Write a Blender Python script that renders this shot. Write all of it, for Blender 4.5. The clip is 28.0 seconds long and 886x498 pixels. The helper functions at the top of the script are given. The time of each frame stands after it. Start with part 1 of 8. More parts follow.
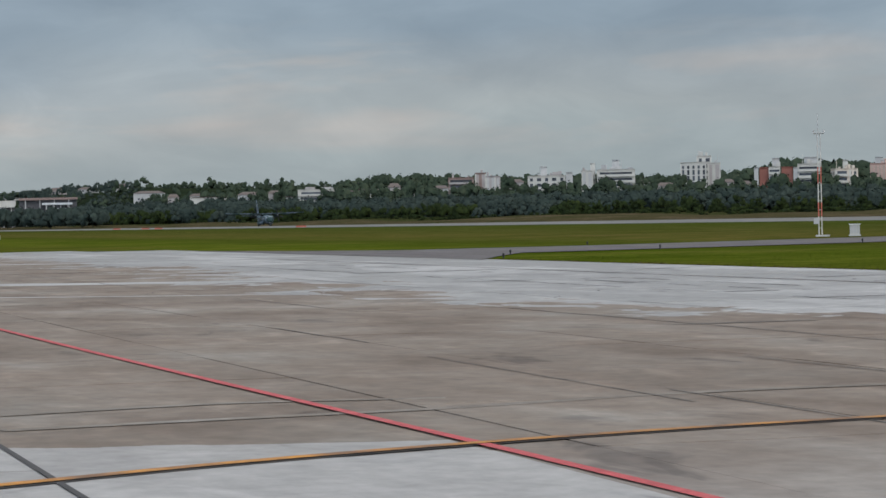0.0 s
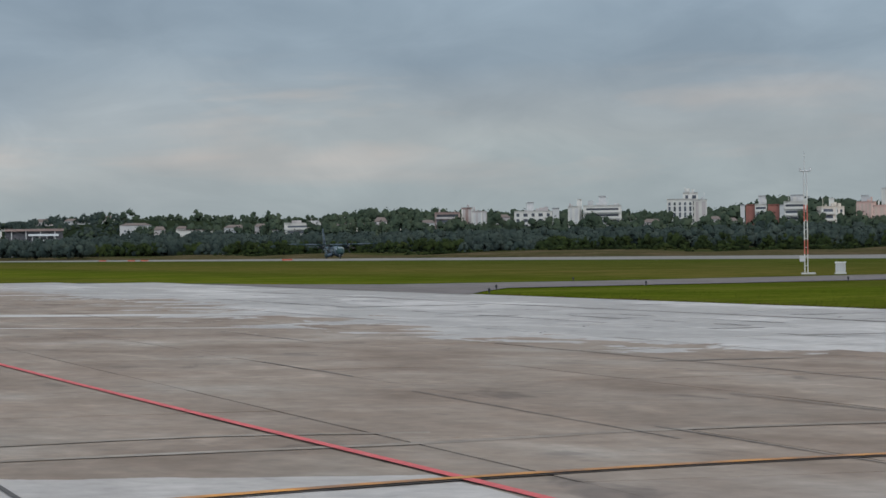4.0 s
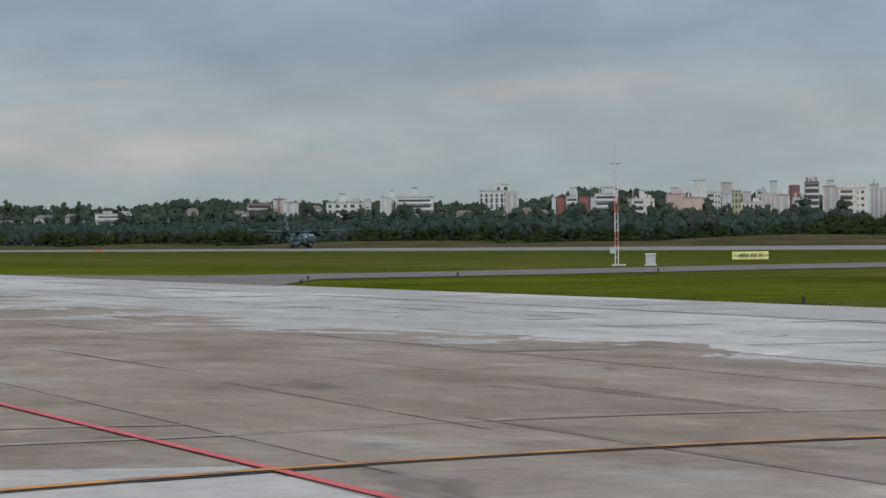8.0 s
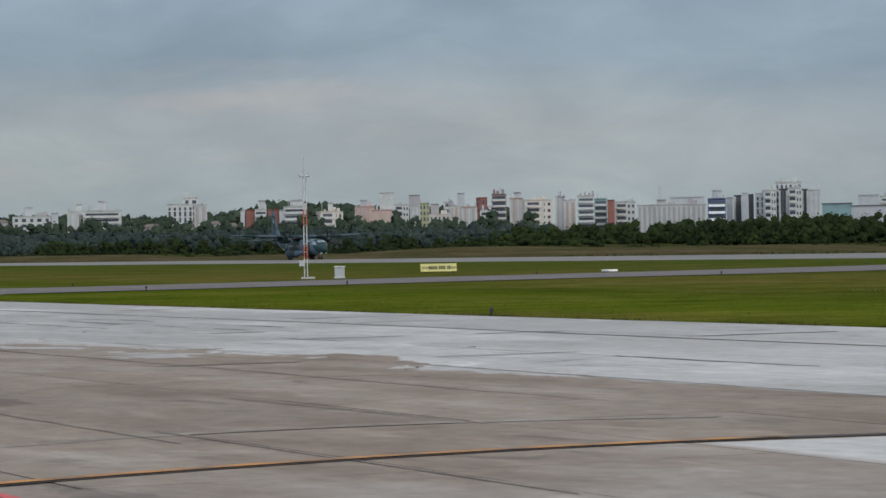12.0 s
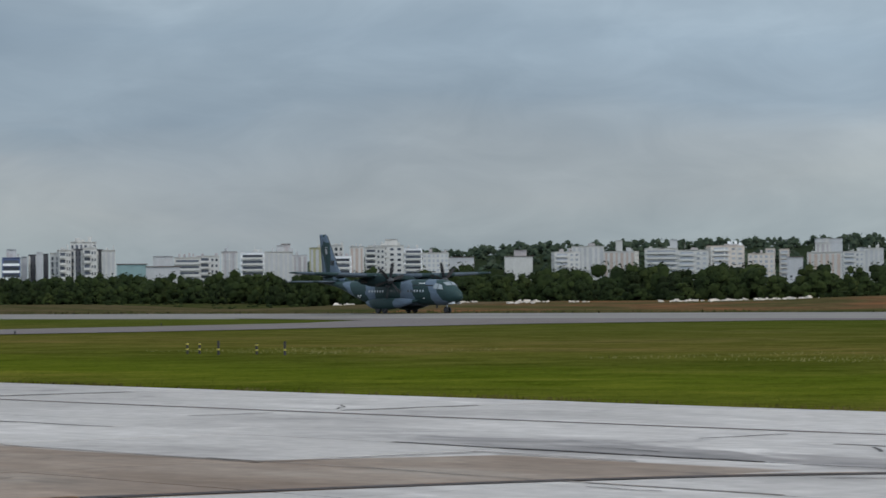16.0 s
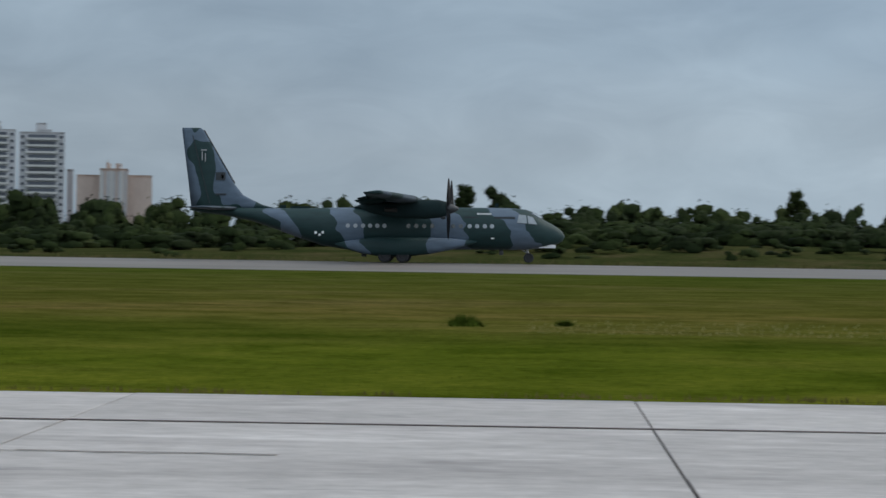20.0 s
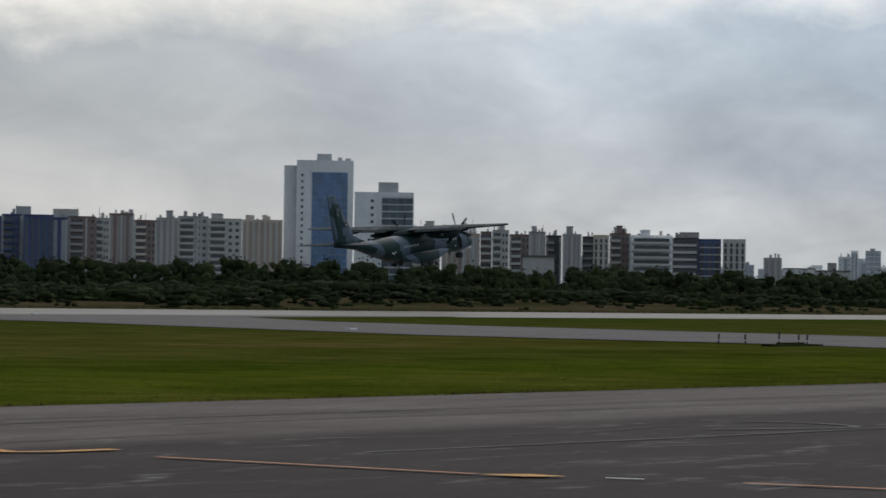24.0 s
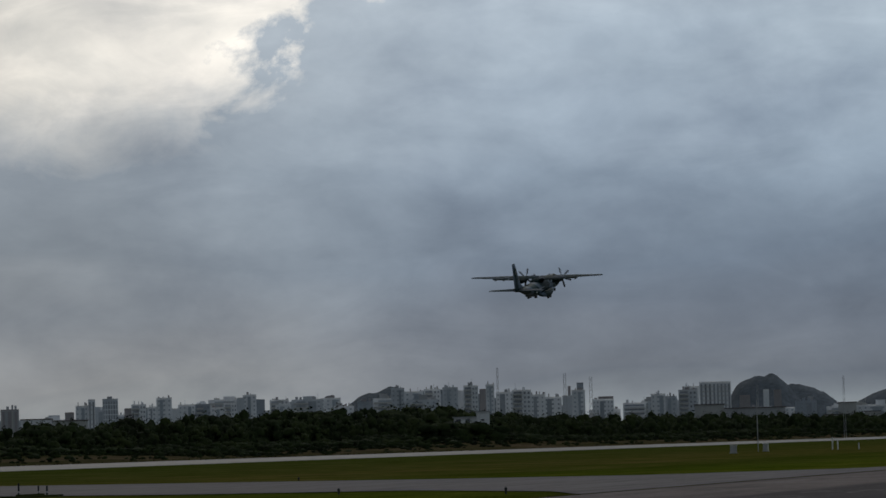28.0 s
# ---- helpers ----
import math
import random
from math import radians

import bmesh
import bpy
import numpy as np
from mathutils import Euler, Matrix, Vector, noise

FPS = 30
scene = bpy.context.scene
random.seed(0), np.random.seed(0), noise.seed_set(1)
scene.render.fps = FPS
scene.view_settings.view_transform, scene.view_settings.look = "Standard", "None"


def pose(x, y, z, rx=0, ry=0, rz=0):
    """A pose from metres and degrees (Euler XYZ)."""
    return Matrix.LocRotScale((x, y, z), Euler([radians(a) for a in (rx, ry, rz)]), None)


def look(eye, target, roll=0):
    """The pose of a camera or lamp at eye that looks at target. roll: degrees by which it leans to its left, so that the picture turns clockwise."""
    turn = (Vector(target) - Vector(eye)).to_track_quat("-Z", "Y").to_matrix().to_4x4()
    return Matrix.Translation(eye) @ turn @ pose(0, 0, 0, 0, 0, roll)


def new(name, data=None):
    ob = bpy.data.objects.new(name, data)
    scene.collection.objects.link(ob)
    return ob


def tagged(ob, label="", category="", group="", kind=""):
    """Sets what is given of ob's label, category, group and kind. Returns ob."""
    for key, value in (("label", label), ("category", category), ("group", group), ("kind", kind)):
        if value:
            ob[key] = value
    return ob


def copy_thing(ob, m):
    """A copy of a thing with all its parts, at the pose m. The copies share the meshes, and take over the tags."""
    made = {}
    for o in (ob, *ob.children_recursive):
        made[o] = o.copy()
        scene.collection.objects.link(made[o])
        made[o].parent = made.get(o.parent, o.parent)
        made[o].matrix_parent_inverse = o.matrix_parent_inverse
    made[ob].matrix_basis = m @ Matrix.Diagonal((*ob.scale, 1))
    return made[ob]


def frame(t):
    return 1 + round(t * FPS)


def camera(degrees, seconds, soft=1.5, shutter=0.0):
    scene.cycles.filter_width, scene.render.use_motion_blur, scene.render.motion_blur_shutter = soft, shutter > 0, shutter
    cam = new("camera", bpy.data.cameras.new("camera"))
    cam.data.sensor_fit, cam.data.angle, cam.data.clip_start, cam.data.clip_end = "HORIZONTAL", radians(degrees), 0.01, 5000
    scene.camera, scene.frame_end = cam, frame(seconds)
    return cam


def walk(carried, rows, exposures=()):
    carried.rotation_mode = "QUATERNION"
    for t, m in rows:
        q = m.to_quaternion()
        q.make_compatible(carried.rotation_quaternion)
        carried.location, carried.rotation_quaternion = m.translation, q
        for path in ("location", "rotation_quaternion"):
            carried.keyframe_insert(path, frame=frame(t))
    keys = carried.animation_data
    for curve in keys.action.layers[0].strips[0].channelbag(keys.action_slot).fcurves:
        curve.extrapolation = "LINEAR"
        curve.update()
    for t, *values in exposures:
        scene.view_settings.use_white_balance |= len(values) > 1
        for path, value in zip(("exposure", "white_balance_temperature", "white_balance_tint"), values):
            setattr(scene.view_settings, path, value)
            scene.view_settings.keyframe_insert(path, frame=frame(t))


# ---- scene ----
# ---------------- camera and its walk ----------------
EYE = 1.62
EXPOSURES = [(0.0, 0.0), (11.0, 0.0), (17.0, 0.0), (20.0, -0.15), (22.5, -0.42), (23.0, -0.56), (24.0, -0.95), (25.0, -1.08), (26.0, -1.12), (27.0, -1.4), (28.0, -1.85)]
cam = camera(17.05, 28.0, soft=1.55, shutter=0.1)
walk(cam, [
    (0.0, pose(0, 0, EYE, 89.400, 1.299, 75.148)),
    (0.5, pose(0, 0, EYE, 89.535, 1.339, 75.209)),
    (1.0, pose(0, 0, EYE, 89.809, 1.369, 75.934)),
    (1.5, pose(0, 0, EYE, 90.064, 1.061, 75.978)),
    (2.0, pose(0, 0, EYE, 90.170, 0.788, 75.846)),
    (2.5, pose(0, 0, EYE, 90.173, 0.786, 75.710)),
    (3.0, pose(0, 0, EYE, 90.214, 0.804, 75.497)),
    (3.5, pose(0, 0, EYE, 90.105, 0.821, 75.241)),
    (4.5, pose(0, 0, EYE, 90.100, 0.850, 74.450)),
    (5.5, pose(0, 0, EYE, 90.100, 0.809, 73.422)),
    (6.0, pose(0, 0, EYE, 90.023, 0.516, 72.739)),
    (6.5, pose(0, 0, EYE, 89.974, 0.612, 72.318)),
    (7.0, pose(0, 0, EYE, 89.936, 0.568, 72.120)),
    (7.5, pose(0, 0, EYE, 89.821, 0.639, 71.631)),
    (8.0, pose(0, 0, EYE, 89.847, 0.715, 71.237)),
    (8.5, pose(0, 0, EYE, 89.884, 0.879, 71.097)),
    (9.0, pose(0, 0, EYE, 89.931, 0.929, 70.816)),
    (9.5, pose(0, 0, EYE, 89.990, 0.937, 69.644)),
    (10.0, pose(0, 0, EYE, 90.022, 0.905, 68.906)),
    (10.5, pose(0, 0, EYE, 90.004, 0.900, 67.750)),
    (11.0, pose(0, 0, EYE, 90.060, 1.216, 65.964)),
    (11.5, pose(0, 0, EYE, 90.048, 1.087, 65.715)),
    (12.5, pose(0, 0, EYE, 89.950, 0.980, 64.350)),
    (13.5, pose(0, 0, EYE, 89.816, 0.796, 62.661)),
    (14.0, pose(0, 0, EYE, 89.749, 0.590, 61.497)),
    (14.5, pose(0, 0, EYE, 89.668, 0.482, 58.336)),
    (15.0, pose(0, 0, EYE, 89.734, 0.490, 57.059)),
    (15.5, pose(0, 0, EYE, 90.498, 0.622, 54.851)),
    (16.0, pose(0, 0, EYE, 90.997, 0.472, 51.597)),
    (16.5, pose(0, 0, EYE, 91.271, 0.095, 47.690)),
    (17.0, pose(0, 0, EYE, 91.138, 0.685, 43.339)),
    (17.5, pose(0, 0, EYE, 90.831, 0.600, 38.831)),
    (18.0, pose(0, 0, EYE, 90.560, 0.590, 33.960)),
    (18.2, pose(0, 0, EYE, 90.553, 0.589, 31.316)),
    (19.0, pose(0, 0, EYE, 90.046, 0.072, 20.004)),
    (19.5, pose(0, 0, EYE, 89.837, -0.486, 10.526)),
    (20.0, pose(0, 0, EYE, 89.874, -0.882, 1.709)),
    (20.5, pose(0, 0, EYE, 90.151, -1.176, -9.014)),
    (21.0, pose(0, 0, EYE, 90.130, -1.450, -18.100)),
    (21.5, pose(0, 0, EYE, 90.020, -1.750, -26.500)),
    (22.0, pose(0, 0, EYE, 89.900, -1.920, -34.000)),
    (22.5, pose(0, 0, EYE, 89.868, -1.908, -40.484)),
    (23.0, pose(0, 0, EYE, 89.788, -1.408, -45.580)),
    (23.5, pose(0, 0, EYE, 90.348, -1.035, -49.754)),
    (24.0, pose(0, 0, EYE, 90.977, -0.788, -53.697)),
    (24.5, pose(0, 0, EYE, 91.031, -0.461, -57.198)),
    (25.0, pose(0, 0, EYE, 91.047, -0.162, -59.165)),
    (25.5, pose(0, 0, EYE, 90.817, 0.054, -61.614)),
    (26.0, pose(0, 0, EYE, 90.976, 0.113, -63.572)),
    (26.5, pose(0, 0, EYE, 91.382, 0.772, -64.544)),
    (27.0, pose(0, 0, EYE, 91.981, 0.965, -65.780)),
    (27.5, pose(0, 0, EYE, 92.965, 1.287, -67.765)),
    (28.0, pose(0, 0, EYE, 93.775, 1.583, -68.361)),
], EXPOSURES)


# ---------------- world and light ----------------
world = bpy.data.worlds.new("overcast_sky")
scene.world = world
world.use_nodes = True


def node(tree, kind, **values):
    n = tree.nodes.new(kind)
    for key, value in values.items():
        n.inputs[key.replace("_", " ")].default_value = value
    return n


def ramp(tree, fac, stops):
    n = tree.nodes.new("ShaderNodeValToRGB")
    tree.links.new(fac, n.inputs["Fac"])
    els = n.color_ramp.elements
    while len(els) < len(stops):
        els.new(0.5)
    for e, (p, c) in zip(els, stops):
        e.position = p
        e.color = (*c, 1) if len(c) == 3 else c
    return n.outputs["Color"]


def mixc(tree, fac, a, b, how="MIX"):
    n = tree.nodes.new("ShaderNodeMix")
    n.data_type, n.blend_type = "RGBA", how
    for idx, v in ((0, fac), (6, a), (7, b)):
        if isinstance(v, (int, float)):
            n.inputs[idx].default_value = v if idx == 0 else (v, v, v, 1)
        elif isinstance(v, tuple):
            n.inputs[idx].default_value = (*v[:3], 1)
        else:
            tree.links.new(v, n.inputs[idx])
    return n.outputs[2]


def calc(tree, how, a, b=0.0, c=0.0):
    n = tree.nodes.new("ShaderNodeMath")
    n.operation = how
    for s, v in zip(n.inputs, (a, b, c)):
        if isinstance(v, (int, float)):
            s.default_value = v
        else:
            tree.links.new(v, s)
    return n.outputs[0]


def noise_tex(tree, vec, scale, detail=4.0, rough=0.55, stretch=(1, 1, 1), shift=(0, 0, 0), distortion=0.0):
    m = tree.nodes.new("ShaderNodeMapping")
    m.inputs["Scale"].default_value = stretch
    m.inputs["Location"].default_value = shift
    tree.links.new(vec, m.inputs["Vector"])
    n = node(tree, "ShaderNodeTexNoise", Scale=scale, Detail=detail, Roughness=rough, Distortion=distortion)
    tree.links.new(m.outputs[0], n.inputs["Vector"])
    return n.outputs["Fac"]


SUN_AZ, SUN_EL = 50.0, 38.0


def build_sky():
    t = world.node_tree
    t.nodes.clear()
    vec = t.nodes.new("ShaderNodeTexCoord").outputs["Generated"]
    sep = t.nodes.new("ShaderNodeSeparateXYZ")
    t.links.new(vec, sep.inputs[0])
    sky = t.nodes.new("ShaderNodeTexSky")
    sky.sky_type, sky.sun_disc = "NISHITA", False
    sky.sun_elevation, sky.sun_rotation = radians(SUN_EL), radians(SUN_AZ)
    blue = mixc(t, 1.0, sky.outputs[0], (0.10, 0.10, 0.10), "MULTIPLY")
    # bearing and height of the sky in degrees
    az = calc(t, "MULTIPLY", calc(t, "ARCTAN2", sep.outputs["X"], sep.outputs["Y"]), 57.296)
    el = calc(t, "MULTIPLY", calc(t, "ARCSINE", sep.outputs["Z"]), 57.296)
    both = t.nodes.new("ShaderNodeCombineXYZ")
    t.links.new(calc(t, "MULTIPLY", az, 0.1), both.inputs[0])
    t.links.new(calc(t, "MULTIPLY", el, 0.1), both.inputs[1])
    flat = both.outputs[0]
    # layers of cloud seen edge-on, warped so that they wander up and down
    warp = noise_tex(t, flat, 1.0, 3.0, 0.5, (0.75, 2.2, 1), (4.3, 1.1, 0.0))
    puff = noise_tex(t, flat, 1.0, 6.0, 0.58, (3.4, 8.5, 1), (1.7, 6.2, 0.0), 0.7)
    big = noise_tex(t, flat, 1.0, 3.0, 0.5, (1.1, 2.6, 1), (8.2, 3.3, 0.0), 0.4)
    height = calc(t, "ADD", el, calc(t, "MULTIPLY", calc(t, "SUBTRACT", warp, 0.5), 4.2))
    layer = ramp(t, calc(t, "MULTIPLY", height, 0.1), [(0.0, (0.335, 0.380, 0.395)), (0.10, (0.345, 0.388, 0.405)), (0.18, (0.370, 0.398, 0.412)), (0.27, (0.345, 0.380, 0.410)), (0.37, (0.272, 0.332, 0.395)), (0.50, (0.283, 0.350, 0.420)), (0.65, (0.355, 0.42, 0.48)), (0.85, (0.39, 0.45, 0.51))])
    # faint peach streaks low on the far side from the sun
    thin = noise_tex(t, flat, 1.0, 4.0, 0.55, (1.3, 7.0, 1), (2.2, 9.1, 0.0), 0.3)
    low = ramp(t, calc(t, "MULTIPLY", el, 0.1), [(0.10, (0, 0, 0)), (0.19, (1, 1, 1)), (0.30, (1, 1, 1)), (0.40, (0, 0, 0))])
    west = ramp(t, calc(t, "MULTIPLY", calc(t, "ADD", az, 90.0), 1 / 90.0), [(0.0, (1, 1, 1)), (0.20, (1, 1, 1)), (0.36, (0, 0, 0))])
    glow = mixc(t, 1.0, mixc(t, 1.0, ramp(t, thin, [(0.52, (0, 0, 0)), (0.68, (1, 1, 1))]), low, "MULTIPLY"), west, "MULTIPLY")
    layer = mixc(t, glow, layer, (0.47, 0.435, 0.42))
    # to the north the veil is even from top to bottom
    even = ramp(t, calc(t, "MULTIPLY", calc(t, "ADD", az, 60.0), 0.01), [(0.24, (0, 0, 0)), (0.46, (0.75, 0.75, 0.75)), (0.70, (0.75, 0.75, 0.75)), (0.84, (0, 0, 0))])
    layer = mixc(t, even, layer, (0.292, 0.352, 0.415))
    # towards the sun the cover loses its blue
    grey = t.nodes.new("ShaderNodeRGBToBW")
    t.links.new(layer, grey.inputs[0])
    plainer = ramp(t, calc(t, "MULTIPLY", az, 0.01), [(0.05, (0, 0, 0)), (0.32, (0.75, 0.75, 0.75)), (0.50, (0.65, 0.65, 0.65)), (0.62, (0.25, 0.25, 0.25)), (0.70, (0, 0, 0))])
    layer = mixc(t, plainer, layer, mixc(t, 1.0, grey.outputs[0], (0.985, 1.0, 1.02), "MULTIPLY"))
    lump = ramp(t, puff, [(0.30, (0.90, 0.91, 0.92)), (0.52, (1.0, 1.0, 1.0)), (0.70, (1.10, 1.09, 1.08))])
    mass = ramp(t, big, [(0.30, (0.82, 0.84, 0.87)), (0.50, (1.0, 1.0, 1.0)), (0.70, (1.17, 1.16, 1.14))])
    cloud = mixc(t, 1.0, mixc(t, 1.0, layer, lump, "MULTIPLY"), mass, "MULTIPLY")
    # the veil is thinner on the sun's side; unseen south sky raised to light facades
    side = ramp(t, calc(t, "MULTIPLY", calc(t, "ADD", az, 180.0), 1 / 360.0), [(0.0, (2.6, 2.62, 2.65)), (0.12, (2.15, 2.17, 2.2)), (0.19, (1.5, 1.52, 1.55)), (0.25, (1.05, 1.07, 1.09)), (0.29, (0.96, 1.0, 1.03)), (0.36, (1.0, 1.05, 1.09)), (0.405, (1.10, 1.16, 1.21)), (0.45, (0.97, 1.04, 1.10)), (0.50, (1.10, 1.2, 1.29)), (0.522, (1.24, 1.37, 1.48)), (0.60, (2.26, 2.24, 2.22)), (0.635, (2.74, 2.73, 2.73)), (0.65, (2.95, 2.95, 2.96)), (0.662, (3.3, 3.3, 3.32)), (0.672, (3.35, 3.32, 3.32)), (0.69, (4.3, 4.3, 4.32)), (0.72, (4.1, 4.2, 4.28)), (0.79, (3.0, 3.0, 3.05)), (0.9, (2.6, 2.62, 2.65)), (1.0, (2.6, 2.62, 2.65))])
    cloud = mixc(t, 1.0, cloud, side, "MULTIPLY")
    # a bright break in the cover, with a billowing edge
    heap = noise_tex(t, flat, 1.0, 7.0, 0.6, (5.0, 7.0, 1), (0.7, 2.9, 0.0), 0.3)
    edge = calc(t, "MULTIPLY", calc(t, "SUBTRACT", heap, 0.5), 8.0)
    rise = calc(t, "SUBTRACT", calc(t, "ADD", el, calc(t, "MULTIPLY", edge, 0.28)), calc(t, "ADD", 5.6, calc(t, "MULTIPLY", calc(t, "SUBTRACT", az, 50.0), 0.055)))
    right = calc(t, "SUBTRACT", calc(t, "ADD", 58.3, calc(t, "MULTIPLY", el, 0.92)), calc(t, "ADD", az, edge))
    left = calc(t, "SUBTRACT", calc(t, "ADD", az, edge), 34.0)
    lids = [ramp(t, calc(t, "MULTIPLY", calc(t, "ADD", q, w), 0.5 / w), [(0.25, (0, 0, 0)), (0.75, (1, 1, 1))]) for q, w in ((rise, 1.6), (right, 1.0), (left, 4.0))]
    gap = mixc(t, 1.0, mixc(t, 1.0, lids[0], lids[1], "MULTIPLY"), lids[2], "MULTIPLY")
    bright = mixc(t, 1.0, mixc(t, 1.0, lump, lump, "MULTIPLY"), ramp(t, calc(t, "MULTIPLY", calc(t, "SUBTRACT", az, 40.0), 1 / 40.0), [(0.0, (1.75, 1.70, 1.58)), (0.4, (1.9, 1.85, 1.72)), (0.62, (3.1, 3.0, 2.8)), (1.0, (3.1, 3.0, 2.8))]), "MULTIPLY")
    cloud = mixc(t, gap, cloud, bright)
    # the cover is bright high up
    up = ramp(t, sep.outputs["Z"], [(0.0, (1.0, 1.0, 1.0)), (0.16, (1.0, 1.0, 1.0)), (0.34, (0.92, 0.93, 0.94)), (0.8, (1.0, 1.01, 1.03))])
    cover = mixc(t, 1.0, cloud, up, "MULTIPLY")
    # heaped cloud on the bright side, with a darker bank low down
    east = ramp(t, calc(t, "MULTIPLY", calc(t, "SUBTRACT", az, 44.0), 1 / 40.0), [(0.0, (0, 0, 0)), (0.35, (0.75, 0.75, 0.75)), (0.6, (1, 1, 1))])
    heaps = ramp(t, noise_tex(t, flat, 1.0, 6.0, 0.56, (2.6, 4.2, 1), (5.1, 0.4, 0.0), 0.05), [(0.30, (0.74, 0.755, 0.79)), (0.5, (1.0, 1.0, 1.0)), (0.68, (1.2, 1.19, 1.17))])
    bank = ramp(t, calc(t, "MULTIPLY", height, 0.1), [(0.0, (0.80, 0.79, 0.79)), (0.07, (0.66, 0.66, 0.68)), (0.16, (0.34, 0.37, 0.44)), (0.31, (0.36, 0.39, 0.46)), (0.44, (0.60, 0.62, 0.67)), (0.60, (0.98, 0.98, 1.0)), (0.8, (1.05, 1.05, 1.05))])
    cover = mixc(t, east, cover, mixc(t, 1.0, cover, heaps, "MULTIPLY"))
    rank = ramp(t, calc(t, "MULTIPLY", calc(t, "SUBTRACT", az, 52.0), 1 / 30.0), [(0.0, (0, 0, 0)), (0.2, (0.3, 0.3, 0.3)), (0.37, (0.5, 0.5, 0.5)), (0.58, (1, 1, 1))])
    cover = mixc(t, rank, cover, mixc(t, 1.0, cover, bank, "MULTIPLY"))
    col = mixc(t, 0.92, blue, cover)
    bg = t.nodes.new("ShaderNodeBackground")
    t.links.new(col, bg.inputs["Color"])
    bg.inputs["Strength"].default_value = 1.0
    out = t.nodes.new("ShaderNodeOutputWorld")
    t.links.new(bg.outputs[0], out.inputs[0])


build_sky()
sun = new("sun", bpy.data.lights.new("sun", "SUN"))
sun.data.energy, sun.data.angle, sun.data.color = 0.45, radians(25), (1.0, 0.97, 0.93)
sun_to = Vector((math.sin(radians(SUN_AZ)) * math.cos(radians(SUN_EL)), math.cos(radians(SUN_AZ)) * math.cos(radians(SUN_EL)), math.sin(radians(SUN_EL))))
sun.matrix_world = look(sun_to * 100, (0, 0, 0))


# ---------------- materials ----------------
def material(name, stops, scale=2.0, rough=0.8, fine=0.0, bump=0.0, metal=0.0, stretch=(1, 1, 1), vary=0.0, spec=0.5, coord="Object", rough_to=None, dist=0.02):
    """Procedural paint or ground: a colour ramp over noise, finer grain on top, bump, and a spread from piece to piece."""
    m = bpy.data.materials.new(name)
    m.use_nodes = True
    t = m.node_tree
    b = t.nodes["Principled BSDF"]
    if coord == "World":
        vec = t.nodes.new("ShaderNodeNewGeometry").outputs["Position"]
    else:
        vec = t.nodes.new("ShaderNodeTexCoord").outputs[coord]
    n1 = noise_tex(t, vec, scale, 5.0, 0.6, stretch)
    col = ramp(t, n1, stops)
    n2 = noise_tex(t, vec, scale * 9, 3.0, 0.6, stretch, (3, 5, 1))
    if fine:
        g = ramp(t, n2, [(0.3, (1 - fine,) * 3), (0.7, (1 + fine,) * 3)])
        col = mixc(t, 1.0, col, g, "MULTIPLY")
    if vary:
        info = t.nodes.new("ShaderNodeObjectInfo")
        g = ramp(t, info.outputs["Random"], [(0.0, (1 - vary,) * 3), (1.0, (1 + vary,) * 3)])
        col = mixc(t, 1.0, col, g, "MULTIPLY")
    t.links.new(col, b.inputs["Base Color"])
    b.inputs["Metallic"].default_value = metal
    b.inputs["Specular IOR Level"].default_value = spec
    if rough_to is None:
        b.inputs["Roughness"].default_value = rough
    else:
        r = t.nodes.new("ShaderNodeMapRange")
        t.links.new(n1, r.inputs["Value"])
        r.inputs["From Min"].default_value, r.inputs["From Max"].default_value = 0.35, 0.65
        r.inputs["To Min"].default_value, r.inputs["To Max"].default_value = rough, rough_to
        t.links.new(r.outputs[0], b.inputs["Roughness"])
    if bump:
        bp = t.nodes.new("ShaderNodeBump")
        bp.inputs["Strength"].default_value, bp.inputs["Distance"].default_value = bump, dist
        t.links.new(n2, bp.inputs["Height"])
        t.links.new(bp.outputs[0], b.inputs["Normal"])
    return m


def plain(name, colour, rough=0.7, metal=0.0, fine=0.08, scale=3.0, vary=0.0, spec=0.5, bump=0.0):
    c = Vector(colour)
    return material(name, [(0.3, tuple(c * 0.88)), (0.7, tuple(c * 1.1))], scale, rough, fine, bump, metal, vary=vary, spec=spec)


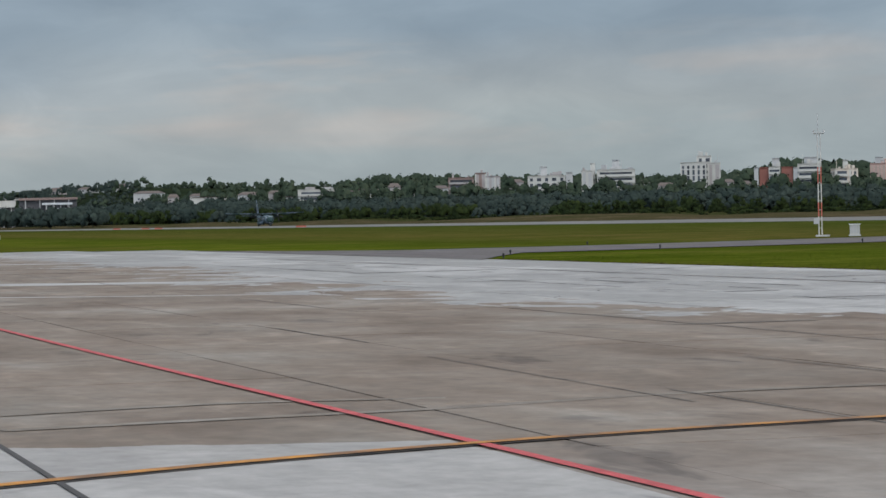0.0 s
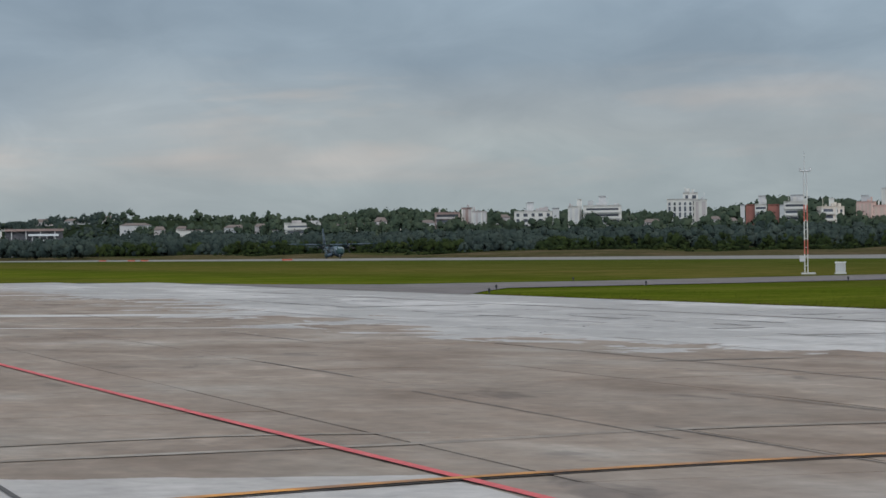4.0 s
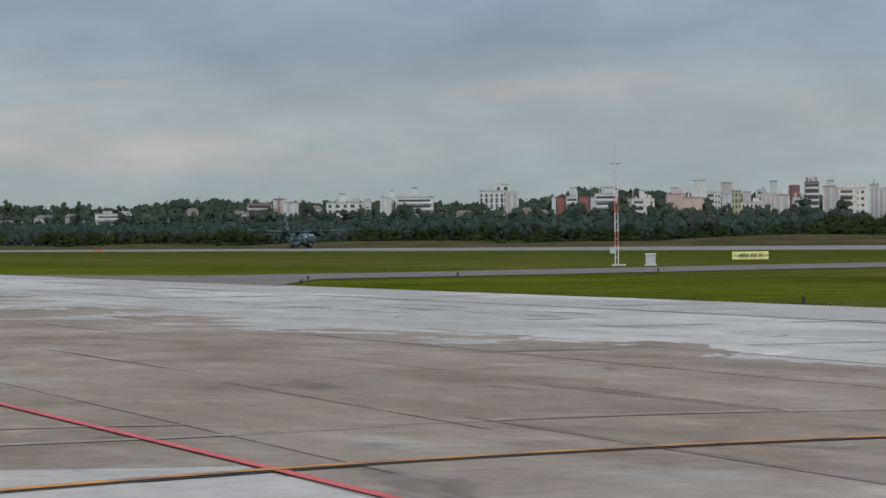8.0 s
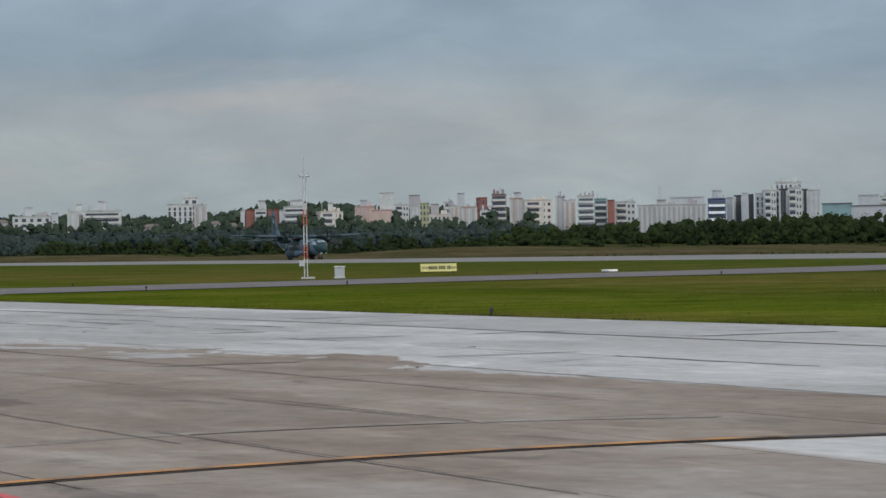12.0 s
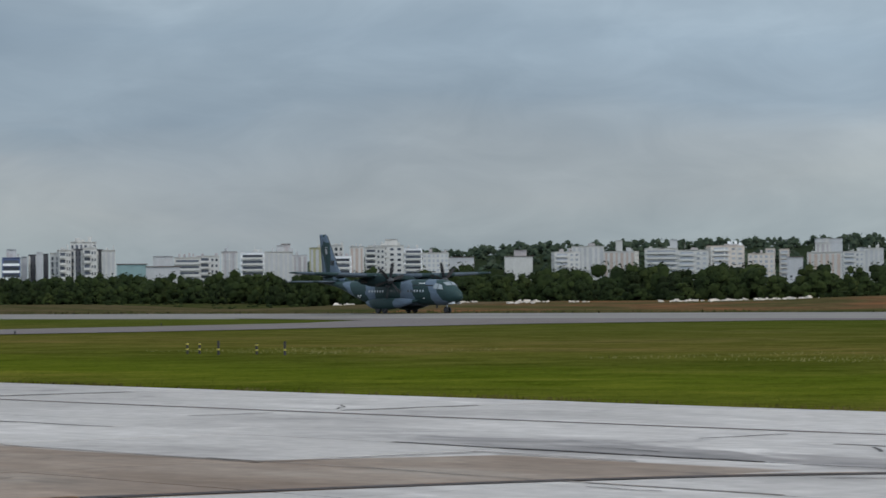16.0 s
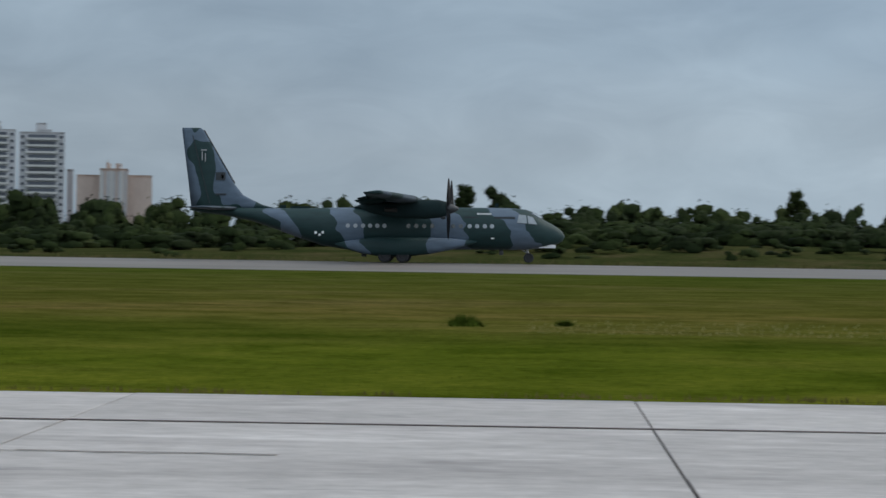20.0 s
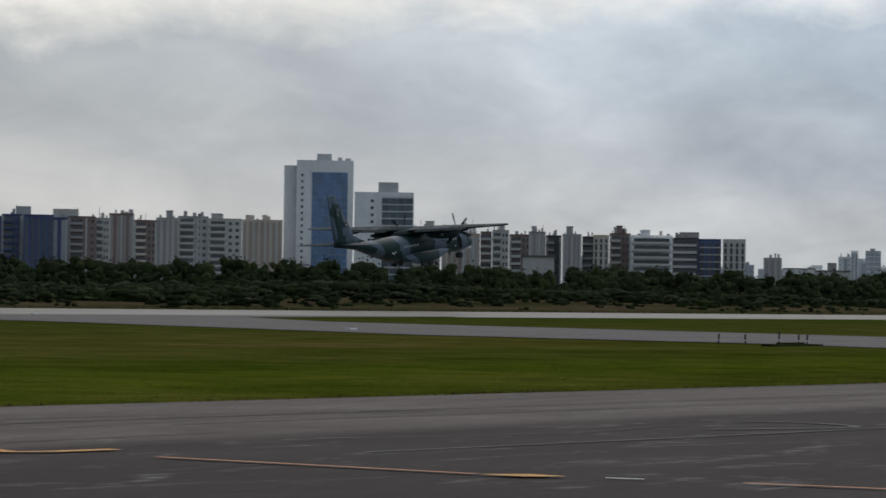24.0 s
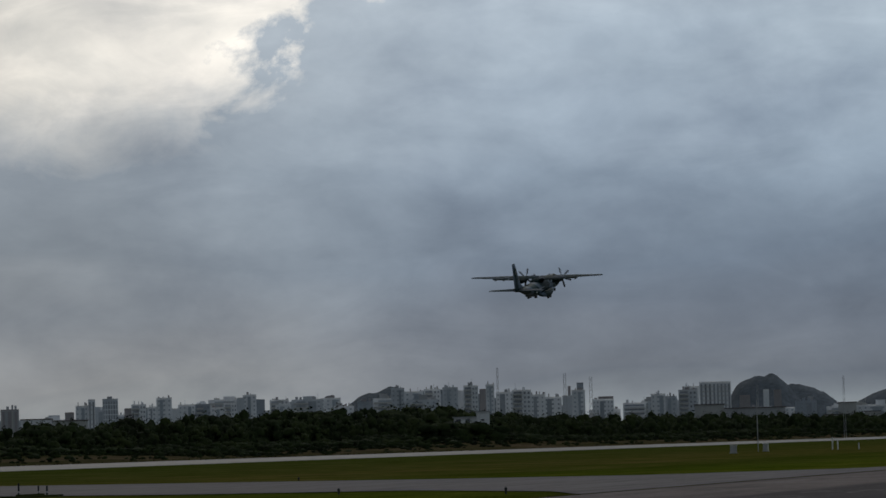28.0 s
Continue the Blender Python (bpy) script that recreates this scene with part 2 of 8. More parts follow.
def grass_material():
    """Mown grass in swaths of differing length and dryness, with fine mottling."""
    m = bpy.data.materials.new("mown_grass")
    m.use_nodes = True
    t = m.node_tree
    b = t.nodes["Principled BSDF"]
    vec = t.nodes.new("ShaderNodeNewGeometry").outputs["Position"]
    sep = t.nodes.new("ShaderNodeSeparateXYZ")
    t.links.new(vec, sep.inputs[0])
    wob = noise_tex(t, vec, 0.03, 4.0, 0.55, (0.6, 1.6, 1))
    where = calc(t, "ADD", calc(t, "MULTIPLY", sep.outputs["Y"], 0.005), calc(t, "MULTIPLY", calc(t, "SUBTRACT", wob, 0.5), 0.16))
    col = ramp(t, where, [(0.14, (0.070, 0.078, 0.012)), (0.175, (0.073, 0.089, 0.010)), (0.21, (0.063, 0.081, 0.009)), (0.25, (0.053, 0.066, 0.009)), (0.285, (0.068, 0.072, 0.014)), (0.34, (0.078, 0.073, 0.017)), (0.42, (0.066, 0.068, 0.015)), (0.55, (0.056, 0.064, 0.013)), (0.70, (0.050, 0.062, 0.012)), (0.82, (0.046, 0.062, 0.011))])
    n1 = noise_tex(t, vec, 0.42, 6.0, 0.68, (1.1, 0.9, 1), (3, 1, 0), 0.3)
    n2 = noise_tex(t, vec, 5.0, 3.0, 0.6)
    n3 = noise_tex(t, vec, 0.09, 5.0, 0.62, (0.9, 1.1, 1), (7, 2, 0), 0.5)
    # drier and ranker swaths, clumps, single tufts
    col = mixc(t, 1.0, col, ramp(t, n3, [(0.32, (0.72, 0.80, 0.66)), (0.5, (1.0, 1.0, 1.0)), (0.66, (1.30, 1.10, 1.55))]), "MULTIPLY")
    col = mixc(t, 1.0, col, ramp(t, n1, [(0.3, (0.56, 0.64, 0.5)), (0.5, (1.0, 1.0, 1.0)), (0.7, (1.42, 1.28, 1.4))]), "MULTIPLY")
    col = mixc(t, 1.0, col, ramp(t, n2, [(0.3, (0.72, 0.76, 0.66)), (0.7, (1.28, 1.22, 1.25))]), "MULTIPLY")
    t.links.new(col, b.inputs["Base Color"])
    b.inputs["Roughness"].default_value, b.inputs["Specular IOR Level"].default_value = 1.0, 0.0
    bp = t.nodes.new("ShaderNodeBump")
    bp.inputs["Strength"].default_value, bp.inputs["Distance"].default_value = 0.6, 0.12
    t.links.new(n2, bp.inputs["Height"])
    t.links.new(bp.outputs[0], b.inputs["Normal"])
    return m


def foliage_material(name, stops):
    """Leaves: tone from tree to tree, mottling from spray to spray, and fine relief."""
    m = bpy.data.materials.new(name)
    m.use_nodes = True
    t = m.node_tree
    b = t.nodes["Principled BSDF"]
    geo = t.nodes.new("ShaderNodeNewGeometry")
    vec = geo.outputs["Position"]
    col = ramp(t, noise_tex(t, vec, 0.13, 4.0, 0.6, (1, 0.5, 0.8)), stops)
    fine = noise_tex(t, vec, 2.4, 4.0, 0.65)
    col = mixc(t, 1.0, col, ramp(t, fine, [(0.30, (0.70, 0.71, 0.70)), (0.5, (1.0, 1.0, 1.0)), (0.72, (1.35, 1.32, 1.25))]), "MULTIPLY")
    col = mixc(t, 1.0, col, ramp(t, geo.outputs["Random Per Island"], [(0.0, (0.82, 0.83, 0.84)), (1.0, (1.18, 1.17, 1.15))]), "MULTIPLY")
    t.links.new(col, b.inputs["Base Color"])
    b.inputs["Roughness"].default_value, b.inputs["Specular IOR Level"].default_value = 0.9, 0.04
    bp = t.nodes.new("ShaderNodeBump")
    bp.inputs["Strength"].default_value, bp.inputs["Distance"].default_value = 0.35, 0.15
    t.links.new(fine, bp.inputs["Height"])
    t.links.new(bp.outputs[0], b.inputs["Normal"])
    return m


def concrete_material():
    """Pale concrete with a large brown-stained field, streaks, wet-looking patches and scuffs."""
    m = bpy.data.materials.new("apron_concrete")
    m.use_nodes = True
    t = m.node_tree
    b = t.nodes["Principled BSDF"]
    vec = t.nodes.new("ShaderNodeNewGeometry").outputs["Position"]
    sep = t.nodes.new("ShaderNodeSeparateXYZ")
    t.links.new(vec, sep.inputs[0])
    x, y = sep.outputs["X"], sep.outputs["Y"]
    streak = noise_tex(t, vec, 0.30, 5.0, 0.62, (0.55, 1.1, 1), (2, 7, 0), 0.9)
    cloudy = noise_tex(t, vec, 0.35, 5.0, 0.6, (0.6, 1.3, 1), (9, 1, 0))
    grain = noise_tex(t, vec, 3.0, 4.0, 0.65, (0.85, 1.1, 1))
    scuff = noise_tex(t, vec, 0.8, 4.0, 0.6, (0.45, 1.2, 1), (4, 4, 0), 0.8)
    # far edge of the stained field, which follows the slab joints and the lead-in line
    slant = calc(t, "SUBTRACT", x, calc(t, "MULTIPLY", calc(t, "SUBTRACT", y, 12.0), 0.25))
    rim = ramp(t, calc(t, "MULTIPLY", calc(t, "ADD", slant, 120.0), 1 / 120.0), [(max(0.0, (px + 120) / 120), (py / 40,) * 3) for px, py in ((-119, 17.5), (-70, 15.5), (-56, 13.5), (-49, 16.6), (-26.1, 17.2), (-26.0, 19.8), (-21.3, 19.8), (-21.2, 12.0), (-11, 11.9), (-7, 8), (0, 6))])
    wild = ramp(t, calc(t, "MULTIPLY", calc(t, "ADD", x, 120.0), 1 / 120.0), [(0.0, (1, 1, 1)), (0.55, (0.75, 0.75, 0.75)), (0.72, (0.22, 0.22, 0.22)), (0.78, (0.02, 0.02, 0.02))])
    inside = calc(t, "ADD", calc(t, "SUBTRACT", calc(t, "MULTIPLY", rim, 40.0), y), calc(t, "MULTIPLY", calc(t, "SUBTRACT", streak, 0.5), calc(t, "MULTIPLY", wild, 26.0)))
    brown = ramp(t, calc(t, "ADD", calc(t, "MULTIPLY", inside, 0.8), 0.5), [(0.4, (0, 0, 0)), (0.6, (1, 1, 1))])
    near = calc(t, "MULTIPLY", calc(t, "MULTIPLY", calc(t, "LESS_THAN", y, 5.55), calc(t, "LESS_THAN", calc(t, "ADD", x, calc(t, "MULTIPLY", scuff, 4.0)), -13.4)), calc(t, "GREATER_THAN", calc(t, "ADD", calc(t, "SUBTRACT", x, calc(t, "MULTIPLY", calc(t, "SUBTRACT", y, 2.0), 0.3)), calc(t, "MULTIPLY", streak, 1.4)), -21.3))
    brown = mixc(t, near, brown, (0.12, 0.12, 0.12))
    # the stain fades towards the bright slabs on one side
    fade = ramp(t, calc(t, "ADD", calc(t, "MULTIPLY", calc(t, "ADD", x, 21.0), 0.08), calc(t, "MULTIPLY", cloudy, 0.5)), [(0.25, (1, 1, 1)), (0.85, (0.55, 0.55, 0.55)), (1.0, (0.25, 0.25, 0.25))])
    brown = mixc(t, 1.0, brown, fade, "MULTIPLY")
    pale_c = ramp(t, streak, [(0.28, (0.225, 0.206, 0.194)), (0.37, (0.33, 0.303, 0.286)), (0.50, (0.402, 0.373, 0.353)), (0.66, (0.445, 0.415, 0.394)), (0.76, (0.322, 0.298, 0.281))])
    brown_c = ramp(t, cloudy, [(0.28, (0.130, 0.090, 0.063)), (0.42, (0.187, 0.138, 0.104)), (0.56, (0.226, 0.178, 0.141)), (0.70, (0.268, 0.228, 0.192))])
    brown_c = mixc(t, 1.0, brown_c, ramp(t, streak, [(0.3, (0.84, 0.83, 0.82)), (0.52, (1, 1, 1)), (0.70, (1.22, 1.24, 1.27))]), "MULTIPLY")
    worn = noise_tex(t, vec, 0.16, 5.0, 0.6, (0.32, 1.3, 1), (5, 3, 0), 0.6)
    pale_c = mixc(t, mixc(t, 1.0, ramp(t, worn, [(0.42, (0, 0, 0)), (0.50, (0.9, 0.9, 0.9))]), wild, "MULTIPLY"), pale_c, (0.262, 0.240, 0.222))
    col = mixc(t, brown, pale_c, brown_c)
    col = mixc(t, 1.0, col, ramp(t, scuff, [(0.29, (0.58, 0.57, 0.58)), (0.38, (0.95, 0.95, 0.95)), (0.58, (1.0, 1.0, 1.0)), (0.68, (1.24, 1.25, 1.26))]), "MULTIPLY")
    col = mixc(t, 1.0, col, ramp(t, grain, [(0.3, (0.80, 0.795, 0.79)), (0.7, (1.16, 1.165, 1.17))]), "MULTIPLY")
    # a damp, dirty patch near the bend of the lead-in line
    px = calc(t, "POWER", calc(t, "MULTIPLY", calc(t, "ADD", x, 20.5), 0.14), 2.0)
    py = calc(t, "POWER", calc(t, "MULTIPLY", calc(t, "SUBTRACT", y, 21.2), 0.75), 2.0)
    damp = calc(t, "ADD", calc(t, "ADD", px, py), calc(t, "MULTIPLY", calc(t, "SUBTRACT", scuff, 0.5), 5.0))
    col = mixc(t, 1.0, col, ramp(t, calc(t, "MULTIPLY", damp, 0.5), [(0.1, (0.60, 0.585, 0.585)), (0.5, (1, 1, 1))]), "MULTIPLY")
    info = t.nodes.new("ShaderNodeObjectInfo")
    col = mixc(t, 1.0, col, ramp(t, info.outputs["Random"], [(0.0, (0.95, 0.945, 0.94)), (1.0, (1.05, 1.05, 1.05))]), "MULTIPLY")
    t.links.new(col, b.inputs["Base Color"])
    t.links.new(ramp(t, brown, [(0.0, (0.52, 0.52, 0.52)), (1.0, (0.75, 0.75, 0.75))]), b.inputs["Roughness"])
    b.inputs["Specular IOR Level"].default_value = 0.3
    bp = t.nodes.new("ShaderNodeBump")
    bp.inputs["Strength"].default_value, bp.inputs["Distance"].default_value = 0.25, 0.008
    t.links.new(grain, bp.inputs["Height"])
    t.links.new(bp.outputs[0], b.inputs["Normal"])
    return m


def asphalt_material():
    """Apron asphalt: a greyed strip along the grass, a darker field within, pale scuffs and tyre marks."""
    m = bpy.data.materials.new("apron_asphalt")
    m.use_nodes = True
    t = m.node_tree
    b = t.nodes["Principled BSDF"]
    vec = t.nodes.new("ShaderNodeNewGeometry").outputs["Position"]
    sep = t.nodes.new("ShaderNodeSeparateXYZ")
    t.links.new(vec, sep.inputs[0])
    x, y = sep.outputs["X"], sep.outputs["Y"]
    streak = noise_tex(t, vec, 0.35, 5.0, 0.62, (0.4, 1.2, 1), (2, 7, 0), 0.5)
    scuff = noise_tex(t, vec, 0.9, 4.0, 0.65, (0.45, 1.3, 1), (4, 4, 0), 0.8)
    grain = noise_tex(t, vec, 4.0, 4.0, 0.65, (0.6, 1.3, 1))
    # the newer field: beyond one seam across and one along
    wob = calc(t, "MULTIPLY", calc(t, "SUBTRACT", streak, 0.5), 3.2)
    inside = calc(t, "MINIMUM", calc(t, "ADD", calc(t, "SUBTRACT", 22.2, y), wob), calc(t, "ADD", calc(t, "SUBTRACT", x, 15.1), calc(t, "MULTIPLY", wob, 0.12)))
    dark = ramp(t, calc(t, "ADD", calc(t, "MULTIPLY", inside, 0.55), 0.5), [(0.25, (0, 0, 0)), (0.75, (1, 1, 1))])
    old = ramp(t, streak, [(0.28, (0.064, 0.046, 0.041)), (0.42, (0.100, 0.075, 0.067)), (0.55, (0.130, 0.100, 0.090)), (0.72, (0.162, 0.130, 0.118))])
    newer = ramp(t, streak, [(0.28, (0.023, 0.0142, 0.0142)), (0.5, (0.031, 0.0202, 0.0198)), (0.72, (0.043, 0.030, 0.0288))])
    col = mixc(t, dark, old, newer)
    rubbed = mixc(t, 1.0, ramp(t, scuff, [(0.55, (0, 0, 0)), (0.68, (0.9, 0.9, 0.9))]), ramp(t, grain, [(0.4, (0.2, 0.2, 0.2)), (0.6, (1, 1, 1))]), "MULTIPLY")
    col = mixc(t, rubbed, col, (0.15, 0.135, 0.13))
    col = mixc(t, 1.0, col, ramp(t, grain, [(0.3, (0.74, 0.74, 0.74)), (0.7, (1.24, 1.24, 1.24))]), "MULTIPLY")
    t.links.new(col, b.inputs["Base Color"])
    b.inputs["Roughness"].default_value, b.inputs["Specular IOR Level"].default_value = 0.9, 0.16
    bp = t.nodes.new("ShaderNodeBump")
    bp.inputs["Strength"].default_value, bp.inputs["Distance"].default_value = 0.3, 0.01
    t.links.new(grain, bp.inputs["Height"])
    t.links.new(bp.outputs[0], b.inputs["Normal"])
    return m


M = {}
M["grass"] = grass_material()
M["seed"] = material("seed_heads", [(0.3, (0.10, 0.10, 0.027)), (0.7, (0.185, 0.17, 0.065))], 0.5, 0.9, 0.2, spec=0.1)
M["weeds"] = material("weeds", [(0.3, (0.021, 0.029, 0.009)), (0.5, (0.036, 0.041, 0.014)), (0.72, (0.068, 0.056, 0.028))], 0.16, 0.9, 0.3, spec=0.0)
M["earth"] = material("red_earth", [(0.30, (0.036, 0.040, 0.014)), (0.44, (0.062, 0.054, 0.024)), (0.54, (0.095, 0.058, 0.030)), (0.64, (0.16, 0.072, 0.036)), (0.78, (0.20, 0.125, 0.075))], 0.07, 0.95, 0.25, 0.5, spec=0.0, stretch=(0.5, 1.6, 1), dist=0.2)
M["dry_bank"] = material("dry_bank_weeds", [(0.3, (0.036, 0.040, 0.015)), (0.5, (0.062, 0.052, 0.026)), (0.7, (0.098, 0.072, 0.045))], 0.06, 0.95, 0.3, spec=0.0, stretch=(0.4, 1.8, 1))
M["asphalt"] = asphalt_material()
M["old_asphalt"] = material("greyed_asphalt", [(0.28, (0.088, 0.075, 0.073)), (0.42, (0.118, 0.102, 0.098)), (0.55, (0.135, 0.118, 0.114)), (0.72, (0.165, 0.148, 0.142))], 0.5, 0.9, 0.22, 0.3, spec=0.15, stretch=(0.15, 1.6, 1), dist=0.01, coord="World")
M["runway"] = material("grooved_runway", [(0.3, (0.115, 0.102, 0.091)), (0.5, (0.150, 0.135, 0.121)), (0.7, (0.190, 0.173, 0.156))], 0.12, 0.62, 0.15, spec=0.35, stretch=(0.15, 1.5, 1))
M["concrete"] = concrete_material()
M["joint"] = plain("joint_filler", (0.055, 0.047, 0.044), 0.85, fine=0.3)
M["red_paint"] = material("red_line_paint", [(0.3, (0.36, 0.05, 0.05)), (0.6, (0.50, 0.08, 0.08)), (0.8, (0.36, 0.16, 0.14))], 2.5, 0.7, 0.2)
M["orange_paint"] = material("orange_line_paint", [(0.36, (0.14, 0.08, 0.05)), (0.5, (0.34, 0.15, 0.04)), (0.66, (0.52, 0.22, 0.03))], 1.6, 0.7, 0.2)
M["yellow_paint"] = material("yellow_marking_paint", [(0.3, (0.45, 0.19, 0.02)), (0.5, (0.60, 0.26, 0.022)), (0.7, (0.68, 0.32, 0.035))], 3.0, 0.7, 0.15)
M["line_orange"] = material("red_orange_line_paint", [(0.3, (0.40, 0.14, 0.045)), (0.7, (0.58, 0.21, 0.06))], 3.0, 0.7, 0.15)
M["black_paint"] = plain("black_marking_paint", (0.05, 0.05, 0.055), 0.7)
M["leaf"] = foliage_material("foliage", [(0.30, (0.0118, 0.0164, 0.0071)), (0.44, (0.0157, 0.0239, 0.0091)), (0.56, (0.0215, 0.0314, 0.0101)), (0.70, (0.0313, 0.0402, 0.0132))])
# hill leaves are paler and bluer than near ones, distance haze painted in
M["leaf_far"] = foliage_material("hazed_hill_foliage", [(0.30, (0.022, 0.034, 0.024)), (0.50, (0.034, 0.048, 0.032)), (0.70, (0.051, 0.064, 0.043))])
M["hill_scrub"] = material("hillside_scrub", [(0.3, (0.014, 0.021, 0.012)), (0.7, (0.026, 0.034, 0.018))], 0.03, 0.9, 0.3, spec=0.0)
# grey-green leaves, paled and blued to carry the haze of the far west
M["leaf_hazed"] = foliage_material("hazed_grey_foliage", [(0.28, (0.021, 0.031, 0.028)), (0.5, (0.031, 0.043, 0.038)), (0.72, (0.047, 0.059, 0.051))])
M["bark"] = plain("bark", (0.09, 0.07, 0.055), 0.9, fine=0.3)
M["glass"] = material("window_glass", [(0.3, (0.03, 0.035, 0.045)), (0.7, (0.07, 0.08, 0.10))], 0.2, 0.12, spec=0.6, vary=0.5)
# window glass of distant blocks, lightened to imitate haze
M["hazed_glass"] = material("hazed_window_glass", [(0.3, (0.24, 0.255, 0.28)), (0.7, (0.36, 0.375, 0.40))], 0.2, 0.25, spec=0.6, vary=0.3)
M["far_glass"] = material("hazed_far_window_glass", [(0.3, (0.30, 0.33, 0.36)), (0.7, (0.42, 0.45, 0.48))], 0.2, 0.3, spec=0.5, vary=0.2)
M["rubber"] = plain("tyre_rubber", (0.018, 0.018, 0.02), 0.75)
M["steel"] = plain("grey_steel", (0.30, 0.31, 0.32), 0.45, 0.6)
M["white"] = plain("white_paint", (0.74, 0.74, 0.73), 0.6, fine=0.06)
M["red"] = plain("red_steel_paint", (0.62, 0.045, 0.03), 0.5, fine=0.08)
M["dark"] = plain("dark_paint", (0.03, 0.032, 0.035), 0.5)
M["mast_red"] = plain("faded_red_mast_paint", (0.42, 0.10, 0.07), 0.6, fine=0.2)
M["dull_yellow"] = plain("weathered_yellow_paint", (0.42, 0.36, 0.06), 0.6)
M["yellow"] = plain("yellow_sign_face", (0.70, 0.62, 0.24), 0.5)


def wallmat(key, c):
    M[key] = material("wall_" + key, [(0.25, tuple(Vector(c) * 0.80)), (0.5, c), (0.75, tuple(Vector(c) * 1.10))], 0.12, 0.85, 0.06, stretch=(1, 1, 0.35), vary=0.05, spec=0.25)


# w_haze, w_mist, w_veil hold distance haze; w_haze is also plain pale paint
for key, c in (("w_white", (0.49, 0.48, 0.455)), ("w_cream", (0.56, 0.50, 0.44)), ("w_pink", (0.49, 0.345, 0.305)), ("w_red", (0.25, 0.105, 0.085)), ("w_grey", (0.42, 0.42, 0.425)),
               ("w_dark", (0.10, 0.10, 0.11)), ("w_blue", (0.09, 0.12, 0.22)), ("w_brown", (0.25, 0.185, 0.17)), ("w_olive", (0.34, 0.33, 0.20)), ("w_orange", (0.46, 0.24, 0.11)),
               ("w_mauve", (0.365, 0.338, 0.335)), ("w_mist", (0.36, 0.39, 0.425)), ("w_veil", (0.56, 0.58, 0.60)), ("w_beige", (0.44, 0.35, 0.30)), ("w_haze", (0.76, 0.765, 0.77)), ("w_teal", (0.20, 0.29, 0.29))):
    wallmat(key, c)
M["curtain_blue"] = material("blue_curtain_wall", [(0.3, (0.03, 0.10, 0.23)), (0.7, (0.07, 0.18, 0.35))], 0.06, 0.06, spec=0.7, vary=0.22)
M["curtain_dark"] = material("dark_curtain_wall", [(0.3, (0.03, 0.05, 0.065)), (0.7, (0.07, 0.11, 0.14))], 0.2, 0.12, spec=0.6, vary=0.3)
M["banner"] = plain("red_banner_cloth", (0.70, 0.09, 0.08), 0.8)
M["tile_roof"] = plain("roof_tiles", (0.125, 0.098, 0.088), 0.85, fine=0.2)


# ---------------- mesh helpers ----------------
def link_mesh(name, bm, mat, parent=None, label="", smooth=False):
    me = bpy.data.meshes.new(name)
    bm.to_mesh(me)
    bm.free()
    if smooth:
        me.shade_smooth()
    for m_ in (mat if isinstance(mat, (list, tuple)) else [mat]):
        me.materials.append(m_)
    ob = new(name, me)
    ob.parent = parent
    if label:
        ob["label"] = label
    return ob


def part(name, bm, mat, parent, label="", smooth=False):
    return link_mesh(name, bm, mat, parent, label, smooth)


def empty(name, m):
    ob = new(name)
    ob.matrix_basis = m
    ob.empty_display_size = 0.5
    return ob


def add_box(bm, x0, x1, y0, y1, z0, z1, mi=0):
    v = [bm.verts.new(p) for p in ((x0, y0, z0), (x1, y0, z0), (x1, y1, z0), (x0, y1, z0), (x0, y0, z1), (x1, y0, z1), (x1, y1, z1), (x0, y1, z1))]
    for f in ((0, 3, 2, 1), (4, 5, 6, 7), (0, 1, 5, 4), (1, 2, 6, 5), (2, 3, 7, 6), (3, 0, 4, 7)):
        bm.faces.new([v[i] for i in f]).material_index = mi


def boxed(*boxes):
    bm = bmesh.new()
    for b in boxes:
        add_box(bm, *b)
    return bm


def add_tube(bm, p, q, r0, r1=None, n=8, caps=True):
    """A tapered round bar from p to q."""
    p, q = Vector(p), Vector(q)
    r1 = r0 if r1 is None else r1
    turn = (q - p).to_track_quat("Z", "Y").to_matrix()
    rings = []
    for c, r in ((p, r0), (q, r1)):
        rings.append([bm.verts.new(c + turn @ Vector((math.cos(a) * r, math.sin(a) * r, 0))) for a in (2 * math.pi * k / n for k in range(n))])
    for k in range(n):
        bm.faces.new((rings[0][k], rings[0][(k + 1) % n], rings[1][(k + 1) % n], rings[1][k]))
    if caps:
        bm.faces.new(rings[0][::-1])
        bm.faces.new(rings[1])


def tubes(*bars, n=8):
    bm = bmesh.new()
    for b in bars:
        add_tube(bm, *b, n=n)
    return bm


def mesh_from(name, verts, faces, mat):
    me = bpy.data.meshes.new(name)
    v = np.asarray(verts, np.float32)
    f = np.asarray(faces, np.int32)
    k = f.shape[1]
    me.vertices.add(len(v))
    me.vertices.foreach_set("co", v.ravel())
    me.loops.add(f.size)
    me.loops.foreach_set("vertex_index", f.ravel())
    me.polygons.add(len(f))
    me.polygons.foreach_set("loop_start", np.arange(0, f.size, k, dtype=np.int32))
    me.update(calc_edges=True)
    me.materials.append(mat)
    return me


# ---------------- ground ----------------
rng = np.random.default_rng(7)
RUN_Y0, RUN_Y1, RUN_C = 165.6, 207.8, 186.7


def smooth01(a):
    a = np.clip(a, 0, 1)
    return a * a * (3 - 2 * a)


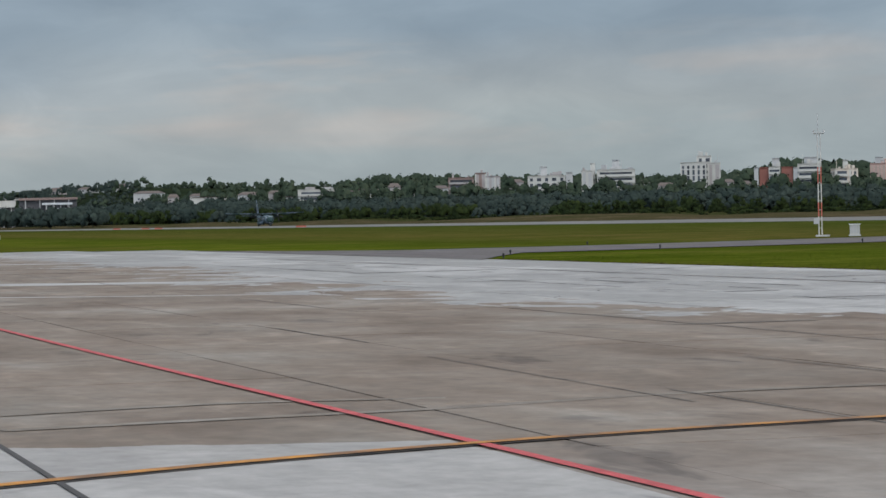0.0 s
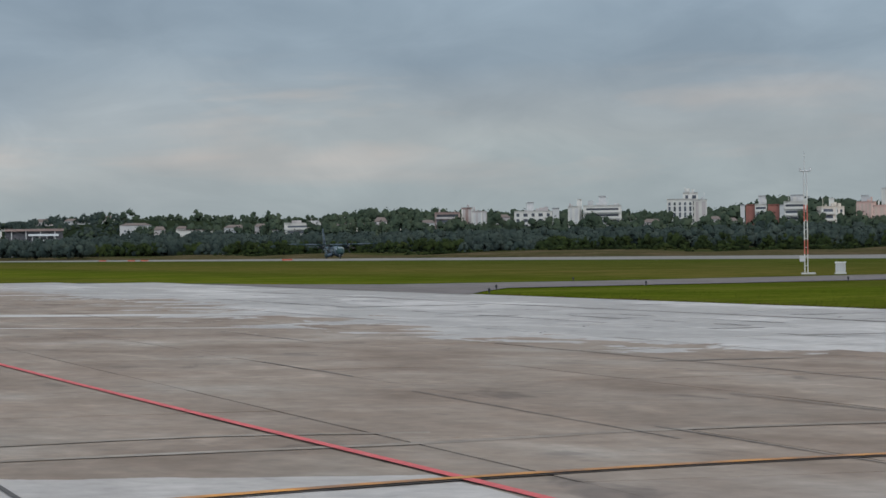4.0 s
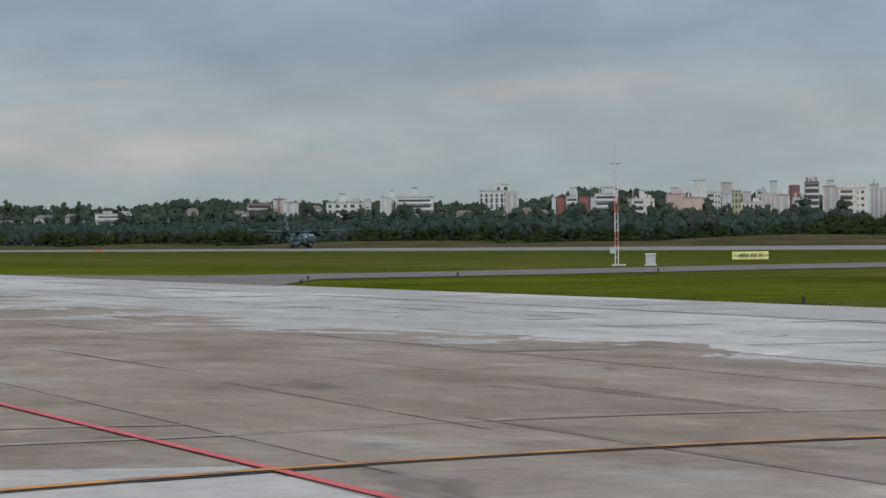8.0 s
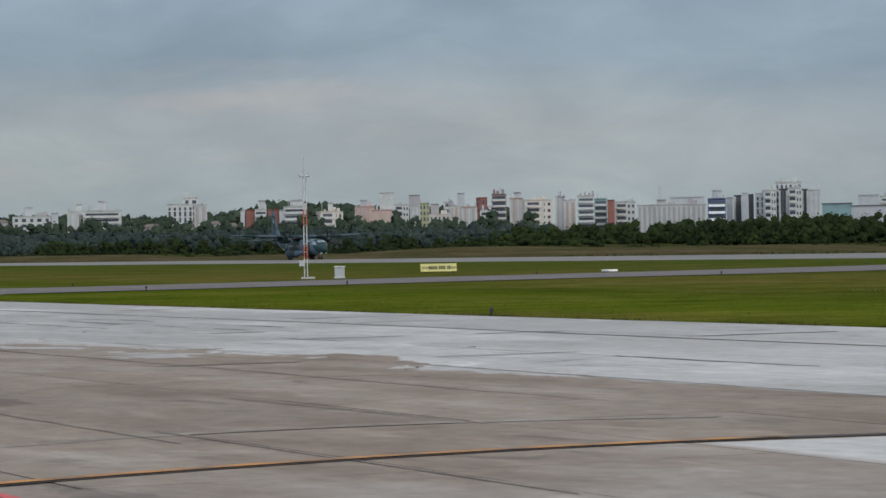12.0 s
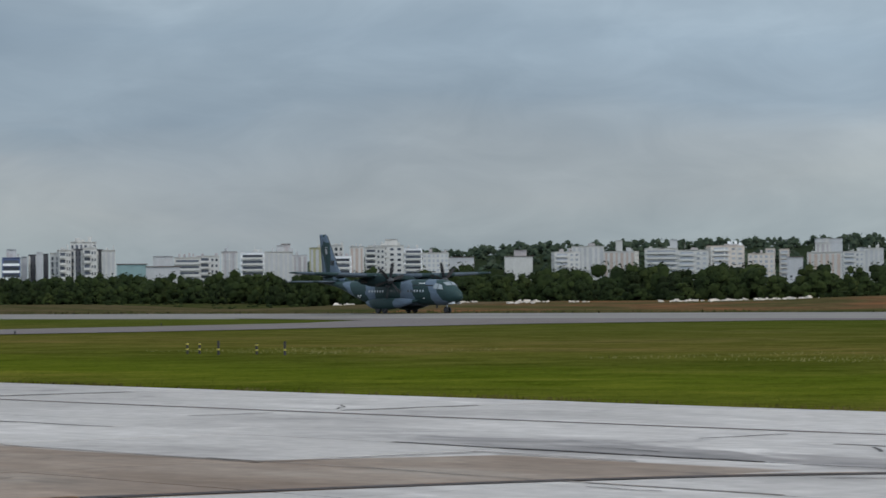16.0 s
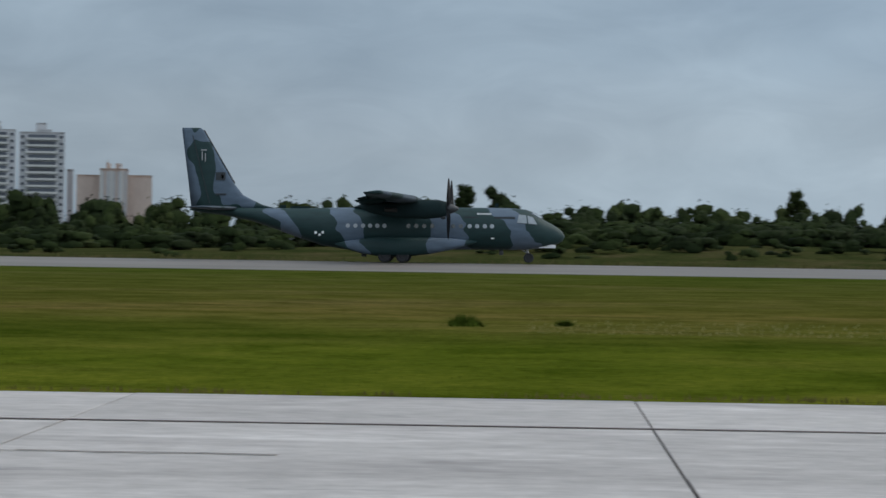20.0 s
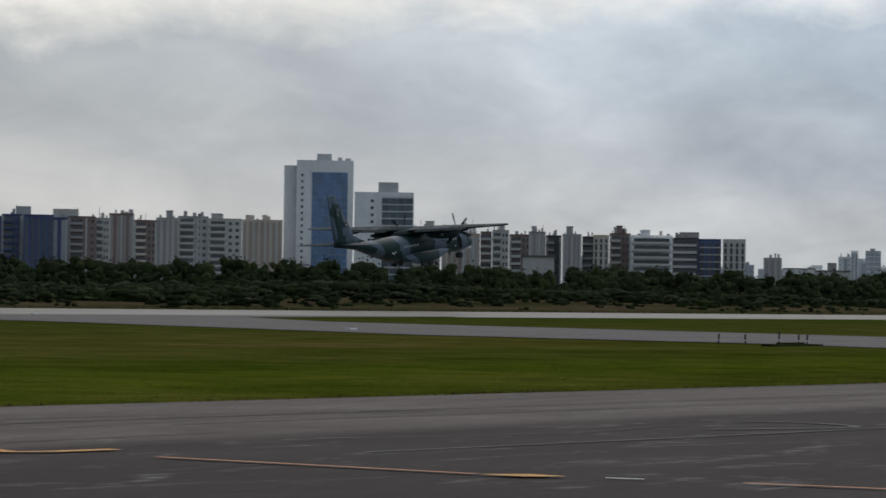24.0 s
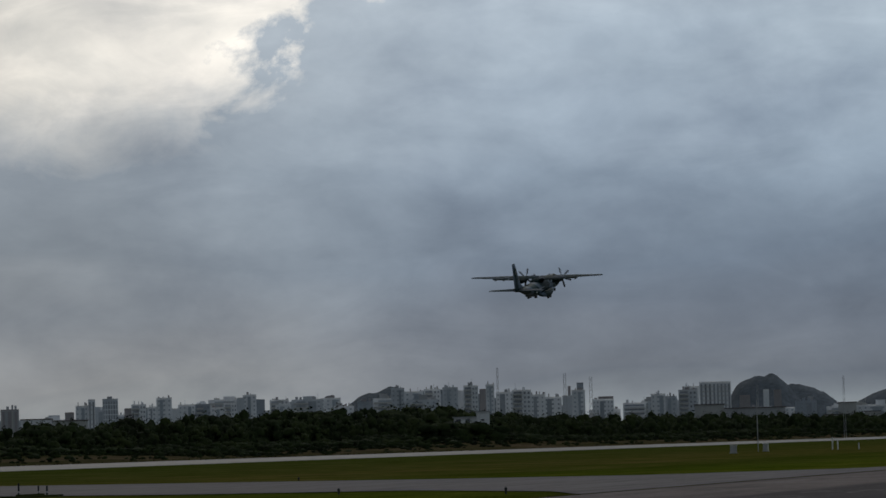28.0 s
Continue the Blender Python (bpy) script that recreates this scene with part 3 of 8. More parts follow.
def hills(x, y):
    """Wooded and built-up rises far beyond the field."""
    az = np.degrees(np.arctan2(x, y))
    r = np.hypot(x, y)
    far = smooth01((r - 1950) / 400) * smooth01((y - 290) / 60)
    h = 19 * np.exp(-((az + 73) / 9) ** 2) + 47 * np.exp(-((az + 39) / 9) ** 2) + 28 * np.exp(-((az + 51) / 6) ** 2) + 24 * np.exp(-((az + 84) / 7) ** 2)
    return far * h


def land(x, y):
    bank = smooth01((y - 214) / 40) * (1.3 + 0.5 * np.sin(x * 0.021) + 0.3 * np.sin(x * 0.057 + 1))
    return bank + hills(x, y)


def crown(y):
    return 0.32 * (1 - np.abs((y - RUN_C) / 21.1))


def build_ground():
    xs = np.concatenate([np.linspace(-4600, -700, 50), np.linspace(-690, 690, 180), np.linspace(700, 4600, 50)])
    ys = np.concatenate([np.linspace(-600, 0, 10), np.linspace(5, 200, 40), np.linspace(205, 320, 40), np.linspace(330, 4600, 110)])
    gx, gy = np.meshgrid(xs, ys)
    gz = land(gx, gy) - 0.02
    gz = np.where((gy > 160) & (gy < 213), -0.05, gz)
    v = np.stack([gx, gy, gz], -1).reshape(-1, 3)
    n = len(xs)
    i = np.arange((len(ys) - 1) * n).reshape(len(ys) - 1, n)[:, :-1].ravel()
    f = np.stack([i, i + 1, i + n + 1, i + n], -1)
    me = mesh_from("ground", v, f, M["grass"])
    me.materials.append(M["earth"])
    me.materials.append(M["weeds"])
    me.materials.append(M["hill_scrub"])
    me.materials.append(M["dry_bank"])
    c = v[f].mean(1)
    wob = 12 * np.sin(c[:, 0] * 0.013) + 6 * np.sin(c[:, 0] * 0.05)
    idx = np.where((c[:, 1] > 211) & (c[:, 1] < 300), np.where((c[:, 0] < -92 + 0.5 * wob) & (c[:, 0] > -300 + 3 * wob) & (c[:, 1] > 222), 1, np.where((c[:, 1] > 216) | (c[:, 0] > -60 + wob), 2, 0)), np.where(c[:, 1] >= 300, 3, 0))
    idx = np.where((c[:, 0] <= -300 + 3 * wob) & (c[:, 1] > 216) & (c[:, 1] < 262 + wob * 0.5), 4, idx)
    idx = np.where((c[:, 0] > 75 + wob) & (c[:, 1] > 211) & (c[:, 1] < 300), 4, idx)
    me.polygons.foreach_set("material_index", idx.astype(np.int32))
    me.shade_smooth()
    return tagged(new("ground", me), "mown green airfield grass running out to scrub", "ground", kind="structure")


ground = build_ground()


def sheet(name, outline, z, mat, label, category, kind="structure"):
    """A thin flat sheet of paving with the outline given."""
    bm = bmesh.new()
    top = bm.faces.new([bm.verts.new((x, y, z)) for x, y in outline])
    side = bmesh.ops.extrude_face_region(bm, geom=[top])
    bmesh.ops.translate(bm, vec=(0, 0, -0.12), verts=[e for e in side["geom"] if isinstance(e, bmesh.types.BMVert)])
    bmesh.ops.recalc_face_normals(bm, faces=bm.faces)
    return tagged(link_mesh(name, bm, mat), label, category, kind=kind)


def build_runway():
    bm = bmesh.new()
    prof = [(RUN_Y0 - 1.5, -0.06), (RUN_Y0, 0.02), (RUN_C - 10, 0.19), (RUN_C, 0.32), (RUN_C + 10, 0.19), (RUN_Y1, 0.02), (RUN_Y1 + 1.5, -0.06)]
    cols = []
    for x in np.linspace(-1700, 1500, 41):
        cols.append([bm.verts.new((x, y, z)) for y, z in prof])
    for a, b in zip(cols, cols[1:]):
        for k in range(len(prof) - 1):
            bm.faces.new((a[k], b[k], b[k + 1], a[k + 1]))
    return tagged(link_mesh("runway", bm, M["runway"]), "long grey runway with a worn surface", "runway", kind="structure")


build_runway()


def band(name, rows, z, mat, label):
    """A taxiway between two side lines, rows of (y, x of one side, x of the other)."""
    bm = bmesh.new()
    prev = None
    for y, a, b in rows:
        cur = [bm.verts.new((x, y, z)) for x in (a, b)]
        if prev:
            bm.faces.new((prev[0], prev[1], cur[1], cur[0]))
        prev = cur
    bmesh.ops.recalc_face_normals(bm, faces=bm.faces)
    for f in bm.faces:
        if f.normal.z < 0:
            f.normal_flip()
    return tagged(link_mesh(name, bm, mat), label, "taxiway", kind="structure")


band("taxiway_west", [(30.2, -172, -108), (33, -158, -116), (37, -148, -126), (48, -148, -129), (70, -157, -136.5), (90, -163, -140), (110, -171, -147), (130, -181, -153), (150, -200, -150), (166.5, -245, -120)],
     0.012, M["old_asphalt"], "grey asphalt taxiway joining apron and runway")
band("taxiway_east", [(29, 84, 160), (32, 90, 132), (40, 97.5, 125), (50, 99, 127), (60, 104, 131), (80, 107, 139), (98, 116, 146), (124, 128, 156), (150, 134, 178), (166.5, 120, 232)],
     0.012, M["old_asphalt"], "grey asphalt taxiway joining runway and apron")

# ---------------- buildings beyond the field ----------------
def unit_mesh(name, mat, bevel=False):
    bm = boxed((-0.5, 0.5, -0.5, 0.5, -0.5, 0.5))
    me = bpy.data.meshes.new(name)
    bm.to_mesh(me)
    bm.free()
    me.materials.append(mat)
    return me


def window_mesh(pane):
    """A dark pane set in a pale frame, one unit wide and high, facing -y."""
    bm = boxed((-0.5, 0.5, -0.5, 0.5, -0.5, 0.5))
    front = min(bm.faces, key=lambda f: f.calc_center_median().y)
    for f in bm.faces:
        f.material_index = 1
    bmesh.ops.inset_region(bm, faces=[front], thickness=0.07)
    bmesh.ops.translate(bm, vec=(0, 0.3, 0), verts=front.verts)
    front.material_index = 0
    me = bpy.data.meshes.new("window")
    bm.to_mesh(me)
    bm.free()
    me.materials.append(M[pane])
    me.materials.append(M["w_grey"])
    return me


WINDOW, FAR_WINDOW = window_mesh("glass"), window_mesh("hazed_glass")
PANE, FAR_PANE = unit_mesh("pane", M["glass"]), unit_mesh("pane", M["hazed_glass"])
SLAB = {}


def piece(name, me, parent, x, y, z, sx, sy, sz, turn=0.0):
    ob = new(name, me)
    ob.parent = parent
    ob.matrix_basis = Matrix.LocRotScale((x, y, z), Euler((0, 0, turn)), (sx, sy, sz))
    return ob


def slab_of(wall):
    if wall not in SLAB:
        SLAB[wall] = unit_mesh("balcony", M[wall])
    return SLAB[wall]


COUNT = {"b": 0}


def block(x, y, w, h, az, wall="w_white", style="g", cols=4, turn=0.0, tank=0.0, label="", deep=0.0, band="w_white", single=True, name="apartment_building", floor=3.05):
    """A block of flats: body with parapet and plinth, a tank house on the roof, and its openings floor by floor. It faces the airfield."""
    COUNT["b"] += 1
    seed = random.Random(COUNT["b"])
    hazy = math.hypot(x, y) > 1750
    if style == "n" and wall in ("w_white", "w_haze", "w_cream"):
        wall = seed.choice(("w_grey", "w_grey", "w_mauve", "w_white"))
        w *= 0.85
    # far eastern walls get colours with haze mixed in
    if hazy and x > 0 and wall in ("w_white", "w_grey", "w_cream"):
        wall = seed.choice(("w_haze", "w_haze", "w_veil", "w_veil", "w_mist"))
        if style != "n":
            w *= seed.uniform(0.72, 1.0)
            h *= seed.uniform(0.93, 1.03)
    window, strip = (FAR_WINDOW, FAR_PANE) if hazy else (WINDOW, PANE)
    base = float(land(np.array(x), np.array(y))) - 0.3
    ob = empty(name, pose(x, y, base, 0, 0, -az + turn))
    d = deep or max(9.0, min(w * 0.7, 18.0))
    t = 0.45
    bm = boxed((-w / 2, w / 2, 0, d, 0, h))
    roof = max(bm.faces, key=lambda f: f.calc_center_median().z)
    bmesh.ops.inset_region(bm, faces=[roof], thickness=t)
    bmesh.ops.translate(bm, vec=(0, 0, -0.9), verts=roof.verts)
    part("wall", bm, M[wall], ob)
    if tank:
        tw = w * seed.uniform(0.22, 0.38)
        tx = seed.uniform(-0.25, 0.25) * w
        bm = boxed((tx - tw / 2, tx + tw / 2, d * 0.25, d * 0.7, h - 0.9, h + tank), (tx - tw / 2 - 0.2, tx + tw / 2 + 0.2, d * 0.25 - 0.2, d * 0.7 + 0.2, h + tank, h + tank + 0.3))
        part("tank_house", bm, M[wall if seed.random() < 0.6 else "w_grey"], ob)
    if style in ("g", "m", "b") and w > 4.5:
        clutter = bmesh.new()
        for k in range(seed.randint(2, 5)):
            cx, cy, cw, ch = seed.uniform(-0.42, 0.36) * w, seed.uniform(0.1, 0.6) * d, seed.uniform(0.05, 0.16) * w, seed.uniform(0.6, 2.4)
            add_box(clutter, cx, cx + cw, cy, cy + 2.0, h - 0.9, h + ch)
        if seed.random() < 0.5:
            cx = seed.uniform(-0.4, 0.4) * w
            add_box(clutter, cx - 0.09, cx + 0.09, d * 0.4, d * 0.4 + 0.18, h - 0.9, h + seed.uniform(2.5, 5.0))
        part("roof_clutter", clutter, M[seed.choice(("w_grey", "w_white", wall, "w_mauve"))], ob)["kind"] = "stuff"
    if style == "g" and single and w > 4.5:
        bays = bmesh.new()
        for c in range(cols):
            bx, bw = -w / 2 + w / cols * (c + 0.5), w / cols * (0.60 if c % 2 else 0.44)
            add_box(bays, bx - bw / 2, bx + bw / 2, -0.07, 0.1, 0.2, h - 1.1)
        part("facade_bay", bays, M[{"w_red": "w_brown", "w_white": seed.choice(("w_grey", "w_beige", "w_mauve", "w_grey") if x < 0 else ("w_mauve", "w_brown", "w_grey")), "w_cream": seed.choice(("w_beige", "w_mauve")), "w_pink": "w_beige", "w_brown": "w_mauve", "w_grey": "w_mauve"}.get(wall, "w_grey")], ob)["kind"] = "stuff"
    n = max(1, int((h - 1.0) / floor))
    first = max(0, n - 14)
    joined = None if single else bmesh.new()
    step = w / cols

    def opening(cx, cz, ww, hh):
        # smaller openings imitate the weak contrast of windows in haze
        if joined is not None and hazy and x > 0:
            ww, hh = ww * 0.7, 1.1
        if joined is None:
            piece("window", window, ob, cx, 0.0, cz, ww, 0.3, hh)
        else:
            add_box(joined, cx - ww / 2, cx + ww / 2, -0.06, 0.2, cz - hh / 2, cz + hh / 2)

    for k in range(first, n):
        z = h - 0.9 - (n - k) * floor + floor * 0.55
        if style == "g":
            for c in range(cols):
                ww = step * (0.56 if c % 2 else 0.40)
                opening(-w / 2 + step * (c + 0.5), z, ww, 1.75)
        elif style == "b":
            opening(0, z + 0.25, w * 0.84, 1.5 if band != wall else 1.05)
            piece("balcony", slab_of(band), ob, 0, -0.55, z - 0.95, w * 0.92, 1.1, 1.05)
        elif style == "m":
            # balconies over part of the front and windows beside them
            opening(-w * 0.2, z + 0.25, w * 0.42, 1.5)
            piece("balcony", slab_of(band), ob, -w * 0.2, -0.55, z - 0.95, w * 0.48, 1.1, 1.05)
            for c in range(2):
                opening(w * (0.17 + 0.2 * c), z, w * 0.1, 1.35)
    if style == "t":
        # a plain flank with small windows, then glazed bays with thin slabs, parted by fins
        x0 = -w / 2 + w * 0.3
        for k in range(first, n):
            z = h - 0.9 - (n - k) * floor + floor * 0.55
            piece("window", window, ob, -w / 2 + w * 0.1, 0.0, z, w * 0.06, 0.3, 1.1)
            piece("window", window, ob, -w / 2 + w * 0.21, 0.0, z, w * 0.05, 0.3, 1.1)
            for c in range(3):
                piece("window", strip, ob, x0 + w * 0.233 * (c + 0.5), 0.0, z + 0.1, w * 0.20, 0.24, 1.9)
            piece("balcony", slab_of(band), ob, x0 + w * (0.47 if k % 2 else 0.23), -0.45, z - 1.1, w * (0.46 if k % 2 else 0.47), 0.9, 0.75)
            piece("slab_edge", slab_of(band), ob, x0 + w * 0.35, -0.12, z - 1.4, w * 0.7, 0.3, 0.3)
        for c in range(4):
            piece("fin", slab_of("w_white"), ob, x0 + w * 0.233 * c, -0.3, h * 0.5 - 0.4, 0.5, 0.7, h - 0.8)
    if style == "v":
        # tall dark slots from top to bottom, with piers between them
        for c in range(cols):
            sx = -w / 2 + step * (c + 0.5)
            piece("window_strip", strip, ob, sx, 0.0, h * 0.5 - 0.6, step * 0.42, 0.24, h - 2.4)
        for k in range(first, n):
            z = h - 0.9 - (n - k) * floor + floor * 0.1
            piece("spandrel", slab_of(band), ob, 0, -0.02, z, w * 0.9, 0.24, 0.5)
    if style == "r":
        # rounded tower with a ring of balconies on every floor
        for k in range(first, n):
            z = h - 0.9 - (n - k) * floor + floor * 0.55
            piece("window", strip, ob, 0, 0.0, z + 0.3, w * 0.62, 0.3, 1.4)
            piece("balcony", slab_of(band), ob, 0, -0.6, z - 0.9, w * 0.7, 1.3, 0.95)
            for s in (-1, 1):
                piece("window", window, ob, s * w * 0.42, 0.0, z, w * 0.08, 0.3, 1.2)
    if style in ("g", "m") and joined is None and wall in ("w_brown", "w_mauve", "w_blue", "w_grey", "w_dark", "w_cream", "w_beige"):
        # pale piers up the front
        for c in range(0, cols + 1, 2):
            piece("pier", slab_of("w_white"), ob, -w / 2 + 0.45 + (w - 0.9) * c / max(1, cols), -0.1, h * 0.5 - 0.4, 0.8, 0.4, h - 0.8)
    # openings on the flank that shows
    side = 1 if turn < 0 else -1
    if joined is None and abs(turn) > 8 and style != "n":
        for k in range(max(first, n - 8), n):
            z = h - 0.9 - (n - k) * floor + floor * 0.55
            for c in (0.3, 0.7):
                piece("window", window, ob, side * w / 2, d * c, z, 1.1, 0.3, 1.2, radians(90 * side))
    if joined is not None:
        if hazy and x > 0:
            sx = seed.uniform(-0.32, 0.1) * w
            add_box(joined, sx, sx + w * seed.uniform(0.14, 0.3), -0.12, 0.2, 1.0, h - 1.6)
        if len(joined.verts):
            p = part("window_field", joined, M["far_glass" if hazy and x > 0 else "hazed_glass" if hazy else "glass"], ob)
            p["kind"] = "stuff"
        else:
            joined.free()
    words = {"g": "with rows of windows", "b": "with long balconies", "m": "with balconies and windows", "v": "with tall dark window strips", "r": "with rounded balconies", "n": "with plain walls", "t": "with glazed bays and a plain flank"}[style]
    tint = {"w_white": "white", "w_cream": "cream", "w_pink": "pink", "w_red": "brick-red", "w_grey": "grey", "w_dark": "dark grey", "w_blue": "blue", "w_brown": "brown", "w_olive": "olive", "w_orange": "ochre",
            "w_mauve": "mauve-grey", "w_mist": "blue-grey", "w_veil": "light grey", "w_beige": "beige", "w_haze": "pale grey", "w_teal": "grey-green"}[wall]
    tagged(ob, label or f"{tint} {'high-rise tower' if h > 45 else 'block of flats'} {words}", "building", "city beyond the airfield")
    return ob


def house(x, y, w, h, az, wall="w_white", roof="tile_roof", rise=1.8, flat=False, label=""):
    """A low house or shed with a pitched or flat roof."""
    base = float(land(np.array(x), np.array(y))) - 0.3
    ob = empty("house", pose(x, y, base, 0, 0, -az))
    if az < -60:
        h, w = max(h * (0.84 if h > 9 else 1.0), 3.2), w * 0.75
    d = max(7.0, w * 0.5)
    wall = {"w_cream": "w_grey", "w_pink": "w_mauve", "w_beige": "w_mauve", "w_brown": "w_mauve"}.get(wall, wall)
    part("wall", boxed((-w / 2, w / 2, 0, d, 0, h)), M[wall], ob)
    bm = bmesh.new()
    if flat:
        add_box(bm, -w / 2 - 0.4, w / 2 + 0.4, -0.4, d + 0.4, h, h + 0.35)
    else:
        a = [bm.verts.new(p) for p in ((-w / 2 - 0.5, -0.5, h), (w / 2 + 0.5, -0.5, h), (w / 2 + 0.5, d + 0.5, h), (-w / 2 - 0.5, d + 0.5, h), (-w * 0.3, d / 2, h + rise), (w * 0.3, d / 2, h + rise))]
        for f in ((0, 1, 5, 4), (1, 2, 5), (2, 3, 4, 5), (3, 0, 4), (0, 3, 2, 1)):
            bm.faces.new([a[i] for i in f])
    part("roof", bm, M[roof], ob)
    n = max(2, int(w / 6))
    for c in range(n):
        piece("window", WINDOW, ob, -w / 2 + w * (c + 0.5) / n, 0.0, h * 0.55, 1.5, 0.3, 1.2)
    tagged(ob, label or ("low white building with a flat roof" if flat else "low house with a pitched tiled roof"), "house", "houses on the rise")
    return ob



house(-2992, 345, 23.7, 1.9, -83.42, "w_white", flat=True)
house(-2636, 345, 23.0, -7.9, -82.54, "w_brown", rise=3)
house(-2448, 345, 23.3, 1.5, -81.98, "w_grey")
house(-2279, 345, 20.0, 1.6, -81.39, "w_cream")
house(-2133, 345, 30.5, 9.0, -80.81, "w_grey")
house(-2029, 345, 10.1, 16.5, -80.35, "w_beige", rise=2.5)
house(-1938, 345, 12.0, 22.4, -79.91, "w_white")
house(-1853, 345, 46.0, 20.5, -79.56, "w_white", flat=True)
house(-1754, 345, 19.7, 19.8, -78.87, "w_cream")
house(-1681, 345, 9.2, 20.1, -78.40, "w_pink")
house(-1635, 345, 7.0, 17.1, -78.09, "w_white", flat=True)
block(-1559, 345, 23.8, 18.2, -77.52, "w_white", "b", tank=0.6, cols=6)
house(-1704, 399, 11.0, 20.7, -76.82, "w_beige")
house(-1653, 396, 19.0, 20.8, -76.45, "w_white", flat=True)
house(-1650, 409, 9.4, 22.2, -76.07, "w_brown", rise=2.4)
house(-1646, 424, 12.0, 20.3, -75.56, "w_white", flat=True)
house(-1643, 435, 11.0, 20.7, -75.17, "w_cream")
block(-1544, 420, 13.8, 22.6, -74.77, "w_brown", "b", band="w_mauve", cols=6)
block(-1551, 433, 6.2, 25.2, -74.41, "w_brown", "g", cols=2)
block(-1530, 434, 7.9, 22.7, -74.16, "w_mauve", "g", cols=3)
house(-1680, 490, 14.0, 24.6, -73.75, "w_brown")
block(-1579, 479, 21.1, 23.8, -73.12, "w_white", "g", cols=5, single=False)
block(-1584, 479, 4.1, 28.9, -73.19, "w_cream", "n", cols=2)
block(-1623, 506, 3.9, 25.5, -72.68, "w_grey", "n", cols=2)
block(-1429, 455, 5.7, 22.3, -72.36, "w_white", "g", cols=2)
block(-1425, 469, 19.4, 22.6, -71.80, "w_white", "b", cols=5)
block(-1434, 472, 4.3, 27.6, -71.80, "w_haze", "n", cols=2)
block(-1438, 461, 2.9, 26.2, -72.21, "w_white", "n", cols=2)
house(-1515, 514, 9.1, 20.3, -71.26, "w_cream")
house(-1558, 542, 14.1, 19.4, -70.82, "w_brown")
block(-1412, 506, 13.1, 25.3, -70.27, "w_white", "v", cols=5)
block(-1421, 515, 7.5, 28.6, -70.07, "w_white", "g", cols=2, single=False)
block(-1412, 517, 6.6, 24.9, -69.90, "w_white", "g", cols=2)
house(-1547, 575, 7.8, 20.4, -69.62, "w_beige")
house(-1543, 583, 9.4, 19.0, -69.30, "w_brown")
block(-1308, 500, 2.4, 21.4, -69.07, "w_white", "n", cols=2)
block(-1308, 504, 4.5, 21.3, -68.93, "w_red", "n", cols=2)
block(-1305, 508, 5.5, 21.5, -68.73, "w_white", "b", cols=2)
block(-1316, 513, 4.0, 25.6, -68.70, "w_haze", "n", cols=2)
block(-1304, 514, 5.3, 21.3, -68.51, "w_red", "n", cols=2)
block(-1301, 517, 2.4, 21.0, -68.35, "w_white", "n", cols=2)
block(-1299, 523, 10.8, 22.6, -68.06, "w_white", "b", cols=3)
block(-1304, 526, 6.4, 25.7, -68.05, "w_grey", "n", cols=2)
house(-1481, 606, 5.7, 19.2, -67.73, "w_brown")
block(-1292, 539, 11.0, 20.1, -67.35, "w_cream", "m", turn=14, cols=3)
block(-1303, 543, 2.9, 24.0, -67.37, "w_haze", "n", cols=2)
block(-1332, 572, 7.7, 22.5, -66.77, "w_pink", "g", turn=-14, cols=4, tank=1.5)
block(-1310, 573, 10.3, 20.5, -66.37, "w_pink", "g", cols=4)
block(-1739, 764, 11.2, 37.1, -66.28, "w_haze", "n", cols=3)
block(-1654, 711, 5.5, 31.2, -66.73, "w_haze", "n", cols=2)
block(-1370, 610, 7.4, 24.0, -66.00, "w_white", "m", cols=2)
block(-1687, 760, 8.1, 35.0, -65.75, "w_haze", "n", cols=2)
block(-1349, 608, 5.1, 22.8, -65.75, "w_white", "g", cols=3)
block(-1384, 629, 5.2, 24.5, -65.55, "w_olive", "g", cols=3, single=False)
block(-1272, 586, 9.6, 18.2, -65.27, "w_cream", "g", cols=5, single=False)
block(-1454, 667, 5.2, 25.1, -65.36, "w_white", "n", cols=2)
block(-1415, 657, 5.0, 25.0, -65.10, "w_grey", "m", cols=2)
block(-1341, 627, 6.2, 22.6, -64.93, "w_white", "g", cols=3)
block(-1629, 765, 5.5, 34.8, -64.83, "w_haze", "n", cols=2)
block(-1311, 620, 7.7, 21.5, -64.68, "w_beige", "g", cols=4)
block(-1326, 635, 3.8, 26.2, -64.42, "w_red", "g", turn=12, cols=3)
block(-1280, 615, 7.0, 19.9, -64.34, "w_white", "m", cols=2)
block(-1331, 646, 7.3, 28.0, -64.10, "w_brown", "b", cols=2)
block(-1346, 663, 6.9, 26.3, -63.78, "w_beige", "g", cols=3)
block(-1363, 672, 4.1, 29.5, -63.75, "w_haze", "n", cols=2)
block(-1251, 628, 13.2, 24.2, -63.34, "w_cream", "m", turn=8, band="w_cream", cols=3)
block(-1291, 660, 5.0, 26.1, -62.94, "w_grey", "g", cols=2)
block(-1271, 655, 5.5, 24.3, -62.73, "w_white", "g", cols=2)
block(-1241, 648, 8.0, 25.6, -62.42, "w_white", "b", cols=2)
block(-1264, 668, 6.0, 24.7, -62.13, "w_teal", "b", cols=2)
block(-1244, 663, 3.5, 23.5, -61.94, "w_red", "n", cols=2)
block(-1250, 674, 9.8, 22.8, -61.66, "w_white", "m", cols=2)
block(-1178, 659, 31.2, 19.1, -60.77, "w_white", "g", cols=14)
block(-1182, 656, 5.2, 21.3, -60.98, "w_white", "n", cols=2)
block(-1305, 739, 17.2, 25.1, -60.49, "w_grey", "n", cols=4)
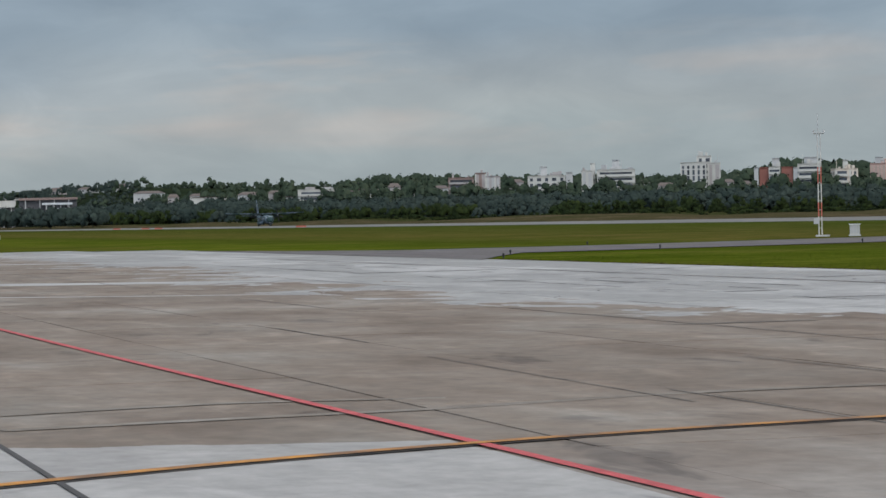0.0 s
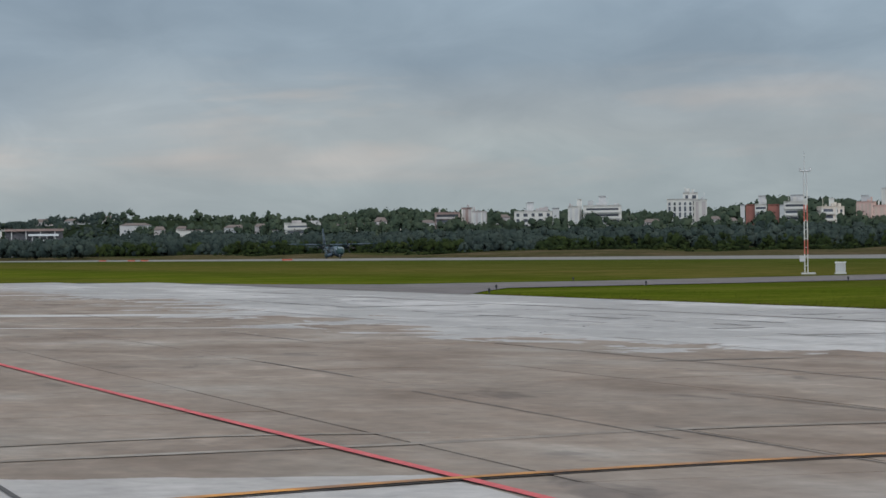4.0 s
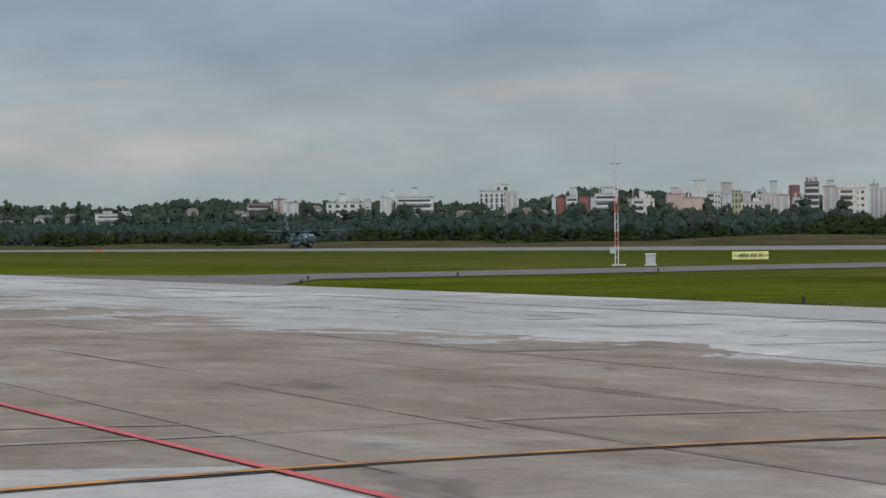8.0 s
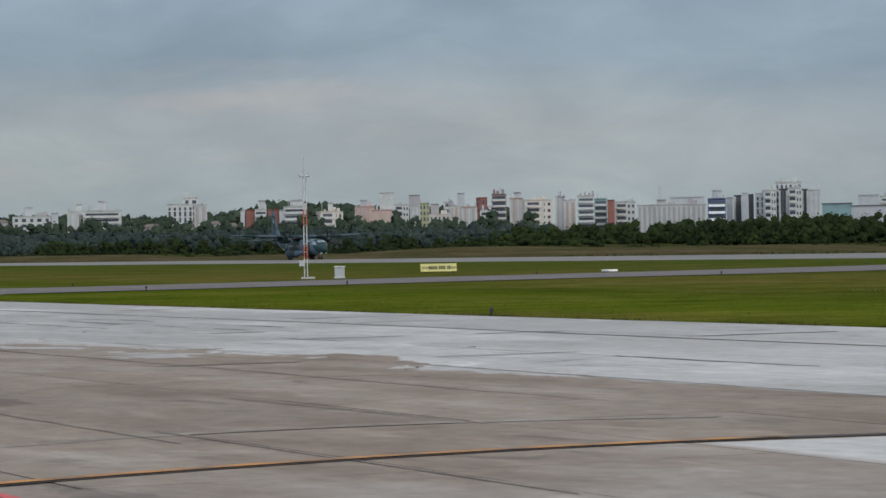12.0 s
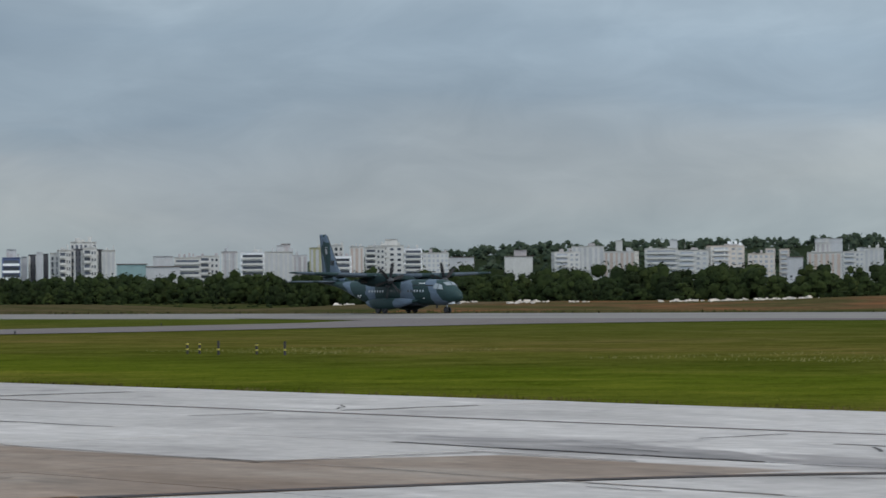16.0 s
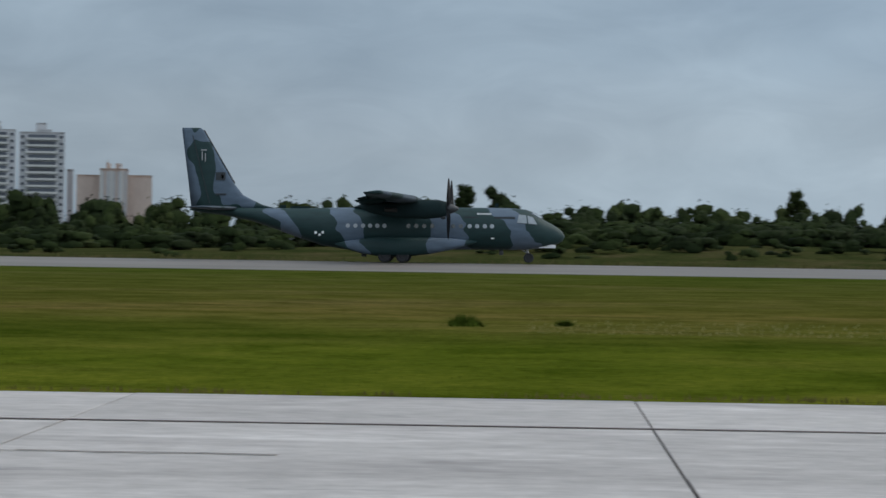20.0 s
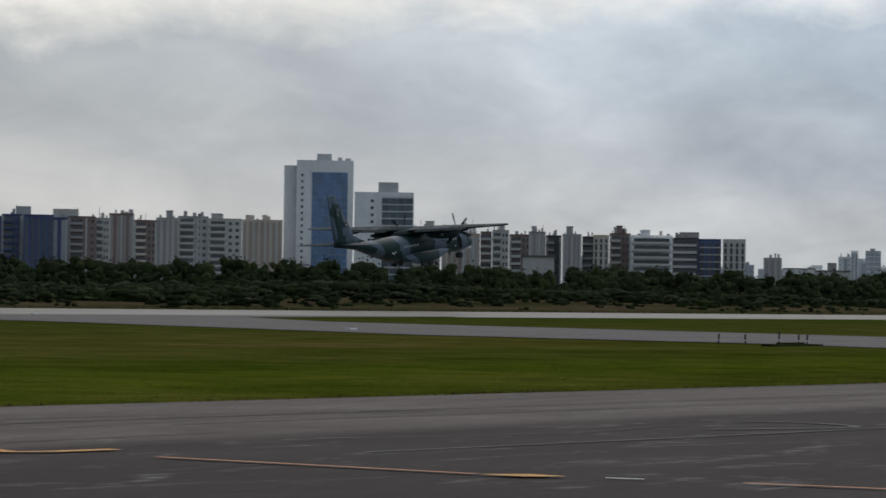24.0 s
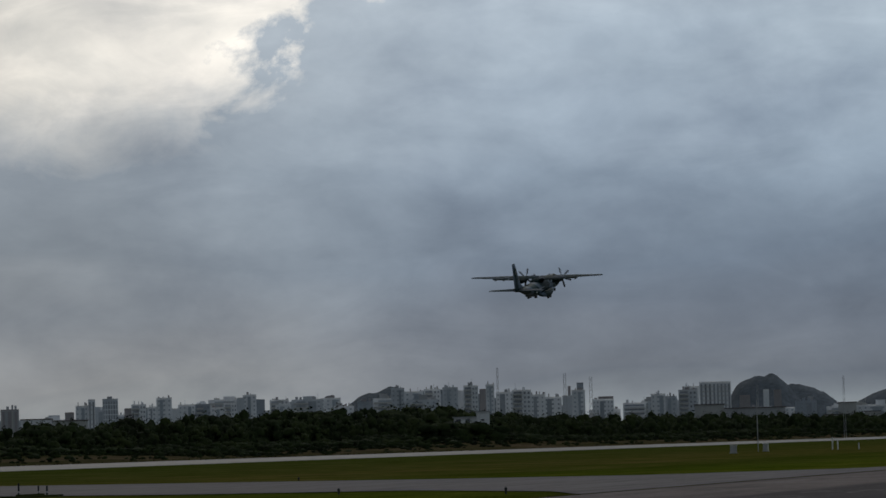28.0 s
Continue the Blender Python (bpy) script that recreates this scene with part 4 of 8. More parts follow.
block(-1125, 652, 7.9, 20.5, -59.91, "w_blue", "b", band="w_haze", cols=2)
block(-1135, 658, 5.0, 24.4, -59.91, "w_haze", "n", cols=2)
block(-1131, 662, 3.3, 21.1, -59.66, "w_white", "n", cols=2)
block(-1137, 670, 4.0, 22.2, -59.50, "w_dark", "g", cols=2)
block(-1123, 665, 3.2, 22.7, -59.34, "w_white", "n", cols=2)
block(-1126, 670, 2.3, 22.2, -59.22, "w_dark", "n", cols=2)
block(-1120, 671, 4.2, 22.4, -59.08, "w_white", "v", cols=2)
block(-1113, 672, 5.3, 23.5, -58.86, "w_white", "m", turn=6, cols=2)
block(-1112, 678, 4.0, 23.9, -58.64, "w_dark", "g", cols=2)
block(-1107, 681, 5.9, 24.3, -58.42, "w_white", "m", cols=2)
block(-1119, 685, 11.5, 27.3, -58.52, "w_white", "g", cols=6, single=False)
block(-1107, 686, 3.0, 23.6, -58.22, "w_dark", "g", cols=2)
block(-1103, 688, 5.7, 23.2, -58.03, "w_white", "g", cols=3)
house(-1182, 750, 13.9, 18.5, -57.59, "w_teal", flat=True)
block(-1426, 926, 13.6, 26.6, -57.01, "w_haze", "n", cols=3)
house(-1132, 735, 15.4, 16.6, -56.99, "w_grey", flat=True)
block(-1251, 827, 13.7, 24.3, -56.55, "w_white", "b", cols=3)
block(-1287, 864, 11.2, 25.5, -56.10, "w_white", "m", cols=3)
block(-1322, 901, 8.5, 28.0, -55.73, "w_mauve", "g", cols=4)
block(-1274, 883, 12.6, 27.3, -55.29, "w_haze", "b", cols=3)
block(-1225, 865, 14.4, 26.3, -54.76, "w_white", "g", cols=6, tank=3)
block(-1233, 875, 5.7, 30.7, -54.66, "w_white", "n", cols=2)
block(-1268, 909, 7.9, 26.0, -54.34, "w_grey", "g", cols=3)
block(-1295, 940, 8.4, 30.1, -54.03, "w_olive", "g", cols=3)
block(-1248, 920, 13.1, 25.0, -53.61, "w_haze", "b", cols=3)
block(-1305, 960, 7.9, 31.6, -53.66, "w_white", "g", cols=3, single=False)
block(-1282, 957, 7.8, 30.8, -53.26, "w_white", "g", cols=3)
block(-1316, 995, 11.4, 30.6, -52.92, "w_white", "m", cols=3)
block(-1352, 1030, 20.8, 32.7, -52.70, "w_white", "m", cols=5)
block(-1360, 1040, 8.8, 36.5, -52.60, "w_white", "n", cols=2)
block(-1343, 1043, 10.4, 30.9, -52.17, "w_haze", "b", cols=2)
block(-1492, 1177, 16.7, 31.7, -51.73, "w_white", "g", cols=6, single=False)
house(-1559, 1252, 16.8, 28.5, -51.24, "w_cream", flat=True)
house(-1458, 1218, 18.0, 28.2, -50.14, "w_white", flat=True)
block(-1461, 1222, 9.4, 32.6, -50.09, "w_white", "n", cols=2)
block(-1438, 1242, 16.7, 30.7, -49.17, "w_white", "m", turn=10, cols=4)
block(-1467, 1285, 21.4, 35.7, -48.79, "w_white", "g", cols=6)
block(-1379, 1234, 19.9, 30.5, -48.17, "w_white", "g", turn=-10, cols=6)
block(-1416, 1267, 5.0, 37.5, -48.18, "w_white", "n", cols=2)
block(-1324, 1219, 20.3, 31.4, -47.37, "w_white", "b", cols=5)
block(-1328, 1233, 5.4, 36.7, -47.13, "w_white", "n", cols=2)
block(-1311, 1233, 18.9, 30.2, -46.75, "w_white", "m", cols=4)
block(-1369, 1318, 21.9, 34.4, -46.09, "w_cream", "m", turn=12, cols=5)
block(-1402, 1355, 12.3, 35.7, -45.97, "w_haze", "g", cols=4, single=False)
block(-1354, 1333, 16.7, 29.3, -45.45, "w_cream", "g", cols=5, single=False)
block(-1385, 1372, 6.3, 33.0, -45.27, "w_cream", "r", cols=2)
block(-1379, 1379, 6.7, 32.6, -45.01, "w_cream", "r", cols=2)
house(-1268, 1277, 9.6, 25.7, -44.80, "w_cream", flat=True)
block(-1186, 1218, 19.4, 26.2, -44.26, "w_white", "g", cols=6)
block(-1190, 1221, 8.1, 31.8, -44.28, "w_white", "g", cols=3)
block(-1428, 1471, 18.7, 33.9, -44.15, "w_grey", "n", cols=4)
block(-1312, 1374, 13.7, 29.9, -43.68, "w_white", "m", cols=3)
block(-1343, 1414, 6.7, 33.2, -43.53, "w_haze", "n", cols=2)
block(-1303, 1383, 12.3, 32.0, -43.28, "w_white", "g", cols=4)
block(-1146, 1256, 16.5, 27.3, -42.38, "w_white", "m", turn=15, cols=4)
block(-1160, 1270, 8.9, 31.9, -42.41, "w_white", "n", cols=2)
house(-1136, 1264, 7.1, 22.0, -41.95, "w_cream", flat=True)
block(-893, 1012, 7.0, 25.7, -41.43, "w_cream", "b", band="w_cream", cols=2)
block(-881, 1016, 15.7, 25.5, -40.95, "w_cream", "b", band="w_cream", cols=7)
block(-886, 1021, 15.7, 29.2, -40.94, "w_pink", "n", cols=4)
block(-872, 1024, 8.5, 25.3, -40.43, "w_cream", "b", band="w_cream", cols=2)
block(-876, 1035, 15.5, 28.6, -40.25, "w_orange", "n", cols=4)
block(-866, 1029, 9.0, 24.7, -40.06, "w_cream", "b", band="w_cream", cols=2)
block(-856, 1031, 5.9, 25.0, -39.72, "w_cream", "b", band="w_cream", cols=2)
block(-845, 1033, 14.7, 24.8, -39.28, "w_pink", "b", band="w_pink", cols=6)
block(-851, 1042, 16.4, 28.8, -39.25, "w_cream", "n", cols=4)
block(-839, 1045, 9.7, 26.7, -38.76, "w_pink", "b", band="w_pink", cols=2)
block(-828, 1047, 10.6, 23.4, -38.32, "w_cream", "b", band="w_cream", cols=5)
block(-921, 1184, 9.7, 23.8, -37.87, "w_white", "g", cols=4, tank=3)
block(-906, 1195, 23.8, 26.4, -37.17, "w_white", "g", cols=9)
block(-918, 1205, 12.6, 31.6, -37.29, "w_red", "n", cols=3)
block(-905, 1206, 8.5, 27.6, -36.89, "w_white", "n", cols=2)
block(-888, 1209, 16.4, 24.7, -36.31, "w_white", "m", tank=3, cols=4)
block(-895, 1218, 4.0, 29.5, -36.31, "w_white", "n", cols=2)
block(-930, 1302, 10.8, 25.4, -35.52, "w_white", "g", cols=4)
block(-920, 1309, 8.1, 25.5, -35.12, "w_white", "g", cols=3, tank=2)
block(-958, 1343, 11.3, 27.6, -35.49, "w_white", "g", cols=4, tank=3)
block(-977, 1391, 9.1, 27.7, -35.10, "w_white", "m", cols=2)
block(-845, 1239, 17.4, 46.9, -34.28, "w_grey", "t", turn=-10, tank=2, cols=4)
block(-889, 1330, 9.2, 31.8, -33.75, "w_white", "m", cols=2)
block(-852, 1295, 16.6, 31.6, -33.33, "w_white", "b", cols=4)
block(-869, 1344, 7.3, 32.2, -32.89, "w_cream", "g", cols=3)
block(-877, 1356, 5.9, 40.5, -32.88, "w_beige", "n", cols=2)
block(-966, 1519, 17.2, 31.2, -32.45, "w_white", "m", cols=4)
block(-1004, 1613, 22.5, 33.4, -31.89, "w_cream", "g", cols=6, single=False)
block(-748, 1242, 22.7, 43.8, -31.06, "w_grey", "t", band="w_white", tank=1, cols=5)
block(-752, 1247, 7.0, 48.7, -31.09, "w_haze", "n", cols=2)
block(-946, 1648, 9.1, 33.5, -29.87, "w_white", "g", cols=3, single=False)
block(-836, 1480, 17.5, 33.8, -29.46, "w_white", "m", cols=4)
block(-797, 1445, 15.7, 33.6, -28.89, "w_teal", "b", band="w_white", tank=2, cols=4)
block(-847, 1588, 18.5, 34.6, -28.08, "w_white", "g", cols=5, tank=2)
block(-862, 1693, 40.1, 36.0, -26.97, "w_white", "b", cols=10)
block(-875, 1698, 6.5, 41.4, -27.25, "w_cream", "n", cols=2)
block(-855, 1708, 8.3, 44.1, -26.60, "w_white", "n", cols=2)
block(-825, 1712, 43.2, 36.2, -25.72, "w_white", "m", cols=10)
block(-817, 1727, 9.0, 43.2, -25.32, "w_grey", "n", cols=2)
block(-834, 1718, 10.9, 42.3, -25.89, "w_white", "n", cols=3)
block(-771, 1737, 35.0, 36.9, -23.93, "w_grey", "b", band="w_haze", cols=8)
block(-774, 1746, 10.1, 43.7, -23.92, "w_dark", "b", band="w_haze", cols=2)
block(-508, 1197, 9.7, 41.3, -23.02, "w_white", "v", cols=3)
block(-501, 1205, 9.5, 44.5, -22.60, "w_white", "g", cols=3)
block(-491, 1204, 9.9, 42.3, -22.17, "w_white", "v", cols=3)
block(-503, 1216, 11.6, 45.6, -22.47, "w_white", "n", cols=3)
block(-501, 1307, 4.8, 41.7, -20.96, "w_mauve", "g", cols=2)
block(-490, 1306, 15.5, 46.4, -20.56, "w_white", "t", cols=4)
block(-494, 1312, 7.5, 51.2, -20.64, "w_white", "n", cols=2)
block(-436, 1278, 8.5, 42.8, -18.86, "w_white", "b", cols=2)
block(-434, 1287, 7.5, 47.2, -18.65, "w_cream", "n", cols=2)
block(-430, 1282, 7.0, 42.8, -18.53, "w_teal", "g", cols=2)
block(-387, 1241, 23.3, 45.6, -17.32, "w_white", "t", tank=2, cols=6)
block(-390, 1251, 6.0, 51.2, -17.31, "w_grey", "n", cols=2)
block(-424, 1439, 6.9, 27.8, -16.44, "w_haze", "g", cols=3, single=False)
block(-422, 1460, 13.0, 29.9, -16.14, "w_pink", "n", cols=3)
block(-408, 1444, 16.5, 27.2, -15.77, "w_white", "b", cols=4)
block(-416, 1472, 5.8, 33.0, -15.78, "w_cream", "n", cols=2)
house(-395, 1551, 14.2, 29.5, -14.28, "w_teal", flat=True)
block(-379, 1606, 16.8, 29.7, -13.30, "w_white", "g", cols=5, single=False)
block(-299, 1317, 10.3, 48.3, -12.78, "w_mauve", "v", cols=3, band="w_mauve")
block(-286, 1314, 13.4, 53.1, -12.28, "w_mauve", "m", band="w_mauve", cols=3)
block(-277, 1321, 7.7, 49.0, -11.83, "w_mauve", "v", cols=2, band="w_mauve")
block(-271, 1353, 15.8, 50.2, -11.33, "w_mauve", "m", band="w_mauve", tank=2, cols=4)
block(-276, 1364, 6.9, 54.0, -11.43, "w_mauve", "n", cols=2)
block(-244, 1328, 21.2, 48.5, -10.40, "w_grey", "r", tank=1, cols=5)
block(-246, 1338, 7.8, 52.5, -10.40, "w_grey", "n", cols=2)
block(-222, 1332, 20.4, 47.2, -9.48, "w_grey", "r", tank=1, cols=5)
block(-224, 1342, 4.7, 51.7, -9.46, "w_grey", "n", cols=2)
block(-217, 1383, 3.5, 31.6, -8.92, "w_haze", "n", cols=2)
block(-164, 1088, 8.6, 23.8, -8.56, "w_beige", "n", cols=2)
block(-154, 1085, 10.5, 26.3, -8.08, "w_beige", "g", cols=5)
block(-145, 1090, 8.8, 24.1, -7.57, "w_beige", "n", cols=2)
block(880, 1089, 9.6, 36.7, 38.96, "w_white", "b", cols=2)
block(885, 1079, 13.3, 39.5, 39.36, "w_white", "m", cols=3)
block(895, 1076, 5.3, 36.8, 39.75, "w_white", "b", cols=2)
block(931, 1112, 5.5, 34.4, 39.95, "w_white", "n", cols=2)
block(880, 1024, 9.0, 29.0, 40.69, "w_white", "m", cols=2)
block(879, 1011, 6.7, 32.6, 40.99, "w_cream", "g", cols=3)
block(858, 976, 5.4, 33.9, 41.32, "w_white", "g", cols=2)
block(858, 963, 10.6, 31.3, 41.68, "w_cream", "m", cols=3)
block(860, 948, 13.5, 34.0, 42.22, "w_white", "g", cols=6)
block(871, 954, 6.3, 38.6, 42.42, "w_white", "n", cols=2)
block(875, 948, 7.8, 33.0, 42.69, "w_brown", "b", cols=2)
block(886, 952, 12.0, 36.9, 42.94, "w_haze", "n", cols=3)
block(878, 942, 6.3, 32.7, 43.00, "w_white", "m", cols=2)
block(886, 941, 5.9, 33.1, 43.27, "w_brown", "g", cols=2)
block(894, 947, 4.4, 39.4, 43.37, "w_haze", "n", cols=2)
block(891, 933, 11.7, 34.5, 43.66, "w_grey", "m", cols=3)
block(903, 935, 5.4, 39.1, 44.02, "w_haze", "n", cols=2)
block(896, 921, 13.1, 35.4, 44.22, "w_cream", "g", cols=6)
block(904, 913, 8.8, 36.6, 44.70, "w_cream", "n", cols=2)
block(915, 923, 7.6, 40.0, 44.76, "w_haze", "n", cols=2)
block(913, 911, 6.4, 33.9, 45.04, "w_blue", "n", cols=2)
block(918, 906, 8.8, 34.8, 45.38, "w_blue", "m", band="w_blue", cols=2)
block(919, 891, 12.7, 34.5, 45.86, "w_blue", "v", cols=5, band="w_blue")
block(929, 910, 7.7, 38.6, 45.60, "w_haze", "n", cols=2)
block(934, 893, 7.1, 33.8, 46.29, "w_blue", "g", cols=2)
block(943, 898, 13.1, 37.8, 46.42, "w_white", "n", cols=3)
block(946, 891, 11.9, 34.7, 46.71, "w_brown", "m", band="w_mauve", cols=3)
block(960, 892, 6.0, 34.3, 47.11, "w_white", "m", cols=2)
block(980, 899, 11.2, 36.6, 47.48, "w_brown", "g", cols=4)
block(987, 891, 10.2, 33.7, 47.94, "w_brown", "m", band="w_cream", cols=2)
block(994, 884, 10.2, 34.9, 48.33, "w_white", "g", cols=4, tank=3)
block(1009, 882, 13.8, 36.1, 48.85, "w_grey", "m", cols=3)
block(1018, 871, 15.4, 35.4, 49.47, "w_white", "m", tank=2, cols=4)
block(1029, 858, 18.4, 35.4, 50.19, "w_cream", "g", cols=7)
block(1003, 746, 11.7, 29.8, 53.39, "w_white", "m", tank=3, cols=3)
block(1001, 731, 9.0, 28.5, 53.86, "w_cream", "g", cols=4)
block(1021, 738, 8.6, 29.8, 54.13, "w_haze", "m", tank=3, cols=2)
block(1002, 722, 7.5, 27.6, 54.24, "w_beige", "g", cols=3)
block(1010, 720, 4.7, 28.8, 54.53, "w_brown", "b", cols=2)
block(1012, 714, 7.0, 29.5, 54.80, "w_white", "m", tank=2, cols=2)
block(1022, 711, 9.0, 28.1, 55.17, "w_brown", "m", cols=2)
block(1026, 705, 7.1, 29.5, 55.54, "w_mauve", "g", cols=3, tank=2)
block(1034, 702, 6.6, 28.3, 55.85, "w_dark", "m", band="w_mauve", cols=2)
block(1030, 690, 8.0, 28.6, 56.19, "w_grey", "g", cols=4, tank=3)
block(1041, 689, 5.2, 28.2, 56.49, "w_dark", "b", band="w_grey", cols=2)
block(1037, 680, 6.5, 28.6, 56.76, "w_cream", "v", cols=3)
block(1050, 679, 8.9, 29.9, 57.11, "w_brown", "m", tank=3, cols=2)
block(1048, 662, 17.7, 28.9, 57.73, "w_haze", "b", tank=2, cols=4)
block(1058, 685, 6.7, 29.6, 57.08, "w_mauve", "g", cols=3, tank=3)
block(1073, 661, 10.8, 28.7, 58.38, "w_dark", "b", band="w_grey", cols=3)
block(1080, 653, 9.7, 28.3, 58.85, "w_blue", "v", cols=3)
block(1086, 667, 8.5, 31.3, 58.44, "w_mauve", "n", cols=2)
block(1075, 638, 9.6, 28.1, 59.28, "w_white", "v", cols=4)
house(660, 453, 8.5, 11.8, 55.54, "w_white", flat=True)
block(1300, 749, 9.2, 23.6, 60.04, "w_grey", "g", cols=3)
house(1132, 639, 13.4, 16.4, 60.58, "w_haze", flat=True)
house(1095, 602, 14.3, 14.8, 61.20, "w_white", flat=True)
block(1489, 819, 5.2, 24.8, 61.18, "w_mauve", "n", cols=2)
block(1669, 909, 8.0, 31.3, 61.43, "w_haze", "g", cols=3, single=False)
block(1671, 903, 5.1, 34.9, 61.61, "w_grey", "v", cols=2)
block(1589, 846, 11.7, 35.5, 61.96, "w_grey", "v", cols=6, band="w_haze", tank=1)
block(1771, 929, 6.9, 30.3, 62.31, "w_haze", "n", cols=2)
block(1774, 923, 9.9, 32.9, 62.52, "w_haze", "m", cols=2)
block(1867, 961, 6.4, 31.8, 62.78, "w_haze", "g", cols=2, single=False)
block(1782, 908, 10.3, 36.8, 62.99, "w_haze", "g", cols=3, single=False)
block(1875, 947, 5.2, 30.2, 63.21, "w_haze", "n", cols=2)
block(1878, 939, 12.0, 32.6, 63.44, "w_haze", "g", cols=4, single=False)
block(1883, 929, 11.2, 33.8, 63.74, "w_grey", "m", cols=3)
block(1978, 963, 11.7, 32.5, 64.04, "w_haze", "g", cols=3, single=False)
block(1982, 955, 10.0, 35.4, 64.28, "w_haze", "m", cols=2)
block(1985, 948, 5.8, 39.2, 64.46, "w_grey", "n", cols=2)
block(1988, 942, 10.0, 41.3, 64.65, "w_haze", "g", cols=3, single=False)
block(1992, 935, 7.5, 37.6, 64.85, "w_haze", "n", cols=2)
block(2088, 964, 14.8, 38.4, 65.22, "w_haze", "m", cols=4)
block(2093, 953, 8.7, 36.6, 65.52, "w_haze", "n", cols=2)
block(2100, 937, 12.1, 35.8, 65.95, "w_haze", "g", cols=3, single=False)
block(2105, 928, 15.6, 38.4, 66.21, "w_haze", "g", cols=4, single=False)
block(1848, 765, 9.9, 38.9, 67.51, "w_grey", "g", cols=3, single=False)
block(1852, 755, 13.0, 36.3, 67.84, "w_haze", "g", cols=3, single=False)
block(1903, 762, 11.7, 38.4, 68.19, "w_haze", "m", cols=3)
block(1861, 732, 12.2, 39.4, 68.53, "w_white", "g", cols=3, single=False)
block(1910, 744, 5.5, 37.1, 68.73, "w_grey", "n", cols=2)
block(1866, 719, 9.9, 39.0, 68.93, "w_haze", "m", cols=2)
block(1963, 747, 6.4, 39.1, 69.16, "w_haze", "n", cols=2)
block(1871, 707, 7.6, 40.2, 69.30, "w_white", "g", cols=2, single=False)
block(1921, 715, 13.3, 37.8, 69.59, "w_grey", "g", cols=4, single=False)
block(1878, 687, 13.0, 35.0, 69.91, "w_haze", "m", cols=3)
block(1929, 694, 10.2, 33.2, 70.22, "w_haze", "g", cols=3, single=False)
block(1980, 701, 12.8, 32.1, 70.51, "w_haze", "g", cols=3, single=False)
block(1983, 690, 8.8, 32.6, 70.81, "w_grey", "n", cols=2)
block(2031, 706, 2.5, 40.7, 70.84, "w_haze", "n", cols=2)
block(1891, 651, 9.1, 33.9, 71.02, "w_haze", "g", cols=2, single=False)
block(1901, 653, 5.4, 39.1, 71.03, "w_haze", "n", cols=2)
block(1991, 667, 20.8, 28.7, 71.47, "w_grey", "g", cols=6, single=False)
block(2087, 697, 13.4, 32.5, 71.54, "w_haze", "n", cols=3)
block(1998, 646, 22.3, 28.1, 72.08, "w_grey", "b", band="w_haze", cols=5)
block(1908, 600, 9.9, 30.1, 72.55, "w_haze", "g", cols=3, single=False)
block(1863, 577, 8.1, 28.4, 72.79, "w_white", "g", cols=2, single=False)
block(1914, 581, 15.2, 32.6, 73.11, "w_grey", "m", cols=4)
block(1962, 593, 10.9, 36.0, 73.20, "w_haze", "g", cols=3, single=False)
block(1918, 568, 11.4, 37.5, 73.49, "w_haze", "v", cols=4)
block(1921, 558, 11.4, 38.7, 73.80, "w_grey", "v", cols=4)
house(1342, 397, 13.8, 15.3, 73.51, "w_white", flat=True)
house(1445, 404, 31.1, 14.6, 74.39, "w_grey", flat=True)
block(1828, 517, 7.9, 26.3, 74.22, "w_haze", "n", cols=2)
block(1832, 504, 4.3, 29.6, 74.61, "w_cream", "n", cols=2)
block(1834, 497, 5.7, 29.4, 74.82, "w_cream", "n", cols=2)
house(1457, 359, 9.0, 16.0, 76.17, "w_white", flat=True)
house(1381, 345, 12.0, 10.0, 75.97, "w_white", flat=True)
house(1452, 345, 7.8, 11.1, 76.63, "w_white", flat=True)


def white_house():
    """Small white house in the woods: an open two-storey part and a taller plain block."""
    x, y = 728 * math.sin(radians(68.93)), 728 * math.cos(radians(68.93))
    base = float(land(np.array(x), np.array(y))) - 0.3
    ob = tagged(empty("house", pose(x, y, base, 0, 0, -68.93)), "small white house with dark open windows in the woods", "house", "houses on the rise")
    top = 9.2 - base
    part("wall", boxed((-4.4, 1.2, 0, 7, 0, top - 1.3), (1.2, 4.4, -0.6, 6, 0, top)), M["white"], ob)
    part("roof", boxed((-4.7, 1.2, -0.4, 7.3, top - 1.3, top - 1.05), (1.0, 4.6, -0.9, 6.3, top, top + 0.2)), M["w_grey"], ob)
    for z in (top - 2.35, top - 4.6):
        for a in (-3.3, -1.0):
            part("window", boxed((a - 0.55, a + 0.55, -0.06, 0.05, z - 0.6, z + 0.7)), M["glass"], ob)
    part("window", boxed((2.5, 3.2, -0.66, -0.55, top - 3.4, top - 2.5)), M["glass"], ob)


white_house()

